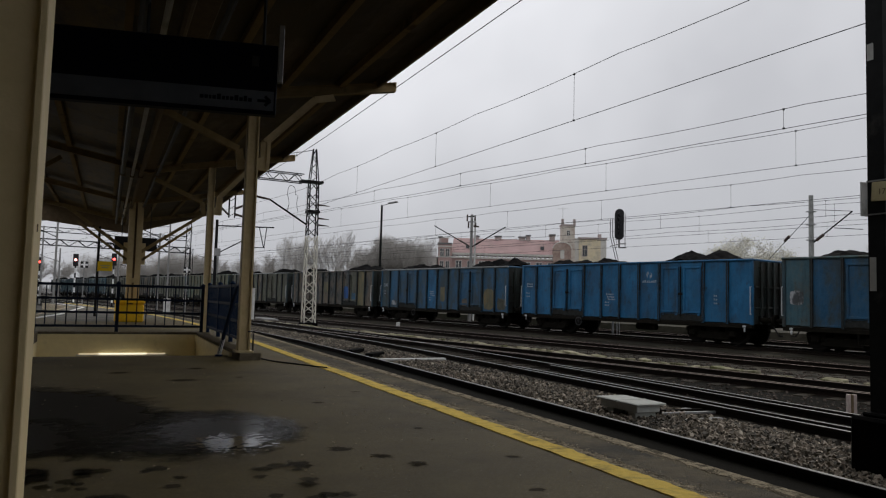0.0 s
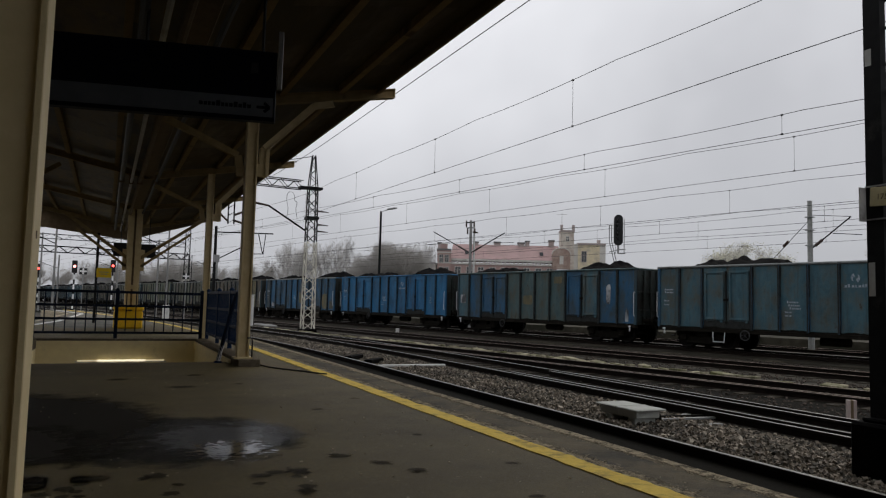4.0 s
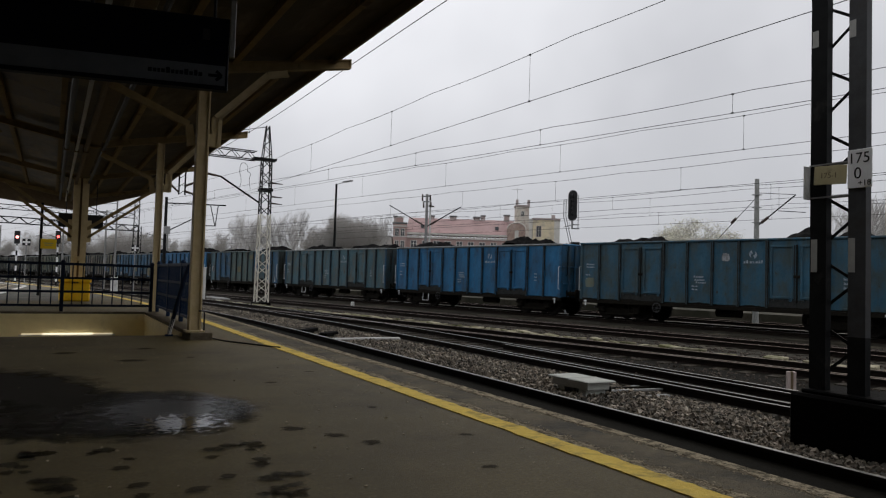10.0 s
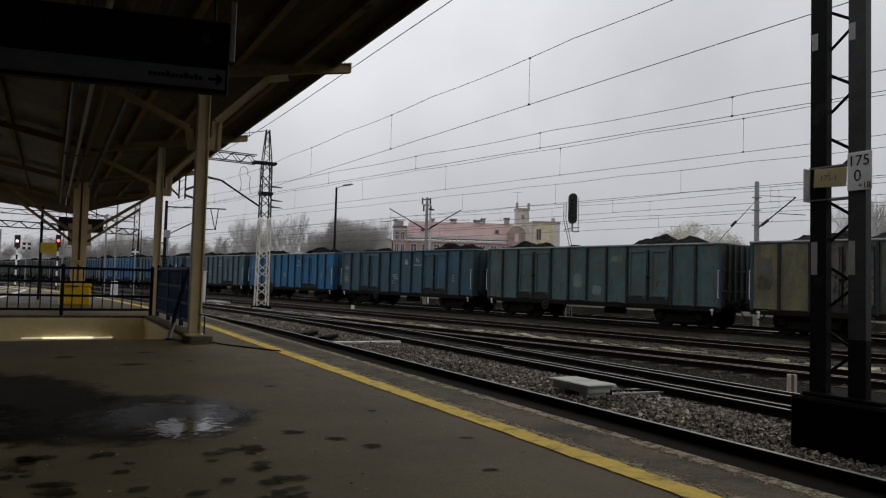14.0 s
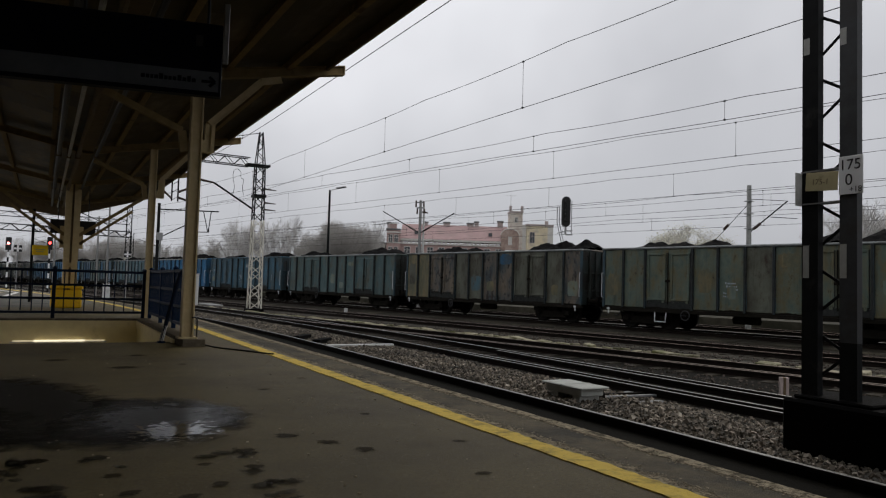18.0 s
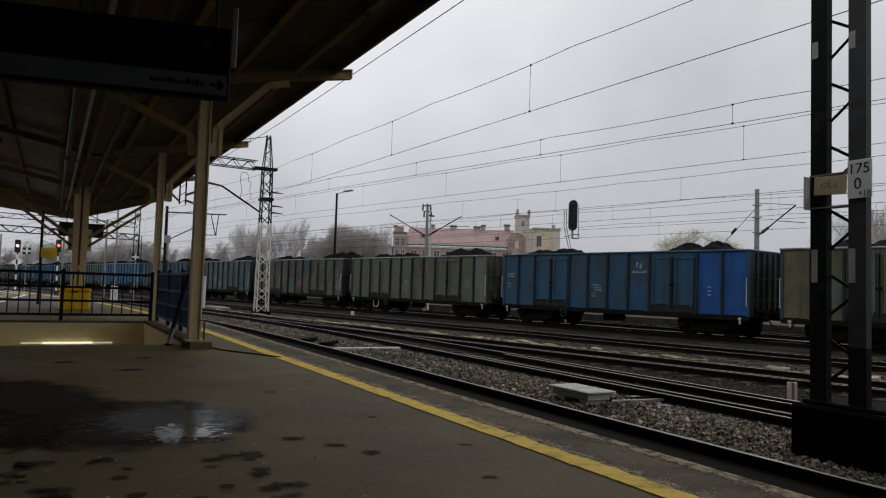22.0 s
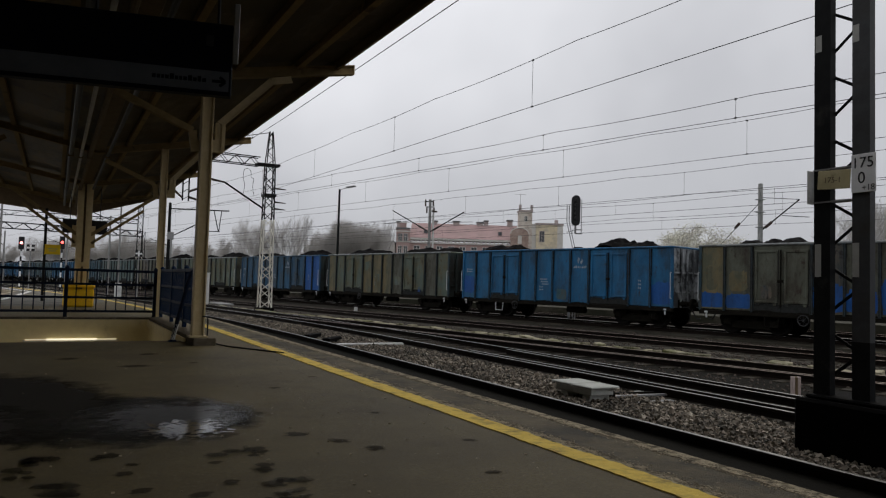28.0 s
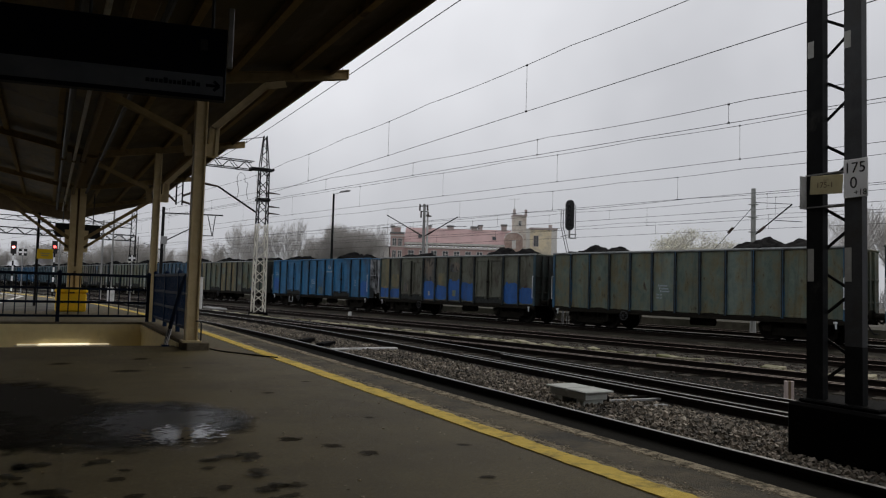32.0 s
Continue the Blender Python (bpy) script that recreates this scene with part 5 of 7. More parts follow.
def wagon(k):
    base, over = WAGONS[k]
    lab = LABELS[base] + " open coal wagon with " + ("patched panels and heaped coal" if over else "ribbed steel sides and heaped coal")
    w = thing("coal_wagon", None, lab, "freight wagon", "wagons of the coal train")
    r = random.Random(k + 100)
    for i in range(12):
        y = WL / 2 - BAY * (i + 0.5)
        paint = over.get(i, base)
        door = i in (2, 3, 8, 9) and k != 9
        share("door" if door else "panel", ME["door" if door else "panel"][paint], w, Matrix.Translation((0, y, 0)))
        if i in (2, 8) and k != 9:
            share("door_latch", ME["latch"], w, Matrix.Translation((0, y - BAY / 2, 0)))
    for i in range(13):
        y = WL / 2 - BAY * i
        if i in (3, 9) and k != 9:
            continue
        c = i in (0, 12)
        y2 = y - 0.06 if i == 0 else (y + 0.06 if i == 12 else y)
        # posts get a darker paint than the panels to imitate their shading
        pk = {"green": "dark", "olive": "dark", "rust": "dark", "pale": "green", "steel": "mid", "tan": "olive", "teal": "dark"}.get(base, base) if k != 9 else "mid"
        share("corner_post" if c else "post", ME["corner" if c else "post"][pk if pk not in ("tan", "white") else base], w, Matrix.Translation((0, y2, 0)))
    share("rim", ME["rim_pale"] if k in (-8, -6, -4, -1, 0, 2, 3, 4, 6, 8, 9) else ME["rim"][base], w)
    share("rim", ME["rim"][base], w, Matrix.Rotation(math.pi, 4, "Z"))
    share("far_wall", ME["far_wall"][base], w)
    for s in (1, -1):
        e = share("end_wall", ME["end"][ENDS.get(k, "soot_shade") if s < 0 else "soot_shade"], w, Matrix.Translation((0, s * (WL / 2 - 0.02), 0)) @ Matrix.Rotation(0 if s > 0 else math.pi, 4, "Z"))
        ep = ENDS.get(k, "soot_shade") if s < 0 else "soot_shade"
        for x in (-0.9, -0.45, 0, 0.45, 0.9):
            share("rib", ME["rib", ep], e, Matrix.Translation((x, 0, 0)))
        for z in (1.5, 2.3):
            share("belt", ME["belt", ep], e, Matrix.Translation((0, 0, z)))
        share("end_rim", ME["end_rim"][base], w, Matrix.Translation((0, s * (WL / 2 - 0.03), 0)))
        share("sill", ME["sill"], w, Matrix.Rotation(0 if s > 0 else math.pi, 4, "Z"))
        for x in (-0.875, 0.875):
            share("buffer", ME["buffer"], w, Matrix.Translation((x, s * (WL / 2 + 0.0), 1.03)) @ Matrix.Rotation(0 if s > 0 else math.pi, 4, "Z"))
        share("coupling", ME["hook"], w, Matrix.Translation((0, s * WL / 2, 1.03)) @ Matrix.Rotation(0 if s > 0 else math.pi, 4, "Z"))
        share("brake_hose", ME["hose"], w, Matrix.Translation((0, s * WL / 2, 0.95)) @ Matrix.Rotation(0 if s > 0 else math.pi, 4, "Z"))
        # bogie with its wheels
        bg_ = share("bogie", ME["bogie"], w, Matrix.Translation((0, s * 4.5, 0)))
        for dy in (-0.9, 0.9):
            for sx in (-1, 1):
                share("wheel", ME["wheel"], bg_, Matrix.Translation((sx * 0.75, dy, 0.47)) @ Matrix.Rotation(0 if sx < 0 else math.pi, 4, "Z"))
                share("axle_box", ME["axlebox"], bg_, Matrix.Translation((0, dy, 0)) @ Matrix.Rotation(0 if sx < 0 else math.pi, 4, "Z"))
                for ds in (-0.23, 0.23):
                    share("spring", ME["spring"], bg_, Matrix.Translation((sx * 1.03, dy + ds, 0.33)))
            share("axle", ME["axle"], bg_, Matrix.Translation((0, dy, 0.47)))
        share("lamp_bracket", ME["lamp_iron"], w, Matrix.Translation((0, s * (WL / 2 - 0.35), 0)))
    share("grab_rail", ME["grab"], w, Matrix.Translation((0, WL / 2 - 0.04, 1.25)))
    share("grab_rail", ME["grab"], w, Matrix.Translation((0, -WL / 2 + 0.06, 1.25)))
    share("grab_rail", ME["grab_end"], w, Matrix.Translation((-1.15, -WL / 2 - 0.05, 1.9)) @ Matrix.Rotation(math.pi, 4, "Z"))
    share("floor", ME["floor"], w)
    share("soot_stain", ME["grime"], w, None, "sooty grime along the lower edge")
    share("centre_beam", ME["beam"], w)
    share("brake_gear", ME["gear"], w, Matrix.Translation((0, r.uniform(-0.8, 0.8), 0)))
    share("step_iron", ME["step" if k in (0, 4, 7, -1) else "step_dark"], w, Matrix.Translation((0, WL / 2 - 2.9, 0)))
    share("handwheel", ME["handwheel"], w, Matrix.Translation((0, WL / 2 - 4.05, 0.64)))
    share("coal_load", COALS[(k * 3) % 7], w)
    # stencilled lettering, not legible, as plain bars
    X = -1.407
    for z, dy, me in ((2.42, 0, "strip"), (2.30, 0, "strip"), (1.95, 0.12, "strip_s"), (1.78, 0.1, "strip_s")):
        if base in ("blue", "steel", "mid", "azure"):
            share("lettering", ME[me], w, Matrix.Translation((X, WL / 2 - 0.55 + dy, z)))
    for z, dy, me in ((1.95, 0.05, "strip"), (1.83, 0.0, "strip"), (1.72, -0.05, "strip"), (1.58, 0.2, "strip_s"), (1.45, 0.2, "strip_s")):
        if base in ("blue", "mid", "green", "steel", "azure"):
            share("lettering", ME[me], w, Matrix.Translation((X, WL / 2 - BAY * 5.5 + dy, z)))
    if base in ("blue", "steel", "mid", "azure") and k not in (-4, 11):
        share("round_mark", ME["logo"], w, Matrix.Translation((X, WL / 2 - BAY * 7.5, 2.80)))
        share("lettering", ME["word"], w, Matrix.Translation((X, WL / 2 - BAY * 7.5, 2.53)))
        for z in (1.95, 1.80, 1.65):
            share("lettering", ME["strip_s"], w, Matrix.Translation((X, -WL / 2 + BAY * 1.5, z)) @ Matrix.Diagonal((1, 0.6, 1.4, 1)))
    for n, (bay, z, pw, ph, paint) in enumerate(PATCHES.get(k, ())):
        part("paint_patch", blotch(k * 7 + n, pw, ph), PAINT[paint], w, LABELS.get(paint, "white" if paint == "white" else "vivid blue") + " patch of paint").matrix_basis = Matrix.Translation((-1.4085 - 0.0012 * n, WL / 2 - BAY * (bay + 0.5), z))
    return w


TRAIN = {k: wagon(k) for k in WAGONS}


# ---- beside the tracks ----
def lattice_mast(name, label, x, y, z0, zt, w0, w1, split=None, mats=(M_MAST_DARK, M_WHITE_LATTICE), step=0.46, leg=0.058):
    t = thing(name, Matrix.Translation((x, y, 0)), label, "catenary mast", "masts of the overhead line")

    def half(z):
        return w0 + (w1 - w0) * (z - z0) / (zt - z0)
    zones = [(z0, split, mats[1]), (split, zt, mats[0])] if split else [(z0, zt, mats[0])]
    for a, b, m in zones:
        for sx in (-1, 1):
            for sy in (-1, 1):
                part("leg", barm((sx * half(a), sy * half(a), a), (sx * half(b), sy * half(b), b), leg, leg), m, t)
        n = max(1, round((b - a) / step))
        for side_ in range(4):
            for i in range(n):
                za, zb = a + (b - a) * i / n, a + (b - a) * (i + 1) / n
                s = 1 if i % 2 else -1
                pa, pb = (s * half(za), -half(za)), (-s * half(zb), -half(zb))
                rot = Matrix.Rotation(side_ * math.pi / 2, 3, "Z")
                part("lacing", barm(rot @ Vector((pa[0], pa[1], za)), rot @ Vector((pb[0], pb[1], zb)), leg * 0.7, leg * 0.7), m, t)
    part("footing", boxm(-w0 - 0.12, w0 + 0.12, -w0 - 0.12, w0 + 0.12, BED - 0.3, z0 + 0.02, 0.02), M_TAR, t)
    return t


# the two-channel mast close by
nm = thing("catenary_mast", None, "dark steel mast of two laced channels on a tarred concrete block", "catenary mast", "masts of the overhead line")
part("footing", boxm(7.0, 7.8, 3.85, 5.08, -0.75, 0.0, 0.03), M_TAR, nm, "black tarred concrete block")
part("footing_top", boxm(7.08, 7.72, 4.15, 5.0, 0.001, 0.04, 0.015), M_TAR, nm)


def channel(y0, y1, z0, z1, m):
    b = bmesh.new()
    prof = [(7.2, y0), (7.2, y1), (7.29, y1), (7.29, y1 - 0.013), (7.213, y1 - 0.013), (7.213, y0 + 0.013), (7.29, y0 + 0.013), (7.29, y0)]
    lo, hi = [b.verts.new((*q, z0)) for q in prof], [b.verts.new((*q, z1)) for q in prof]
    for i in range(8):
        b.faces.new((lo[i], lo[(i + 1) % 8], hi[(i + 1) % 8], hi[i]))
    b.faces.new(lo[::-1])
    b.faces.new(hi)
    part("channel", b, m, nm)


channel(4.80, 4.985, 0.03, 9.6, M_MAST_DARK)
channel(4.375, 4.560, 0.03, 0.62, M_MAST_DARK)
channel(4.375, 4.560, 0.62, 9.6, M_MAST_GREY)
z = 0.19
while z < 9.2:
    part("lacing", barm((7.294, 4.90, z), (7.294, 4.555, z + 0.27), 0.008, 0.032), M_MAST_DARK, nm)
    part("lacing", barm((7.294, 4.90, z - 0.16), (7.294, 4.555, z - 0.37), 0.008, 0.032), M_MAST_DARK, nm)
    z += 0.69
for y in (4.935, 4.52):
    part("pale_band", boxm(7.196, 7.1998, y - 0.035, y + 0.035, 1.28, 1.63), M_BAND, nm, "pale painted band")
    part("pale_band", boxm(7.196, 7.1998, y - 0.035, y + 0.035, 3.72, 3.9), M_BAND, nm, "pale painted band")
km = thing("kilometre_sign", None, "white enamel kilometre sign with black figures on a mast", "sign")
part("plate", boxm(7.175, 7.187, 4.30, 4.555, 2.14, 2.535, 0.004), M_WHITE, km)
FACE = Matrix.Rotation(radians(-90), 4, "Z") @ Matrix.Rotation(radians(90), 4, "X")
for words, size, y, z in (("175", 0.155, 4.432, 2.44), ("0", 0.165, 4.445, 2.285), ("+18", 0.085, 4.375, 2.185)):
    text_mesh("number", words, size, M_INK, km, Matrix.Translation((7.172, y, z)) @ FACE, "black figures")
part("strap", boxm(7.186, 7.199, 4.33, 4.53, 2.30, 2.33), M_GALV, km)
mp_ = thing("mast_number_plate", None, "old yellowish mast number plate, slightly bent", "sign")
part("plate", boxm(7.178, 7.188, 4.565, 4.93, 2.205, 2.405, 0.004, Matrix.Translation((7.183, 4.75, 2.3)) @ Matrix.Rotation(radians(3), 4, "X") @ Matrix.Translation((-7.183, -4.75, -2.3))), M_PLATE_YELLOW, mp_)
text_mesh("number", "175-1", 0.085, M_INK_BROWN, mp_, Matrix.Translation((7.1755, 4.76, 2.30)) @ Matrix.Rotation(radians(3), 4, "X") @ FACE, "faded brown figures")
part("strap", boxm(7.189, 7.3, 4.56, 4.99, 2.42, 2.435), M_GALV, mp_)
part("strap", boxm(7.189, 7.3, 4.56, 4.99, 2.07, 2.085), M_GALV, mp_)
sp = thing("mast_side_plate", None, "white sign plate seen from its edge on the mast", "sign")
part("plate", boxm(7.10, 7.34, 4.985, 5.0, 2.06, 2.42, 0.004), M_OFFWHITE, sp)

# point machine and its rods
pm = thing("point_machine", None, "pale grey point machine box between the tracks", "point machine")
part("lid", boxm(6.86, 7.40, 8.20, 9.15, RAIL + 0.085, RAIL + 0.115, 0.012), M_MACHINE, pm)
part("lid_seam", boxm(6.85, 7.41, 8.64, 8.67, RAIL + 0.08, RAIL + 0.121, 0.004), M_MACHINE, pm)
part("case", boxm(6.91, 7.33, 8.26, 9.09, RAIL - 0.02, RAIL + 0.084, 0.01), M_MACHINE, pm)
for y in (8.32, 8.82):
    part("foot", boxm(6.93, 7.31, y, y + 0.17, BED - 0.02, RAIL - 0.021, 0.01), M_MACHINE, pm)
    part("foot_flange", boxm(6.80, 7.42, y - 0.03, y + 0.2, BED - 0.01, BED + 0.03, 0.006), M_MACHINE, pm)
part("bearer", boxm(6.6, 8.9, 8.2, 8.34, BED - 0.05, BED + 0.02, 0.01), M_TAR, pm, "black timber bearer")
part("bearer", boxm(6.6, 8.9, 9.12, 9.26, BED - 0.05, BED + 0.02, 0.01), M_TAR, pm, "black timber bearer")
part("motor_housing", boxm(7.332, 7.50, 8.38, 8.85, RAIL - 0.12, RAIL + 0.02, 0.03), M_UNDER, pm)
part("rod", barm((7.27, 8.5, RAIL - 0.08), (8.9, 8.45, RAIL - 0.1), 0.05, 0.03), M_GALV, pm)
part("rod", barm((7.27, 8.75, RAIL - 0.08), (8.9, 8.7, RAIL - 0.1), 0.05, 0.03), M_UNDER, pm)
part("cover", boxm(7.4, 8.3, 8.0, 8.1, BED + 0.0, BED + 0.06, 0.01), M_CONCRETE, pm)
pm2 = thing("point_rod_cover", None, "pale steel cover plate over point rods", "rod cover")
part("plate", boxm(6.45, 8.3, 17.6, 17.75, RAIL - 0.10, RAIL - 0.05, 0.008), M_OFFWHITE, pm2)
part("web", boxm(6.5, 8.2, 17.62, 17.64, BED - 0.02, RAIL - 0.101), M_GALV, pm2)
for x, y in ((6.6, 20.2), (6.75, 18.9)):
    tb = thing("timber_block", Matrix.Translation((x, y, BED)) @ Matrix.Rotation(0.9, 4, "Z"), "dark timber block lying on the ballast", "timber block", "timber blocks")
    part("block", boxm(-0.5, 0.5, -0.11, 0.11, -0.01, 0.17, 0.015), M_TAR, tb)
M_PINKISH = surf("faded_pinkish_white", (0.42, 0.34, 0.31), (0.52, 0.43, 0.40), 8, (0.6, 0.8), 0, 0.1, 60)
stub = thing("marker_post", Matrix.Translation((10.95, 7.9, 0)) @ Matrix.Scale(0.72, 4, (1, 0, 0)) @ Matrix.Scale(0.72, 4, (0, 1, 0)), "short white and red fouling marker post", "marker post")
for i, (a, b, m) in enumerate(((-0.095, -0.031, M_PINKISH), (-0.03, 0.03, M_BROWN_STEEL), (0.031, 0.095, M_PINKISH))):
    part("stripe", boxm(a, b, -0.06, 0.06, BED - 0.05, BED + 0.33, 0.006, Matrix.Rotation(-0.6, 4, "Z")), m, stub)
mk = thing("marker_stone", Matrix.Translation(goods(35.8, 23.3)), "small white marker stone in the yard", "marker post")
part("stone", boxm(-0.09, 0.09, -0.08, 0.08, BED - 0.05, BED + 0.24, 0.02), M_OFFWHITE, mk)
# worn cable trough slabs between siding and yard track
tg = thing("cable_trough", None, "broken mossy concrete slabs of a cable trough", "cable trough", "", "structure")
rs = random.Random(11)
M_MOSS = surf("mossy_slab", (0.20, 0.18, 0.115), (0.36, 0.325, 0.23), 8, (0.8, 0.95), 0, 0.5, 60, (0.08, 0.082, 0.03), 2.2, 0.52, 0.1, rand=0.35)
for i in range(120):
    if rs.random() < 0.16:
        continue
    u = 1.5 + 0.40 * i + rs.uniform(-0.06, 0.06)
    p = goods(u, 16.75 + rs.uniform(-0.12, 0.12), BED + 0.03 + rs.uniform(0, 0.07))
    l_, w_ = rs.uniform(0.10, 0.24), rs.uniform(0.10, 0.24)
    ob = part("slab", boxm(-w_, w_, -l_, l_, -0.06, 0.05, 0.015), M_MOSS, tg)
    ob.matrix_basis = Matrix.Translation(p) @ Matrix.Rotation(TURN + rs.uniform(-0.25, 0.25), 4, "Z") @ Matrix.Rotation(rs.uniform(-0.14, 0.14), 4, "X") @ Matrix.Rotation(rs.uniform(-0.10, 0.10), 4, "Y")
sl = thing("concrete_slab", Matrix.Translation((9.6, 48.3, 0)), "flat pale concrete slab beside the mast", "concrete slab")
part("slab", boxm(-0.4, 0.4, -1.9, 1.9, BED - 0.03, -0.50, 0.03), M_CONCRETE, sl)
for x, y, a in ((8.44, 8.95, 0.3), (9.02, 7.34, -0.2), (8.75, 8.2, 0.9)):
    pl = thing("slide_plate", Matrix.Translation((x, y, BED)) @ Matrix.Rotation(a, 4, "Z"), "bare steel slide plate of the turnout", "steel plate", "plates of the turnout")
    part("plate", boxm(-0.13, 0.13, -0.06, 0.06, 0.0, 0.05, 0.008), M_MACHINE, pl)

# direction sign under the canopy
sg = thing("direction_sign", Matrix.Translation((1.5, 7.52, 0)) @ Matrix.Rotation(radians(-12), 4, "Z") @ Matrix.Translation((-1.5, -7.52, 0)), "dark hanging direction sign with a pale band and arrow", "sign")
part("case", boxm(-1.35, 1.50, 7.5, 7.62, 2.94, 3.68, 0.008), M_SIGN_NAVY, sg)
part("band", boxm(-1.30, 1.475, 7.494, 7.4995, 2.982, 3.185), M_SIGN_WHITE, sg, "white band darkened to a shaded grey")
rs = random.Random(6)
a = 0.74
while a < 1.25:
    w_ = rs.uniform(0.026, 0.040)
    part("lettering", boxm(a, a + w_, 7.491, 7.4938, 3.06, 3.098 + rs.choice((0, 0, 0.018))), M_SIGN_NAVY, sg)
    a += w_ + 0.009 + (0.03 if 0.79 < a < 0.82 else 0)
ar = bmesh.new()
box(ar, 1.31, 1.43, 7.491, 7.4938, 3.065, 3.095)
for s in (-1, 1):
    bar(ar, (1.44, 7.4924, 3.08), (1.385, 7.4924, 3.08 + s * 0.048), 0.0028, 0.03)
part("arrow", ar, M_SIGN_NAVY, sg, "dark arrow")
part("pictogram", boxm(1.24, 1.31, 7.494, 7.4996, 3.44, 3.55), M_BLACK, sg)
part("end_cap", boxm(1.505, 1.56, 7.47, 7.52, 3.28, 3.90, 0.006), M_GALV, sg, "grey metal end cap")
for x in (-1.1, 0.2, 1.35):
    part("hanger", rodm((x, 7.56, 3.68), (x, 7.56, roof_z(x) + 0.1), 0.018, 6), M_BLACK, sg)
bs = thing("display_board", None, "black hanging board behind the column", "sign")
part("case", boxm(0.15, 1.65, 30.0, 30.12, 2.6, 3.1, 0.01), M_BLACK, bs)
for x in (0.4, 1.4):
    part("hanger", rodm((x, 30.06, 3.1), (x, 30.06, 4.3), 0.015, 6), M_BLACK, bs)

gc = thing("ground_cable", None, "thin black cable lying on the asphalt by the column", "cable")
part("cable", pipem(smooth_path([(2.34, 12.55, 0.012), (2.44, 11.8, 0.012), (2.71, 11.19, 0.012), (3.02, 10.53, 0.012)]), 0.012, 6), M_BLACK, gc)

# things on the far part of the platform
yb = thing("grit_bin", Matrix.Translation((0.72, 27.15, 0)), "yellow plastic grit bin by the column", "grit bin")
part("body", boxm(-0.46, 0.46, -0.28, 0.28, 0.0, 0.6, 0.04), M_YELLOW_BIN, yb)
part("lid", boxm(-0.49, 0.49, -0.31, 0.31, 0.601, 0.76, 0.05), M_YELLOW_BIN, yb)
part("handle", boxm(-0.1, 0.1, -0.33, -0.311, 0.6, 0.64, 0.005), M_BLACK, yb)
ys_ = thing("yellow_notice", None, "yellow notice board on a dark post", "sign")
part("board", boxm(-0.40, 0.14, 31.98, 32.0, 1.82, 2.2, 0.006), M_YELLOW_SIGN, ys_)
part("lettering", boxm(-0.3, 0.04, 31.976, 31.979, 2.02, 2.05), M_PLATE_YELLOW, ys_)
part("lettering", boxm(-0.26, 0.0, 31.976, 31.979, 1.94, 1.97), M_PLATE_YELLOW, ys_)
part("post", rodm((-0.40, 32.05, 0), (-0.40, 32.05, 3.6), 0.05, 8), M_MAST_DARK, ys_)
wc = thing("relay_cabinet", Matrix.Translation((8.75, 48.5, 0)), "white relay cabinet between the tracks", "cabinet")
part("body", boxm(-0.3, 0.04, -0.3, 0.3, BED - 0.05, 1.35, 0.02), M_OFFWHITE, wc)
part("roof", boxm(-0.34, 0.08, -0.34, 0.34, 1.351, 1.42, 0.02), M_OFFWHITE, wc)
sw = thing("white_marker", Matrix.Translation((3.9, 55.0, 0)), "small white trackside post", "marker post")
part("post", boxm(-0.22, 0.22, -0.2, 0.2, BED - 0.05, 0.55, 0.03), M_OFFWHITE, sw)
for x, y, h in ((-2.78, 75, 4.3), (0.45, 75, 4.5), (-7.2, 95, 4.6)):
    s_ = thing("colour_light_signal", Matrix.Translation((x, y, 0)), "trackside colour light signal showing red", "signal", "signals at the platform end")
    for i in range(8):
        part("post_band", rodm((0, 0, BED + 0.45 * i), (0, 0, BED + 0.45 * i + 0.449), 0.075, 8), M_WHITE if i % 2 else M_MAST_DARK, s_)
    part("head", boxm(-0.23, 0.23, -0.15, 0.15, h - 1.15, h, 0.05), M_BLACK, s_)
    part("back_post", rodm((0, 0.1, BED + 3.5), (0, 0.1, h), 0.06, 8), M_MAST_DARK, s_)
    part("lens", rodm((0, -0.20, h - 0.55), (0, -0.152, h - 0.55), 0.12, 12), M_WHITE_LAMP if x == -2.78 else M_RED_LAMP, s_, "lit signal lens")
    part("hood", pipem([(0.15 * math.cos(a), -0.21, h - 0.55 + 0.15 * math.sin(a)) for a in (radians(15 * i) for i in range(13))], 0.012, 5), M_BLACK, s_)
for x, y, z in ((-1.64, 60, 2.88), (5.6, 60, 2.79)):
    s_ = thing("cross_sign", Matrix.Translation((x, y, 0)), "black sign with a white cross on a thin post", "sign", "cross signs")
    part("board", boxm(-0.26, 0.26, -0.02, 0.02, z - 0.24, z + 0.24), M_BLACK, s_)
    part("cross_bar", boxm(-0.24, 0.24, -0.03, -0.021, z - 0.06, z + 0.06), M_WHITE, s_)
    part("cross_bar", boxm(-0.06, 0.06, -0.035, -0.0305, z - 0.22, z + 0.22), M_WHITE, s_)
    part("post", rodm((0, 0, BED - 0.2), (0, 0, z - 0.24), 0.04, 6), M_GALV, s_)

# ---- overhead line ----
lm = lattice_mast("catenary_mast", "laced steel portal mast, dark above and whitewashed below", 10.1, 39.3, -0.45, 7.3, 0.31, 0.235, 4.35)
for sx in (-1, 1):
    for sy in (-1, 1):
        part("peak_leg", barm((sx * 0.235, sy * 0.235, 7.3), (sx * 0.08, sy * 0.08, 9.2), 0.05, 0.05), M_MAST_DARK, lm)
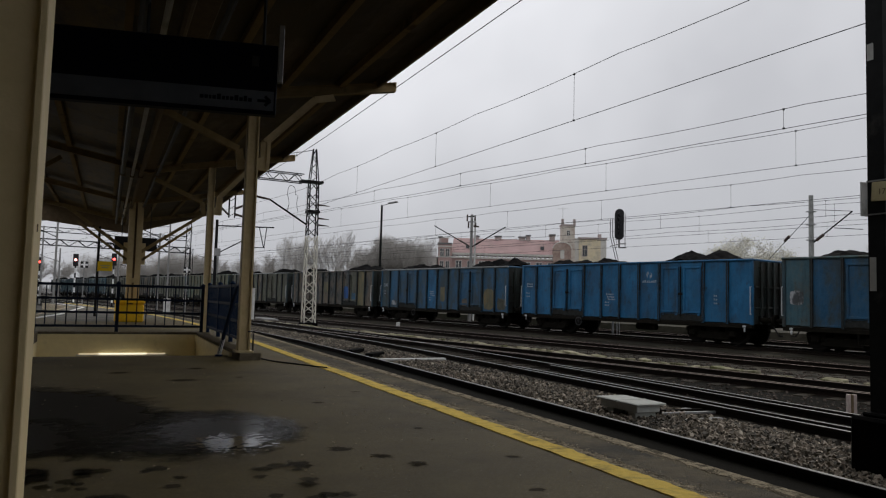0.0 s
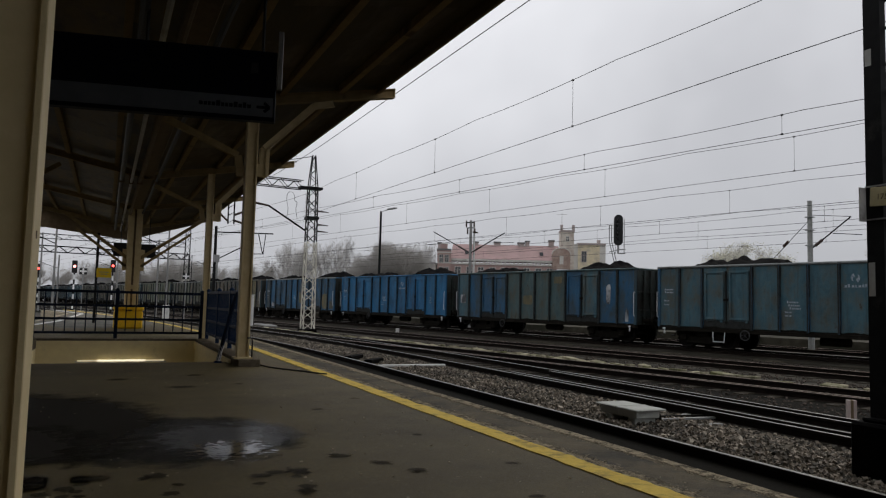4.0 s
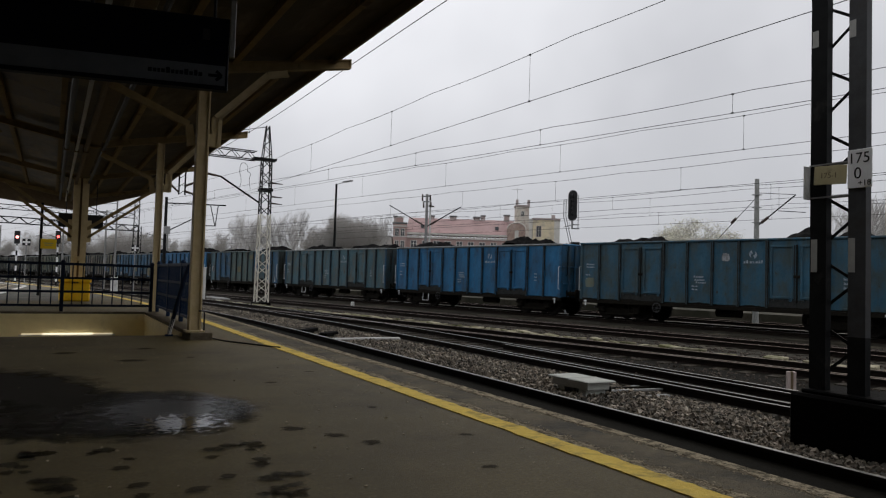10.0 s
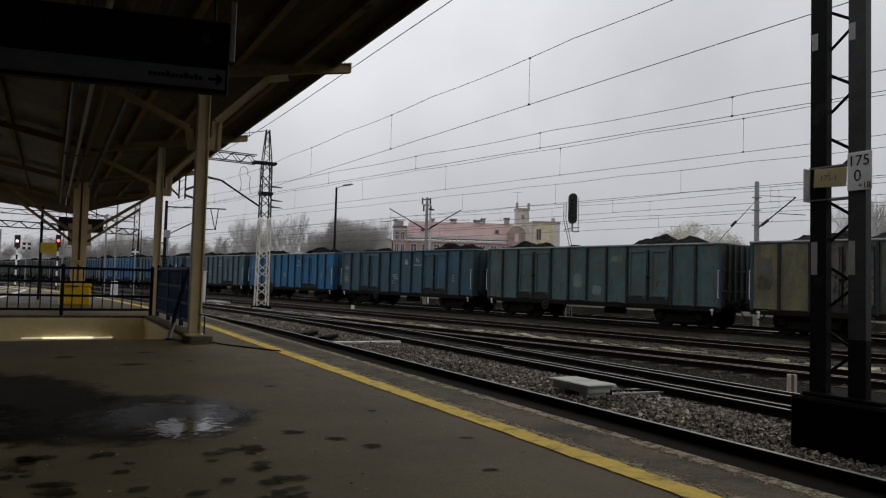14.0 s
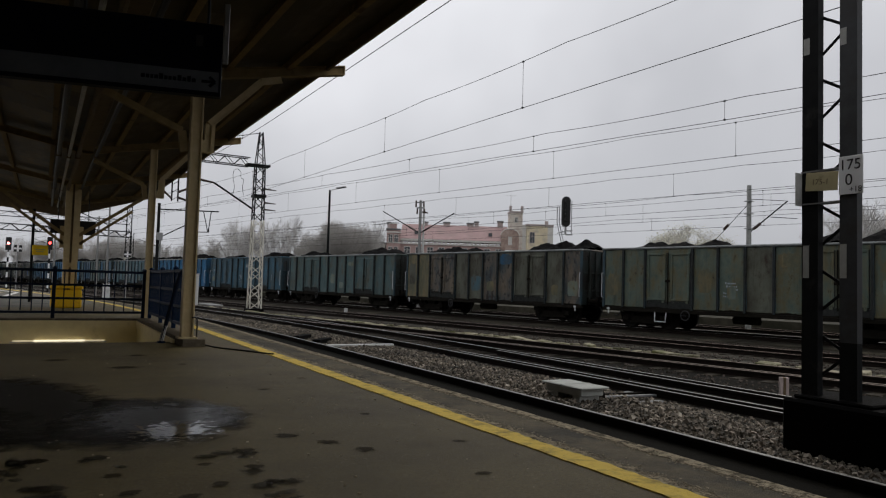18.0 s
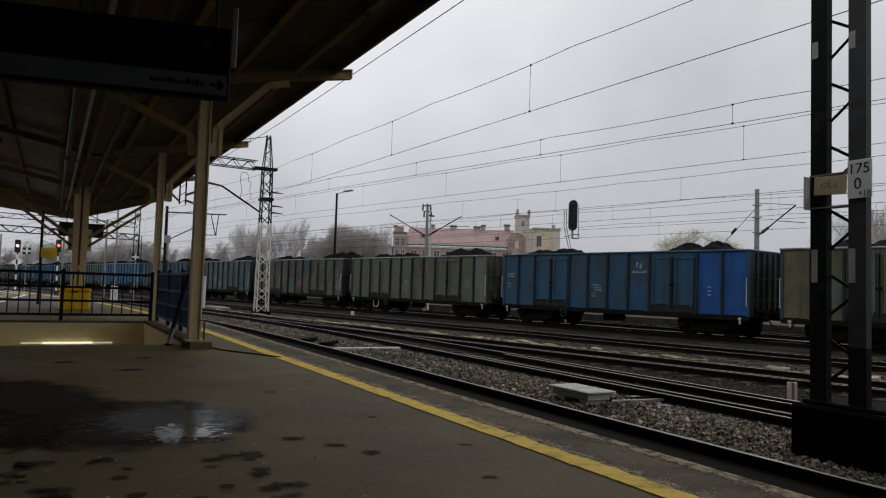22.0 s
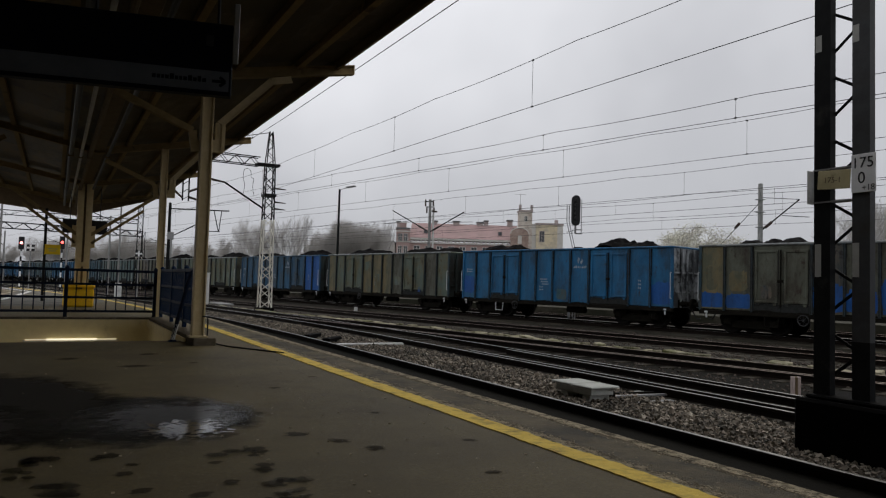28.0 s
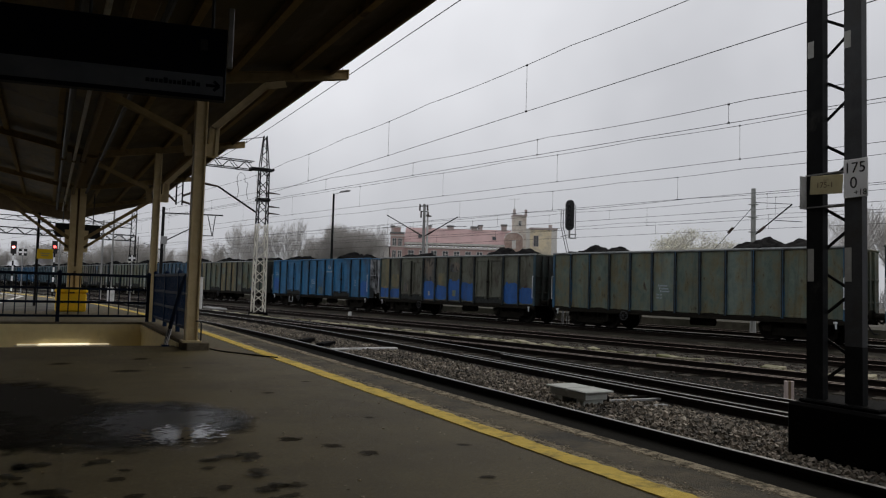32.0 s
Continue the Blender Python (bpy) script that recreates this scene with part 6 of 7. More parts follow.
for i in range(5):
    za, zb = 7.3 + 0.38 * i, 7.68 + 0.38 * i
    ha, hb = 0.26 - 0.036 * i, 0.26 - 0.036 * (i + 1)
    for sy in (-1, 1):
        s = 1 if i % 2 else -1
        part("peak_lacing", barm((s * ha, sy * ha, za), (-s * hb, sy * hb, zb), 0.03, 0.03), M_MAST_DARK, lm)
part("yoke", boxm(-0.75, 0.5, -0.3, 0.3, 7.28, 7.4), M_MAST_DARK, lm)
part("collar", boxm(-0.34, 0.34, -0.34, 0.34, 5.6, 5.75), M_MAST_DARK, lm)
part("cantilever", barm((-0.3, 0, 4.95), (-2.4, 0, 6.2), 0.07, 0.09), M_MAST_DARK, lm, "dark cantilever arm")
part("cantilever_head", barm((-2.4, 0, 6.2), (-2.95, 0, 6.25), 0.06, 0.08), M_MAST_DARK, lm)
for z in (6.1, 5.35, 4.98):
    part("insulator", rodm((0.3, 0, z), (0.95, 0, z - 0.03), 0.06, 8, 0.02), M_INSUL, lm)
part("stay", rodm((-0.05, 0, 9.15), (-9, 0, 6.9), 0.02, 5), M_WIRE, lm)


part("jumper", pipem(smooth_path([(-1.40, 0, 5.6), (-1.33, 0, 6.1), (-1.42, 0, 6.55), (-1.38, 0, 6.95), (-1.2, 0, 7.05), (-1.02, 0, 6.9), (-1.0, 0, 6.6), (-0.85, 0, 6.5), (-0.9, 0, 6.1), (-0.82, 0, 5.65)], 4), 0.013, 5), M_WIRE, lm, "looped jumper cable")


def girder(label, a, b, h, step=0.8, m=M_MAST_DARK, w=0.25, thick=0.05):
    a, b = Vector(a), Vector(b)
    g = thing("portal_girder", None, label, "portal girder", "girders of the overhead line")
    d = (b - a).normalized()
    s = Vector((d.y, -d.x, 0)).normalized() * w
    up = Vector((0, 0, h))
    for o in (-s, s):
        part("chord", barm(a + o, b + o, thick, thick), m, g)
        part("chord", barm(a + o + up, b + o + up, thick, thick), m, g)
        n = max(2, round((b - a).length / step))
        for i in range(n):
            p, q = a + (b - a) * i / n + o, a + (b - a) * (i + 1) / n + o
            part("lacing", barm(p + (up if i % 2 else up * 0), q + (up * 0 if i % 2 else up), thick * 0.6, thick * 0.6), m, g)
    return g


girder("dark laced girder of the overhead line portal", (9.5, 39.3, 7.25), (-9.0, 39.3, 7.55), 0.45, 0.42)
girder("distant laced portal girder over the tracks", (-22, 118, 7.4), (12, 126, 7.4), 0.9, 1.2, thick=0.13)
lattice_mast("catenary_mast", "distant laced portal mast beyond the platform", 12.3, 126, -0.5, 8.2, 0.3, 0.25, step=1.2, mats=(M_MAST_DARK, M_WHITE_LATTICE))
lattice_mast("catenary_mast", "distant laced portal mast beyond the platform", 8.6, 92, -0.5, 9.4, 0.35, 0.25, 3.5, step=0.9)
girder("distant laced portal girder over the tracks", (-14, 88, 7.2), (8.4, 92, 7.2), 0.5, 1.2)


hf = thing("insulator_frame", None, "dark hanging frame with insulator strings under the girder", "insulator frame")
for x in (5.62, 5.92):
    part("bar", barm((x, 39.3, 5.05), (x, 39.3, 7.35), 0.07, 0.07), M_MAST_DARK, hf)
for z in (5.1, 5.5, 5.9, 6.3):
    part("rung", barm((5.62, 39.3, z), (5.92, 39.3, z + 0.2), 0.03, 0.03), M_MAST_DARK, hf)
for a, b in (((5.0, 39.3, 5.75), (5.6, 39.3, 5.2)), ((5.95, 39.3, 5.25), (6.5, 39.3, 5.1)), ((5.95, 39.3, 5.55), (6.6, 39.3, 5.85)), ((5.95, 39.3, 6.35), (6.5, 39.3, 6.4)), ((7.0, 39.3, 6.3), (7.7, 39.3, 6.2))):
    part("insulator", rodm(a, b, 0.065, 8, 0.05), M_INSUL, hf)
rp = thing("catenary_mast", Matrix.Translation((7.7, 60, 0)), "slim dark mast with a long level bracket", "catenary mast", "masts of the overhead line")
part("post", rodm((0, 0, BED - 0.3), (0, 0, 6.9), 0.14, 8, 0.11), M_MAST_DARK, rp)
part("bracket", rodm((0, 0, 6.43), (4.55, 0, 6.56), 0.05, 8), M_MAST_DARK, rp)
part("drop_arm", rodm((3.35, 0, 6.5), (3.75, 0, 4.85), 0.035, 6), M_MAST_DARK, rp)
part("drop_arm", rodm((3.95, 0, 6.5), (3.78, 0, 4.85), 0.035, 6), M_MAST_DARK, rp)
part("steady_arm", rodm((2.6, 0, 4.8), (3.85, 0, 4.86), 0.035, 6), M_MAST_DARK, rp)
part("strut", barm((0.1, 0, 4.2), (2.1, 0, 5.35), 0.08, 0.08), M_MAST_DARK, rp)
part("box", boxm(-0.1, 0.35, -0.2, 0.2, 4.0, 4.6, 0.02), M_GALV, rp)
for x, y, h in ((4.1, 70, 6.3), (4.95, 70.5, 7.2), (-3.9, 66, 6.8), (-6.2, 84, 7.4)):
    wm = thing("catenary_mast", Matrix.Translation((x, y, 0)), "slim pale concrete mast beyond the platform", "catenary mast", "masts of the overhead line")
    part("post", rodm((0, 0, BED - 0.3), (0, 0, h), 0.10, 8, 0.07), M_CONCRETE, wm)
    part("arm", barm((0, 0, h - 1.6), (-2.6, 0, h - 0.5), 0.07, 0.07), M_MAST_DARK, wm)
    part("tie", rodm((0, 0, h - 0.2), (-2.6, 0, h - 0.5), 0.02, 5), M_WIRE, wm)


M_OLD_CONCRETE = surf("sooty_mast_concrete", (0.22, 0.225, 0.21), (0.34, 0.345, 0.33), 6, (0.8, 0.95), 0, 0.2, 50, spec=0.1)


def concrete_mast(label, p, top, arms):
    t = thing("catenary_mast", Matrix.Translation((p[0], p[1], 0)), label, "catenary mast", "masts of the overhead line")
    part("post", rodm((0, 0, BED - 0.3), (0, 0, top), 0.145, 8, 0.10), M_OLD_CONCRETE if arms[0][0] > 0.5 else M_CONCRETE, t)
    for a in arms:
        along_ = TN * a[0] + TD * a[4]
        z0, z1 = a[1], a[2]
        part("arm", barm((0, 0, z0), along_ + Vector((0, 0, z1)), 0.05, 0.06), M_MAST_DARK, t)
        part("insulator", rodm(along_ * 0.12 + Vector((0, 0, z0 + (z1 - z0) * 0.12)), along_ * 0.3 + Vector((0, 0, z0 + (z1 - z0) * 0.3)), 0.07, 8), M_INSUL, t)
        if a[3]:
            part("tie", rodm((0, 0, a[3]), along_ + Vector((0, 0, z1)), 0.015, 5), M_WIRE, t)
        part("steady_arm", barm(along_ * 0.55 + Vector((0, 0, z0 + (z1 - z0) * 0.5)), along_ * 1.25 + Vector((0, 0, z0 + (z1 - z0) * 0.45)), 0.03, 0.03), M_MAST_DARK, t)
    return t


c1 = concrete_mast("grey concrete mast with a slanting bracket behind the train", (29.0, 22.8), 6.25, ((0.9, 4.0, 5.5, 5.6, -1.4),))
part("anchor_wire", rodm((0, 0, 5.4), TD * 3.2 + Vector((0, 0, 2.2)), 0.015, 5), M_WIRE, c1)
part("anchor_insulator", rodm(TD * 1.0 + Vector((0, 0, 4.45)), TD * 1.25 + Vector((0, 0, 4.2)), 0.07, 8), M_INSUL, c1)
for z in (5.5, 4.9, 4.2):
    part("bracket", boxm(-0.155, 0.155, -0.155, 0.155, z - 0.02, z + 0.02), M_GALV, c1)
c2 = concrete_mast("pale concrete mast with two raised cantilevers", (24.0, 47.1), 7.3, ((-0.4, 4.9, 6.7, 0, 4.1), (0.4, 4.9, 6.2, 0, -3.3)))
RH = Matrix.Rotation(TURN - 0.9, 3, "Z")
for z, w_ in ((7.15, 0.34), (6.75, 0.24)):
    part("head_bar", barm(RH @ Vector((-w_, 0, z)), RH @ Vector((w_ * 0.8, 0, z)), 0.06, 0.07), M_MAST_DARK, c2)
for o, z0, z1 in ((-0.34, 6.8, 7.3), (-0.24, 6.3, 6.75), (0.24, 6.85, 7.25), (0.30, 6.35, 6.7)):
    part("insulator", rodm(RH @ Vector((o, 0, z0)), RH @ Vector((o, 0, z1)), 0.07, 8, 0.05), M_INSUL, c2)
part("insulator", rodm(RH @ Vector((0.15, 0, 6.45)), RH @ Vector((0.55, 0, 6.4)), 0.06, 8), M_INSUL, c2)
part("second_post", rodm((0.24, -0.1, BED - 0.3), (0.24, -0.1, 6.9), 0.08, 8, 0.07), M_OFFWHITE, c2)
for i in range(14):
    part("tie_plate", barm((0.0, 0, 0.2 + 0.48 * i), (0.24, -0.1, 0.35 + 0.48 * i), 0.03, 0.05), M_OFFWHITE, c2)
for u, d, top in ((95, 33, 6.8), (78, 18, 6.9), (120, 18, 7.0), (110, 24, 7.0), (140, 33, 7)):
    p = goods(u, d)
    concrete_mast("grey concrete mast far along the yard", (p.x, p.y), top, ((-2.6, 5.0, 5.9, 6.6, 0.3),))
lp_ = thing("yard_lamp", Matrix.Translation((22.1, 61.3, 0)), "tall dark yard lamp post with a flat lantern", "lamp post")
part("post", rodm((0, 0, BED - 0.3), (0, 0, 9.35), 0.13, 10, 0.09), M_MAST_DARK, lp_)
part("arm", barm((0, 0, 9.3), TD * -1.5 + Vector((0, 0, 9.4)), 0.05, 0.05), M_GALV, lp_)
part("lantern", boxm(-0.14, 0.14, -2.5, -1.2, 9.36, 9.48, 0.03, Matrix.Rotation(TURN, 4, "Z")), M_GALV, lp_)
for u, d, top in ((128, 44, 10.0), (150, 50, 10.0)):
    p = goods(u, d)
    l2 = thing("street_lamp", Matrix.Translation((p.x, p.y, 0)), "distant street lamp with a curved arm", "lamp post", "street lamps")
    part("post", pipem([(0, 0, -0.6), (0, 0, top - 0.6), (0, -0.4, top - 0.1), (0, -2.0, top + 0.1)], 0.09, 6), M_GALV, l2)
# the tall signal behind the train
sgp = thing("yard_signal", Matrix.Translation((25.12, 31.6, 0)), "tall black colour light signal with a ladder behind the train", "signal")
part("post", rodm((-0.12, 0.30, BED - 0.3), (-0.12, 0.30, 3.3), 0.06, 8), M_GALV, sgp)
hm_ = boxm(-0.24, 0.24, -0.13, 0.13, 4.75, 6.0, 0.05)
rod(hm_, (0, -0.125, 5.98), (0, 0.125, 5.98), 0.235, 16)
rod(hm_, (0, -0.125, 4.77), (0, 0.125, 4.77), 0.235, 16)
bmesh.ops.transform(hm_, matrix=Matrix.Rotation(TURN - 0.75, 4, "Z"), verts=hm_.verts)
hd_ = part("head", hm_, M_BLACK, sgp)
for i in range(5):
    q = Matrix.Rotation(TURN - 0.75, 4, "Z") @ Vector((0.0, -0.16, 4.95 + 0.24 * i))
    part("hood", rodm(q, q + Matrix.Rotation(TURN - 0.75, 3, "Z") @ Vector((0.02, -0.2, -0.01)), 0.1, 10), M_BLACK, hd_)
bk = bmesh.new()
RB = Matrix.Rotation(TURN - 0.75, 3, "Z")
for z in (4.1, 4.32):
    for a, b in (((0.02, -0.1), (0.36, -0.1)), ((0.02, 0.2), (0.36, 0.2)), ((0.36, -0.1), (0.36, 0.2))):
        bar(bk, RB @ Vector((*a, z)), RB @ Vector((*b, z)), 0.03, 0.03)
bar(bk, RB @ Vector((0.34, 0.2, 4.1)), RB @ Vector((0.34, 0.2, 6.0)), 0.03, 0.03)
bar(bk, RB @ Vector((0.0, 0.05, 4.1)), RB @ Vector((0.0, 0.05, 4.6)), 0.08, 0.08)
bar(bk, RB @ Vector((0.02, 0.2, 4.32)), Vector((-0.12, 0.62, 4.2)), 0.04, 0.04)
part("basket", bk, M_GALV, sgp, "pale steel working cage")
for o in (0, 0.16):
    part("ladder_rail", pipem([Vector((-0.12, 0.62, 5.7)) - TD * o, Vector((-0.12, 0.62, 4.8)) - TD * o, Vector((-0.05, 0.15, 3.3)) - TD * o, Vector((0, 0.1, -0.6)) - TD * o], 0.025, 6), M_GALV, sgp)
part("relay_box", boxm(-0.2, 0.2, -0.45, -0.1, 2.6, 3.35, 0.02), M_MAST_DARK, sgp)


def wire_pair(label, line, contact, carrier, sag, first, pitch, r=0.0075):
    w = thing("overhead_wire", None, label, "overhead wire", "overhead wires", "structure")
    part("contact_wire", pipem([Vector((p.x, p.y, contact)) for p in line], r, 5), M_WIRE, w)
    n = len(line)
    up = [carrier - sag * (1 - (2 * ((i * 2.0 / 24) % 1) - 1) ** 2) for i in range(n)]
    part("carrier_wire", pipem([Vector((p.x, p.y, z)) for p, z in zip(line, up)], r, 5), M_WIRE, w)
    gap = (line[1] - line[0]).length
    for i in sorted({round((first + pitch * j) / gap) for j in range(60)}):
        if not 0 <= i < n:
            continue
        part("dropper", rodm((line[i].x, line[i].y, contact), (line[i].x, line[i].y, up[i]), r * 0.6, 4), M_WIRE, w)
        part("clamp", boxm(line[i].x - 0.014, line[i].x + 0.014, line[i].y - 0.025, line[i].y + 0.025, contact - 0.015, contact + 0.025), M_WIRE, w)
        part("clamp", boxm(line[i].x - 0.014, line[i].x + 0.014, line[i].y - 0.025, line[i].y + 0.025, up[i] - 0.025, up[i] + 0.015), M_WIRE, w)
    return w


wire_pair("overhead wires above the platform track", [along(0.5 * i - 12, 4.95) for i in range(260)], 5.2, 6.3, 0.1, 4, 7.2)
wire_pair("overhead wires above the station track with droppers", [Vector((9.98 - 0.042 * y, y, 0)) for y in (0.5 * i - 12 for i in range(96))] + [along(36 + 2 * i, 8.7) + Vector((1.0 - 0.06 * i, 0, 0)) for i in range(40)], 5.2, 6.32, 0.05, 11.0, 7.15)
wire_pair("overhead wires above the siding", [goods(0.5 * i - 16, 15.82) for i in range(200)], 5.15, 5.62, 0.05, 18.4, 6.05)
wire_pair("overhead wires above the yard track", [goods(0.5 * i - 16, 20.2) for i in range(300)], 5.15, 6.2, 0.05, 13.2, 6.7)
wire_pair("overhead wires above the goods line", [goods(0.5 * i - 16, 27.4) for i in range(300)], 5.2, 6.2, 0.05, 12, 7.0, 0.009)
wire_pair("overhead wires above the outer sidings", [goods(i - 16, 38.5) for i in range(160)], 5.4, 6.6, 0.1, 10, 8.0, 0.010)
wire_pair("overhead wires above the outer sidings", [goods(i - 16, 44.0) for i in range(160)], 5.4, 6.3, 0.1, 13, 8.0, 0.011)
wire_pair("overhead wires above the far siding", [goods(i - 16, 33.4) for i in range(200)], 5.3, 6.1, 0.1, 14, 9.0, 0.010)

# ---- ballast stones ----
def stones(name, label, n, place, size, material, seed):
    rng = np.random.default_rng(seed)
    c = np.array([[-1, -1, -1], [1, -1, -1], [1, 1, -1], [-1, 1, -1], [-1, -1, 1], [1, -1, 1], [1, 1, 1], [-1, 1, 1]], float)
    f = np.array([[0, 3, 2, 1], [4, 5, 6, 7], [0, 1, 5, 4], [1, 2, 6, 5], [2, 3, 7, 6], [3, 0, 4, 7]])
    pts = place(rng, n)
    n = len(pts)
    s = rng.uniform(size[0], size[1], (n, 1, 1)) * rng.uniform(0.75, 1.1, (n, 1, 3)) * np.array([1, 1, 0.8])
    v = c[None] * (1 + rng.uniform(-0.42, 0.10, (n, 8, 3))) * s * 0.5
    q = rng.normal(size=(n, 4))
    q /= np.linalg.norm(q, axis=1, keepdims=True)
    a, b, cc, d = q.T
    R = np.stack([1 - 2 * (cc * cc + d * d), 2 * (b * cc - d * a), 2 * (b * d + cc * a), 2 * (b * cc + d * a), 1 - 2 * (b * b + d * d), 2 * (cc * d - b * a), 2 * (b * d - cc * a), 2 * (cc * d + b * a), 1 - 2 * (b * b + cc * cc)], 1).reshape(n, 3, 3)
    v = np.einsum("nij,nkj->nki", R, v) + pts[:, None, :]
    me = bpy.data.meshes.new(name)
    me.from_pydata(v.reshape(-1, 3).tolist(), [], (f[None] + 8 * np.arange(n)[:, None, None]).reshape(-1, 4).tolist())
    me.materials.append(material)
    return tagged(new(name, me), label, "ballast", "", "stuff")


M_STONES = bpy.data.materials.new("loose_ballast")
M_STONES.use_nodes = True
_n, _l = M_STONES.node_tree.nodes, M_STONES.node_tree.links
_g = _n.new("ShaderNodeNewGeometry")
_r = _n.new("ShaderNodeValToRGB")
_r.color_ramp.elements[0].color, _r.color_ramp.elements[1].color = (0.024, 0.021, 0.014, 1), (0.42, 0.37, 0.29, 1)
_e = _r.color_ramp.elements.new(0.5)
_e.color = (0.122, 0.102, 0.074, 1)
_e2 = _r.color_ramp.elements.new(0.86)
_e2.color = (0.22, 0.178, 0.134, 1)
_l.new(_g.outputs["Random Per Island"], _r.inputs["Fac"])
_p = _n.new("ShaderNodeTexNoise")
_p.inputs["Scale"].default_value, _p.inputs["Detail"].default_value = 0.9, 4
_l.new(_g.outputs["Position"], _p.inputs["Vector"])
_q = _n.new("ShaderNodeMapRange")
_q.inputs["From Min"].default_value, _q.inputs["From Max"].default_value, _q.inputs["To Min"].default_value = 0.36, 0.52, 0.45
_l.new(_p.outputs["Fac"], _q.inputs["Value"])
_m = _n.new("ShaderNodeMix")
_m.data_type = "RGBA"
_m.inputs[6].default_value = (0.016, 0.014, 0.010, 1)
_l.new(_q.outputs[0], _m.inputs["Factor"])
_l.new(_r.outputs["Color"], _m.inputs[7])
_l.new(_m.outputs[2], _n["Principled BSDF"].inputs["Base Color"])
_n["Principled BSDF"].inputs["Roughness"].default_value = 0.8


def between(rng, n):
    y = 2.2 + 36 * rng.random(n) ** 1.7
    x = 6.28 + 2.15 * rng.random(n)
    z = BED - 0.01 + 0.05 * np.sin((x - 6.2) / 2.3 * np.pi) + rng.uniform(-0.01, 0.035, n)
    return np.stack([x - 0.0035 * np.maximum(y - 17, 0) ** 2, y, z], 1)


def beyond(rng, n):
    u = -2 + 92 * rng.random(n) ** 1.5
    d = rng.choice([11.6, 13.0, 16.7, 18.4, 23.2], n) + rng.normal(0, 0.45, n)
    p = u[:, None] * np.array(TD) + d[:, None] * np.array(TN)
    p[:, 2] = BED + rng.uniform(-0.01, 0.03, n)
    return p


stones("ballast_stones", "loose grey and pinkish ballast stones between tracks", 40000, between, (0.024, 0.060), M_STONES, 3)
stones("ballast_stones", "coarse pale ballast stones lying on top", 1300, lambda rng, n: between(rng, n) + np.array([0, 0, 0.02]), (0.045, 0.078), M_STONES, 8)
stones("ballast_stones", "loose dirty ballast stones among the yard tracks", 16000, beyond, (0.03, 0.065), M_STONE, 5)


# ---- the town behind the yard ----
# brick, roof and stucco are lightened and greyed: haze put into their colours
M_BRICK = surf("hazed_brick_wall", (0.33, 0.225, 0.205), (0.42, 0.30, 0.275), 3, (0.75, 0.9), 0, 0.2, 20)
M_TILE = surf("hazed_roof_tin", (0.33, 0.215, 0.21), (0.42, 0.285, 0.275), 1.2, (0.55, 0.75), 0, 0.15, 8, (0.30, 0.215, 0.205), 0.35, 0.55, 0.12)
M_STUCCO = surf("hazed_yellow_stucco", (0.62, 0.53, 0.36), (0.72, 0.63, 0.45), 0.8, (0.8, 0.95), 0, 0.1, 12, (0.46, 0.41, 0.32), 0.5, 0.56, 0.1)
M_TRIM = surf("white_stucco_trim", (0.5, 0.48, 0.44), (0.62, 0.6, 0.56), 1.5, (0.8, 0.95), 0, 0.1, 12)
M_PANE = surf("dark_window_glass", (0.03, 0.035, 0.04), (0.06, 0.065, 0.07), 2, (0.08, 0.2), 0, 0, 10, spec=0.6)
M_FLAT = surf("flat_roof_grey", (0.12, 0.12, 0.12), (0.2, 0.2, 0.2), 1, (0.8, 0.9), 0, 0.1, 10)
# bark, twigs and scrub are painted paler to stand in for distance haze
M_BARK = surf("hazed_grey_bark", (0.32, 0.305, 0.29), (0.40, 0.385, 0.37), 3, (0.85, 0.95), 0, 0.2, 14)
M_TWIG = surf("hazed_bare_twigs", (0.33, 0.315, 0.29), (0.42, 0.40, 0.375), 2, (0.85, 0.95), 0, 0, 14)
M_TWIG_PALE = surf("hazed_pale_twigs", (0.40, 0.385, 0.365), (0.50, 0.485, 0.465), 2, (0.85, 0.95), 0, 0, 14)
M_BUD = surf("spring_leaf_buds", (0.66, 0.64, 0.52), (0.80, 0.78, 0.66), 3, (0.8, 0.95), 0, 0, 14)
M_SCRUB = surf("hazed_far_scrub", (0.25, 0.245, 0.24), (0.34, 0.335, 0.33), 0.8, (0.9, 1.0), 0, 0, 14)
EX = Vector((0.898, -0.44, 0))
EY = Vector((0.44, 0.898, 0))
HM = Matrix(((EX.x, EY.x, 0, 72.0), (EX.y, EY.y, 0, 151.0), (0, 0, 1, -0.6), (0, 0, 0, 1)))


def prism(x0, x1, y0, y1, z0, z1, hip=0.0):
    """A ridge roof along x, with hipped ends."""
    b = bmesh.new()
    ym = (y0 + y1) / 2
    lo = [b.verts.new(p) for p in ((x0, y0, z0), (x1, y0, z0), (x1, y1, z0), (x0, y1, z0))]
    hi = [b.verts.new(p) for p in ((x0 + hip, ym, z1), (x1 - hip, ym, z1))]
    for f in ((lo[0], lo[1], hi[1], hi[0]), (lo[2], lo[3], hi[0], hi[1]), (lo[1], lo[2], hi[1]), (lo[3], lo[0], hi[0]), (lo[3], lo[2], lo[1], lo[0])):
        b.faces.new(f)
    return b


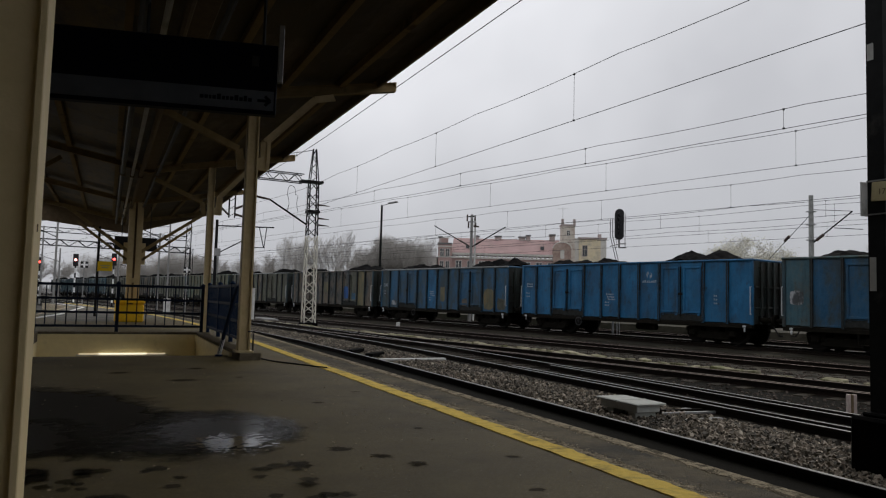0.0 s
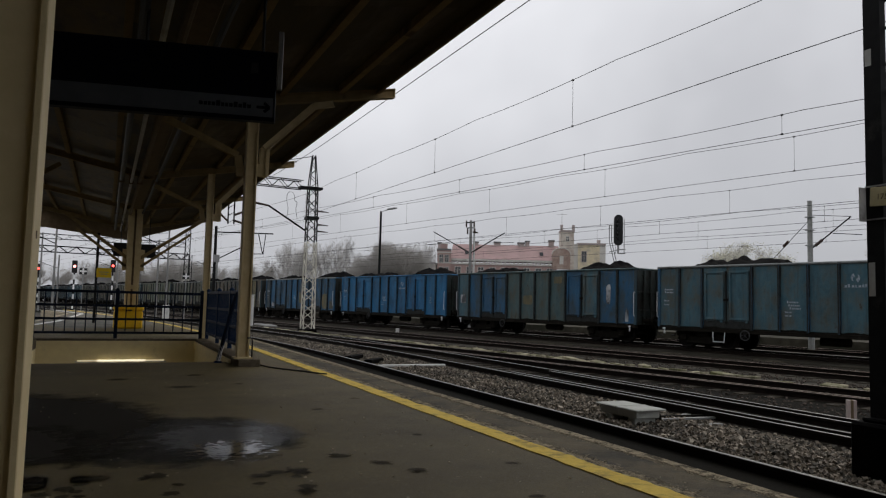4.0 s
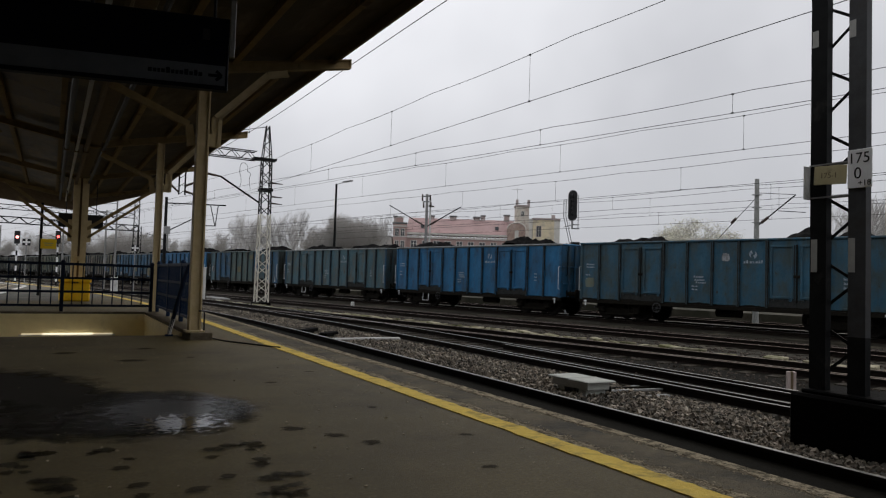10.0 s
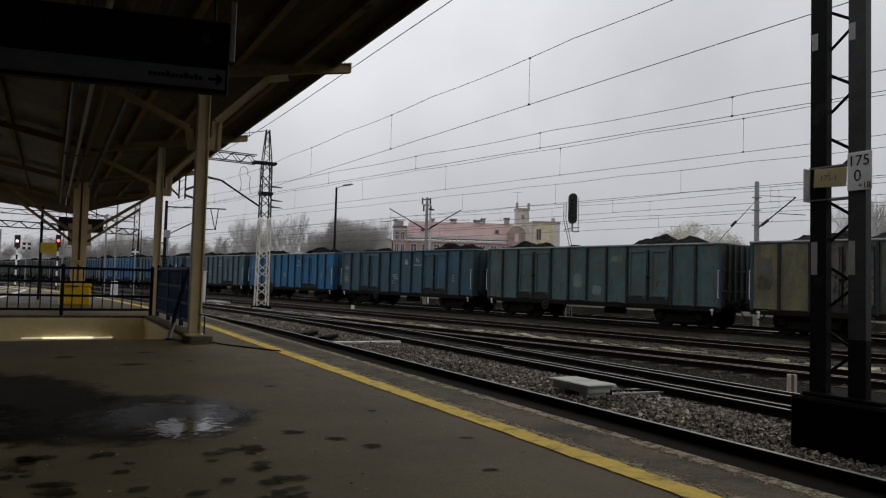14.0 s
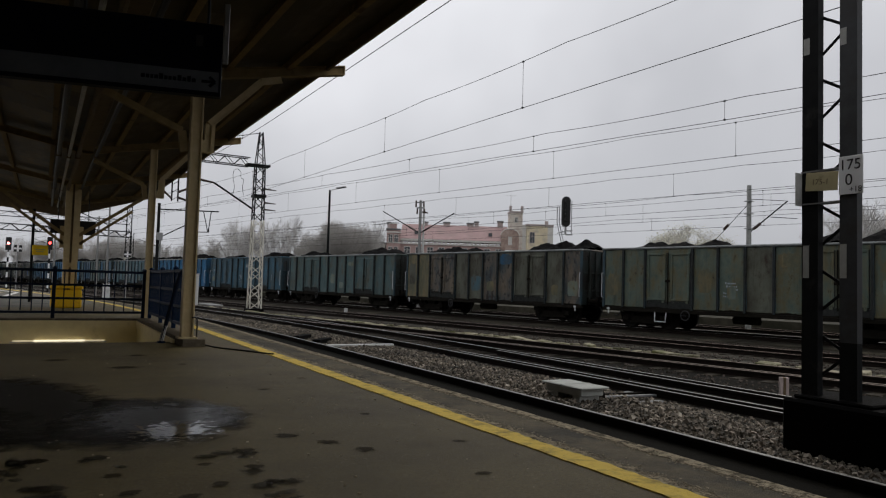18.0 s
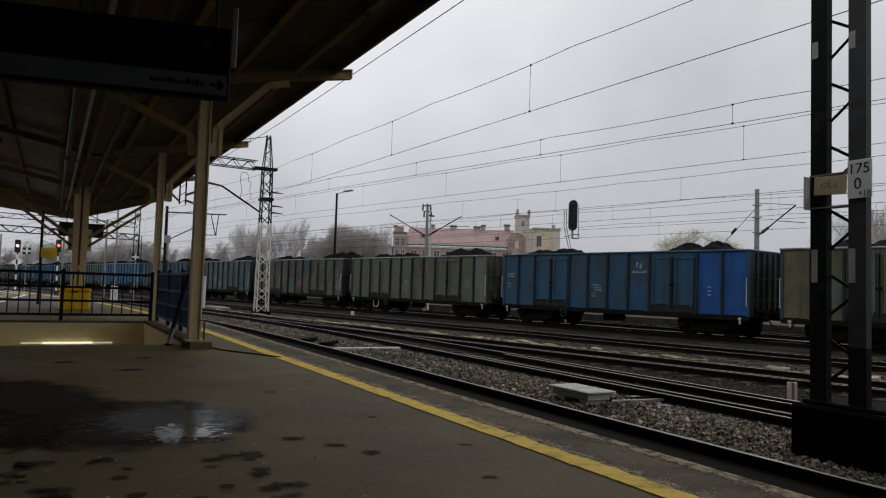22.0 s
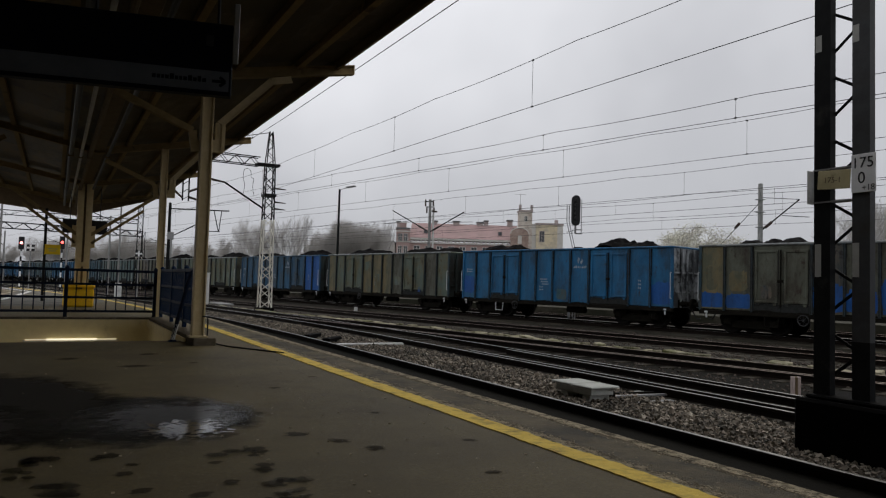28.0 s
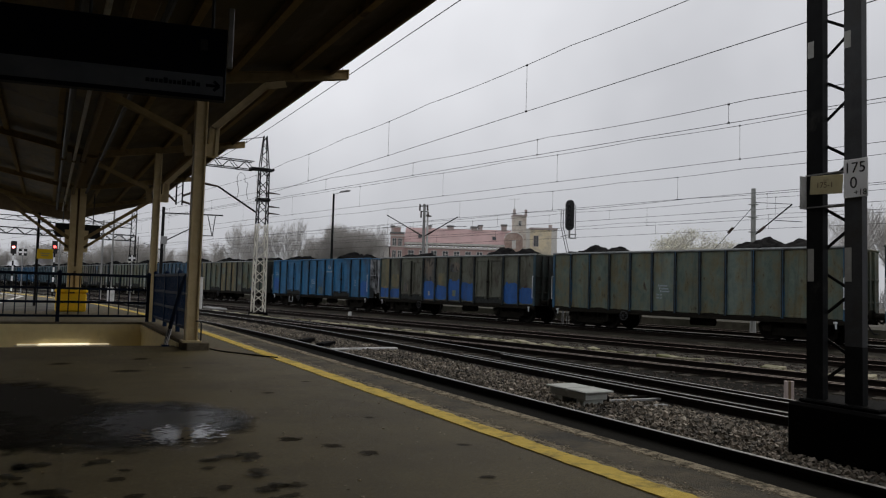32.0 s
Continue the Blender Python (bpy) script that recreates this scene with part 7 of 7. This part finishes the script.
def window_at(parent, x, z, w, h, y, frame_m):
    o = part("window", boxm(x - w / 2, x + w / 2, y - 0.06, y - 0.02, z, z + h), M_PANE, parent)
    for a, b, c, d in ((x - w / 2 - 0.1, x - w / 2, z - 0.1, z + h + 0.1), (x + w / 2, x + w / 2 + 0.1, z - 0.1, z + h + 0.1), (x - w / 2, x + w / 2, z + h, z + h + 0.1), (x - w / 2, x + w / 2, z - 0.1, z), (x - 0.04, x + 0.04, z, z + h), (x - w / 2, x - 0.04, z + h * 0.62, z + h * 0.62 + 0.07), (x + 0.04, x + w / 2, z + h * 0.62, z + h * 0.62 + 0.07)):
        part("frame", boxm(a, b, y - 0.12, y - 0.061, c, d), frame_m, o)


M_STACK = surf("sooty_chimney_plaster", (0.34, 0.29, 0.275), (0.44, 0.38, 0.36), 1.5, (0.8, 0.95), 0, 0.1, 12)
hb = thing("brick_building", HM, "long red brick building with a dull red roof and chimneys", "building", "buildings behind the yard")
part("wall", boxm(0, 24.4, 0, 11.5, 0, 11.5), M_BRICK, hb)
part("wall", boxm(-3.2, -0.01, -0.9, 10, 0, 14.2), M_BRICK, hb, "brick gable wing")
part("parapet", boxm(-3.4, -0.02, -1.05, 10.1, 14.2, 14.6, 0.05), M_FLAT, hb, "flat parapet of the gable wing")
part("gable", boxm(-2.5, -0.9, -0.95, -0.4, 14.6, 15.6, 0.05), M_BRICK, hb)
for z in (4.6, 8.2, 11.2, 13.6):
    part("band", boxm(-3.3, 0.05, -1.02, -0.901, z, z + 0.28), M_TRIM, hb, "pale stucco band")
M_GABLE = surf("bare_brown_brick", (0.24, 0.165, 0.135), (0.34, 0.25, 0.21), 2.5, (0.8, 0.95), 0, 0.2, 20, (0.42, 0.33, 0.28), 0.8, 0.55, 0.1)
gb = bmesh.new()
prof = [(23.3, 10.5), (27.4, 10.5), (27.4, 13.9)] + [(25.35 + 2.0 * math.cos(radians(a)), 13.9 + 1.35 * math.sin(radians(a))) for a in range(15, 180, 15)] + [(23.3, 13.9)]
fr_, bk_ = [gb.verts.new((x, -0.9, z)) for x, z in prof], [gb.verts.new((x, 0.6, z)) for x, z in prof]
gb.faces.new(fr_)
gb.faces.new(bk_[::-1])
for a, b, c, d in zip(fr_, fr_[1:] + fr_[:1], bk_[1:] + bk_[:1], bk_):
    gb.faces.new((a, d, c, b))
gbl = part("round_gable", gb, M_GABLE, hb, "round-topped gable of bare brown brick")
part("niche", boxm(24.9, 25.8, -0.96, -0.905, 11.6, 13.6, 0.04), M_TRIM, gbl)
part("coping", pipem([(25.35 + 2.12 * math.cos(radians(a)), -0.6, 13.95 + 1.42 * math.sin(radians(a))) for a in range(0, 181, 15)], 0.14, 5), M_TRIM, gbl)
part("gable_cap", boxm(-2.65, -0.75, -1.0, -0.35, 15.6, 15.8, 0.03), M_TRIM, hb)
part("roof", prism(-0.2, 26, -0.5, 12, 12.4, 16.3, 0.5), M_TILE, hb, "dull red sheet roof")
part("cornice", boxm(0.0, 24.4, -0.45, -0.01, 11.9, 12.39, 0.05), M_TRIM, hb, "pale cornice")
part("cornice", boxm(0.0, 24.4, -0.25, -0.01, 11.1, 11.4, 0.03), M_TRIM, hb, "pale cornice")
for i in range(24):
    part("dentil", boxm(0.35 + i, 0.75 + i, -0.2, -0.011, 11.45, 11.85), M_TRIM, hb)
for i in range(9):
    for z in (1.5, 5.2, 8.6):
        window_at(hb, 1.6 + 2.65 * i, z, 1.25, 1.9, 0, M_TRIM)
for x in (-2.3, -1.0):
    for z in (5.2, 8.6, 11.4):
        window_at(hb, x, z, 0.8, 1.7, -0.9, M_TRIM)
for x, z, w, h in ((10.9, 15.3, 1.5, 1.75), (16.6, 15.3, 1.5, 1.7), (18.1, 15.4, 0.9, 2.0), (5.9, 15.2, 0.9, 1.75), (23.8, 15.2, 1.2, 2.5), (-2.9, 15.2, 0.8, 1.4)):
    ch = part("chimney", boxm(x - w / 2, x + w / 2, 5.2, 6.4, z - 1.5, z + h - 0.3), M_STACK, hb)
    part("chimney_cap", boxm(x - w / 2 - 0.15, x + w / 2 + 0.15, 5.05, 6.55, z + h - 0.3, z + h), M_FLAT, ch)
for x in (3.6, 21.0):
    d_ = part("roof_hatch", boxm(x - 0.4, x + 0.4, 1.2, 2.5, 13.6, 14.4), M_PANE, hb)
gw = thing("stair_tower", HM, "pale stuccoed stair tower with corner turrets", "tower", "buildings behind the yard")
M_TOWER = surf("weathered_pale_stucco", (0.54, 0.49, 0.42), (0.64, 0.59, 0.52), 1.5, (0.8, 0.95), 0, 0.1, 12, (0.42, 0.34, 0.29), 0.6, 0.58, 0.1)
part("wall", boxm(25.3, 28.25, -0.3, 3.0, 14.0, 19.2), M_TOWER, gw)
part("stair_shaft", boxm(27.45, 28.25, -0.6, 3.0, 0, 13.99), M_TOWER, gw)
part("parapet", boxm(25.15, 28.4, -0.5, 3.15, 19.2, 19.6), M_STACK, gw)
for x in (25.4, 28.1):
    part("turret", boxm(x - 0.27, x + 0.27, -0.5, 0.2, 19.6, 20.8), M_STACK, gw)
window_at(gw, 26.75, 17.0, 0.6, 1.1, -0.3, M_TRIM)
part("aerial", rodm((25.6, 1, 18.8), (25.6, 1, 23.6), 0.04, 5), M_GALV, gw)
part("aerial_bar", rodm((24.3, 1, 23.3), (26.8, 1, 23.4), 0.03, 5), M_GALV, gw)
part("buttress", boxm(28.26, 29.19, -0.3, 2, 0, 16.4), M_TRIM, gw)
yw = thing("stucco_house", HM, "flat-roofed yellow stucco house with a brick-edged wall", "house", "buildings behind the yard")
part("wall", boxm(29.2, 35.4, -0.8, 9, 0, 16.2), M_STUCCO, yw)
part("wall_edge", boxm(34.1, 35.42, -0.83, -0.801, 0, 16.2), M_TRIM, yw, "bare patchy edge of the wall")
part("roof", boxm(29.1, 35.5, -1.0, 9.2, 16.2, 16.65), M_STACK, yw)
part("chimney", boxm(33.9, 34.6, 1, 2, 16.6, 17.6), M_STACK, yw)
window_at(yw, 30.5, 12.3, 1.0, 2.4, -0.8, M_STACK)
window_at(yw, 30.5, 7.2, 1.0, 2.4, -0.8, M_STACK)
ax = thing("annex_house", HM, "low pale annex with small windows", "house", "buildings behind the yard")
part("wall", boxm(-10.9, -3.5, 1, 9, 0, 11.2), M_TRIM, ax)
part("roof", prism(-11.9, -3.2, 0.6, 9.4, 11.2, 12.2, 2), M_FLAT, ax)
for x in (-10, -7.6, -5.2):
    window_at(ax, x, 8.4, 1.0, 1.6, 1, M_TRIM)
M_BANK = surf("stained_bank_concrete", (0.022, 0.020, 0.014), (0.075, 0.068, 0.05), 1.6, (0.8, 0.95), 0, 0.5, 12, (0.03, 0.03, 0.02), 0.45, 0.5, 0.08, world_space=True, spec=0.1)
# low loading bank behind the far siding
solid("loading_bank", ribbon(bmesh.new(), [goods(u, 37.5, BED) for u in range(-30, 140, 10)], [(-2.0, 0), (2.0, 0), (2.0, 0.45), (-2.0, 0.45)]), M_BANK, "dull concrete loading bank behind the sidings", "loading bank", "", "structure")



# ---- trees ----
def tree_meshes(seed, height, spread, density, upright=0.6, buds=0, twig=M_TWIG, wide=0.42, fine=0.010):
    """A bare tree that fills an uneven egg-shaped crown with ever finer twigs."""
    r = random.Random(seed)
    trunk, twigs = bmesh.new(), bmesh.new()
    leaf_at = []

    def inside(p):
        k = 1 + 0.28 * noise.noise((p.x * 0.45 + seed, p.y * 0.45, p.z * 0.45))
        return (p.x * p.x + p.y * p.y) / (wide * height * k) ** 2 + ((p.z - 0.56 * height) / (0.44 * height * k)) ** 2 < 1.0

    def grow(p, d, length, rad, depth):
        q = p
        n = 3
        for i in range(n):
            d2 = (d + Vector((r.uniform(-1, 1), r.uniform(-1, 1), r.uniform(-0.5, 0.6))) * (0.10 if depth < 2 else 0.2)).normalized()
            e = q + d2 * length / n
            if depth > 0 and not inside(e) and e.z > height * 0.3:
                break
            ra, rb = rad * (1 - 0.25 * i / n), rad * (1 - 0.25 * (i + 1) / n)
            rod(trunk if depth < 2 else twigs, q, e, max(ra, fine * 1.25), 5 if depth < 2 else 3, max(rb, fine))
            if depth < 4 and (i > 0 or depth > 0):
                for _ in range(density[depth]):
                    a = r.uniform(0, 2 * math.pi)
                    outw = Vector((math.cos(a), math.sin(a), 0))
                    dd = (d2 * upright + outw * spread * r.uniform(0.6, 1.2) + Vector((0, 0, 0.22))).normalized()
                    grow(e, dd, length * r.uniform(0.46, 0.74), rb * 0.55, depth + 1)
            q, d = e, d2
        if depth >= 3:
            leaf_at.append(q)
    grow(Vector((0, 0, -0.8)), Vector((0, 0, 1)), height * 0.52, height * 0.014, 0)
    zmax = max(v.co.z for v in twigs.verts)
    k = height / zmax
    for b in (trunk, twigs):
        for v in b.verts:
            v.co *= k
    out = [mesh_of("trunk", trunk, M_BARK if twig is M_TWIG else twig), mesh_of("crown", twigs, twig)]
    if buds:
        lb = bmesh.new()
        for p in leaf_at:
            for _ in range(buds):
                c = p * k + Vector((r.gauss(0, 0.24), r.gauss(0, 0.24), r.gauss(0, 0.22)))
                a = Vector((r.uniform(-1, 1), r.uniform(-1, 1), r.uniform(-1, 1))).normalized() * 0.06
                b2 = a.orthogonal().normalized() * 0.045
                lb.faces.new([lb.verts.new(c + s) for s in (a, b2, -a, -b2)])
        me = bpy.data.meshes.new("foliage")
        lb.to_mesh(me)
        lb.free()
        me.materials.append(M_BUD)
        out.append(me)
    return out


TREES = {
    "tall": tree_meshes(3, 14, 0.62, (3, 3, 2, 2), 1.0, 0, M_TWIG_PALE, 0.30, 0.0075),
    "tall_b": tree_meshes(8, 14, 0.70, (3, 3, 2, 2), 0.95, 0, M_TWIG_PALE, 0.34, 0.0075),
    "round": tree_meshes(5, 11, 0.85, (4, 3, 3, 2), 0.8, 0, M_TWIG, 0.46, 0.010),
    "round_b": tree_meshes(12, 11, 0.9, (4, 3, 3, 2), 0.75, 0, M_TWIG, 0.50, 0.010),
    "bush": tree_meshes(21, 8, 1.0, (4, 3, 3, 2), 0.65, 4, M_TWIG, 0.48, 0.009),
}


def tree(kind, x, y, h, label, turn=0.0):
    base = {"tall": 14, "tall_b": 14, "round": 11, "round_b": 11, "bush": 8}[kind]
    t = thing("tree", Matrix.Translation((x, y, BED)) @ Matrix.Rotation(turn, 4, "Z") @ Matrix.Scale((h - BED) / base, 4), label, "tree", "trees behind the yard")
    for n, me in zip(("trunk", "crown", "foliage"), TREES[kind]):
        share(n, me, t)
    return t


rs = random.Random(2)
for x, y, h, k in ((34.6, 146, 14.3, "tall"), (36.2, 149, 13.4, "tall_b"), (39.5, 147, 12.6, "tall"), (41.3, 144.5, 14.2, "tall_b"), (43.5, 143.6, 15.4, "tall"), (59.4, 137.7, 14.8, "tall"), (57.4, 140, 13.4, "tall_b")):
    tree(k, x, y, h, "tall bare tree in early spring", rs.uniform(0, 6))
for x, y, h in ((41.2, 123, 9.4), (42.6, 121, 10.8), (43.7, 117.1, 11.4), (45.0, 118.5, 12.2), (46, 119, 12.3), (47.2, 120, 12.2), (44.4, 121.5, 12.4), (46.4, 123, 12.5), (48.0, 121.5, 11.4), (42, 125, 9.8)):
    tree(rs.choice(("round", "round_b")), x, y, h, "dense bare crown of a grey-brown tree", rs.uniform(0, 6))
for x, y, h in ((12.6, 140, 10.0), (15, 143, 8.0), (9.8, 138, 7.6), (0.5, 160, 8.2), (-4, 158, 7.4), (22.8, 140, 8.6), (24.5, 144, 8.0), (32, 156.8, 10.1), (28.1, 167.7, 9.8), (23.4, 168.4, 8.9), (19.9, 178.9, 9.2), (16, 189, 10.8), (10.4, 199.7, 10.2), (11.6, 179.6, 10.1), (15.4, 169.3, 9.2), (-4.4, 200, 10.2), (-10.2, 199.7, 8.5), (3, 205, 10), (-16, 200, 9.5), (26, 160, 9), (36, 160, 10.5), (30, 172, 10), (21, 190, 11), (6, 190, 9.5)):
    tree(rs.choice(("round", "round_b", "tall_b")), x, y, h, "hazy bare tree far beyond the station", rs.uniform(0, 6))
for x, y, h in ((55.6, 50.2, 7.9), (54.9, 50.9, 6.9)):
    tree("bush", x, y, h, "spreading tree with pale spring buds", rs.uniform(0, 6))
for x, y, h in ((75.6, 48.8, 11.8), (81, 49.6, 13.2), (86, 49, 12.5), (84, 46, 12)):
    tree("tall_b", x, y, h, "tall bare tree in early spring", rs.uniform(0, 6))
# far scrub and woods that close the yard
bm = bmesh.new()
r = random.Random(9)
for i in range(1500):
    u = r.uniform(0, 1)
    a = radians(-14 + 96 * u)
    R = r.uniform(205, 330)
    x, y = R * math.sin(a), R * math.cos(a)
    h = r.uniform(3, 8.5) * (0.7 + 0.5 * noise.noise((a * 6, 0.3, 0)))
    for _ in range(3):
        p = Vector((x + r.uniform(-1.5, 1.5), y + r.uniform(-1.5, 1.5), BED - 0.2))
        e = p + Vector((r.uniform(-1.4, 1.4), r.uniform(-1.4, 1.4), h * r.uniform(0.6, 1.0)))
        rod(bm, p, e, 0.11, 3, 0.02)
        for _ in range(2):
            s = p.lerp(e, r.uniform(0.3, 0.8))
            rod(bm, s, s + Vector((r.uniform(-1.3, 1.3), r.uniform(-1.3, 1.3), r.uniform(0.6, 1.8))), 0.06, 3, 0.015)
solid("far_woods", bm, M_SCRUB, "bare woods on the skyline, greyed for haze", "woods", "", "stuff")


# ---- what moves ----
def run(t):
    """Metres that the train has gone by t seconds."""
    return 4.845 * t + 0.0078 * t * t


def motions():
    for k, w in TRAIN.items():
        rows = []
        for i in range(17):
            t = 2.0 * i
            u = run(t) - 14.04 - 14.04 * k - WL / 2
            p = goods(u, 27.394, RAIL)
            rows.append((t, pose(p.x, p.y, p.z, 0, 0, 11.657)))
        walk(w, rows)


motions()
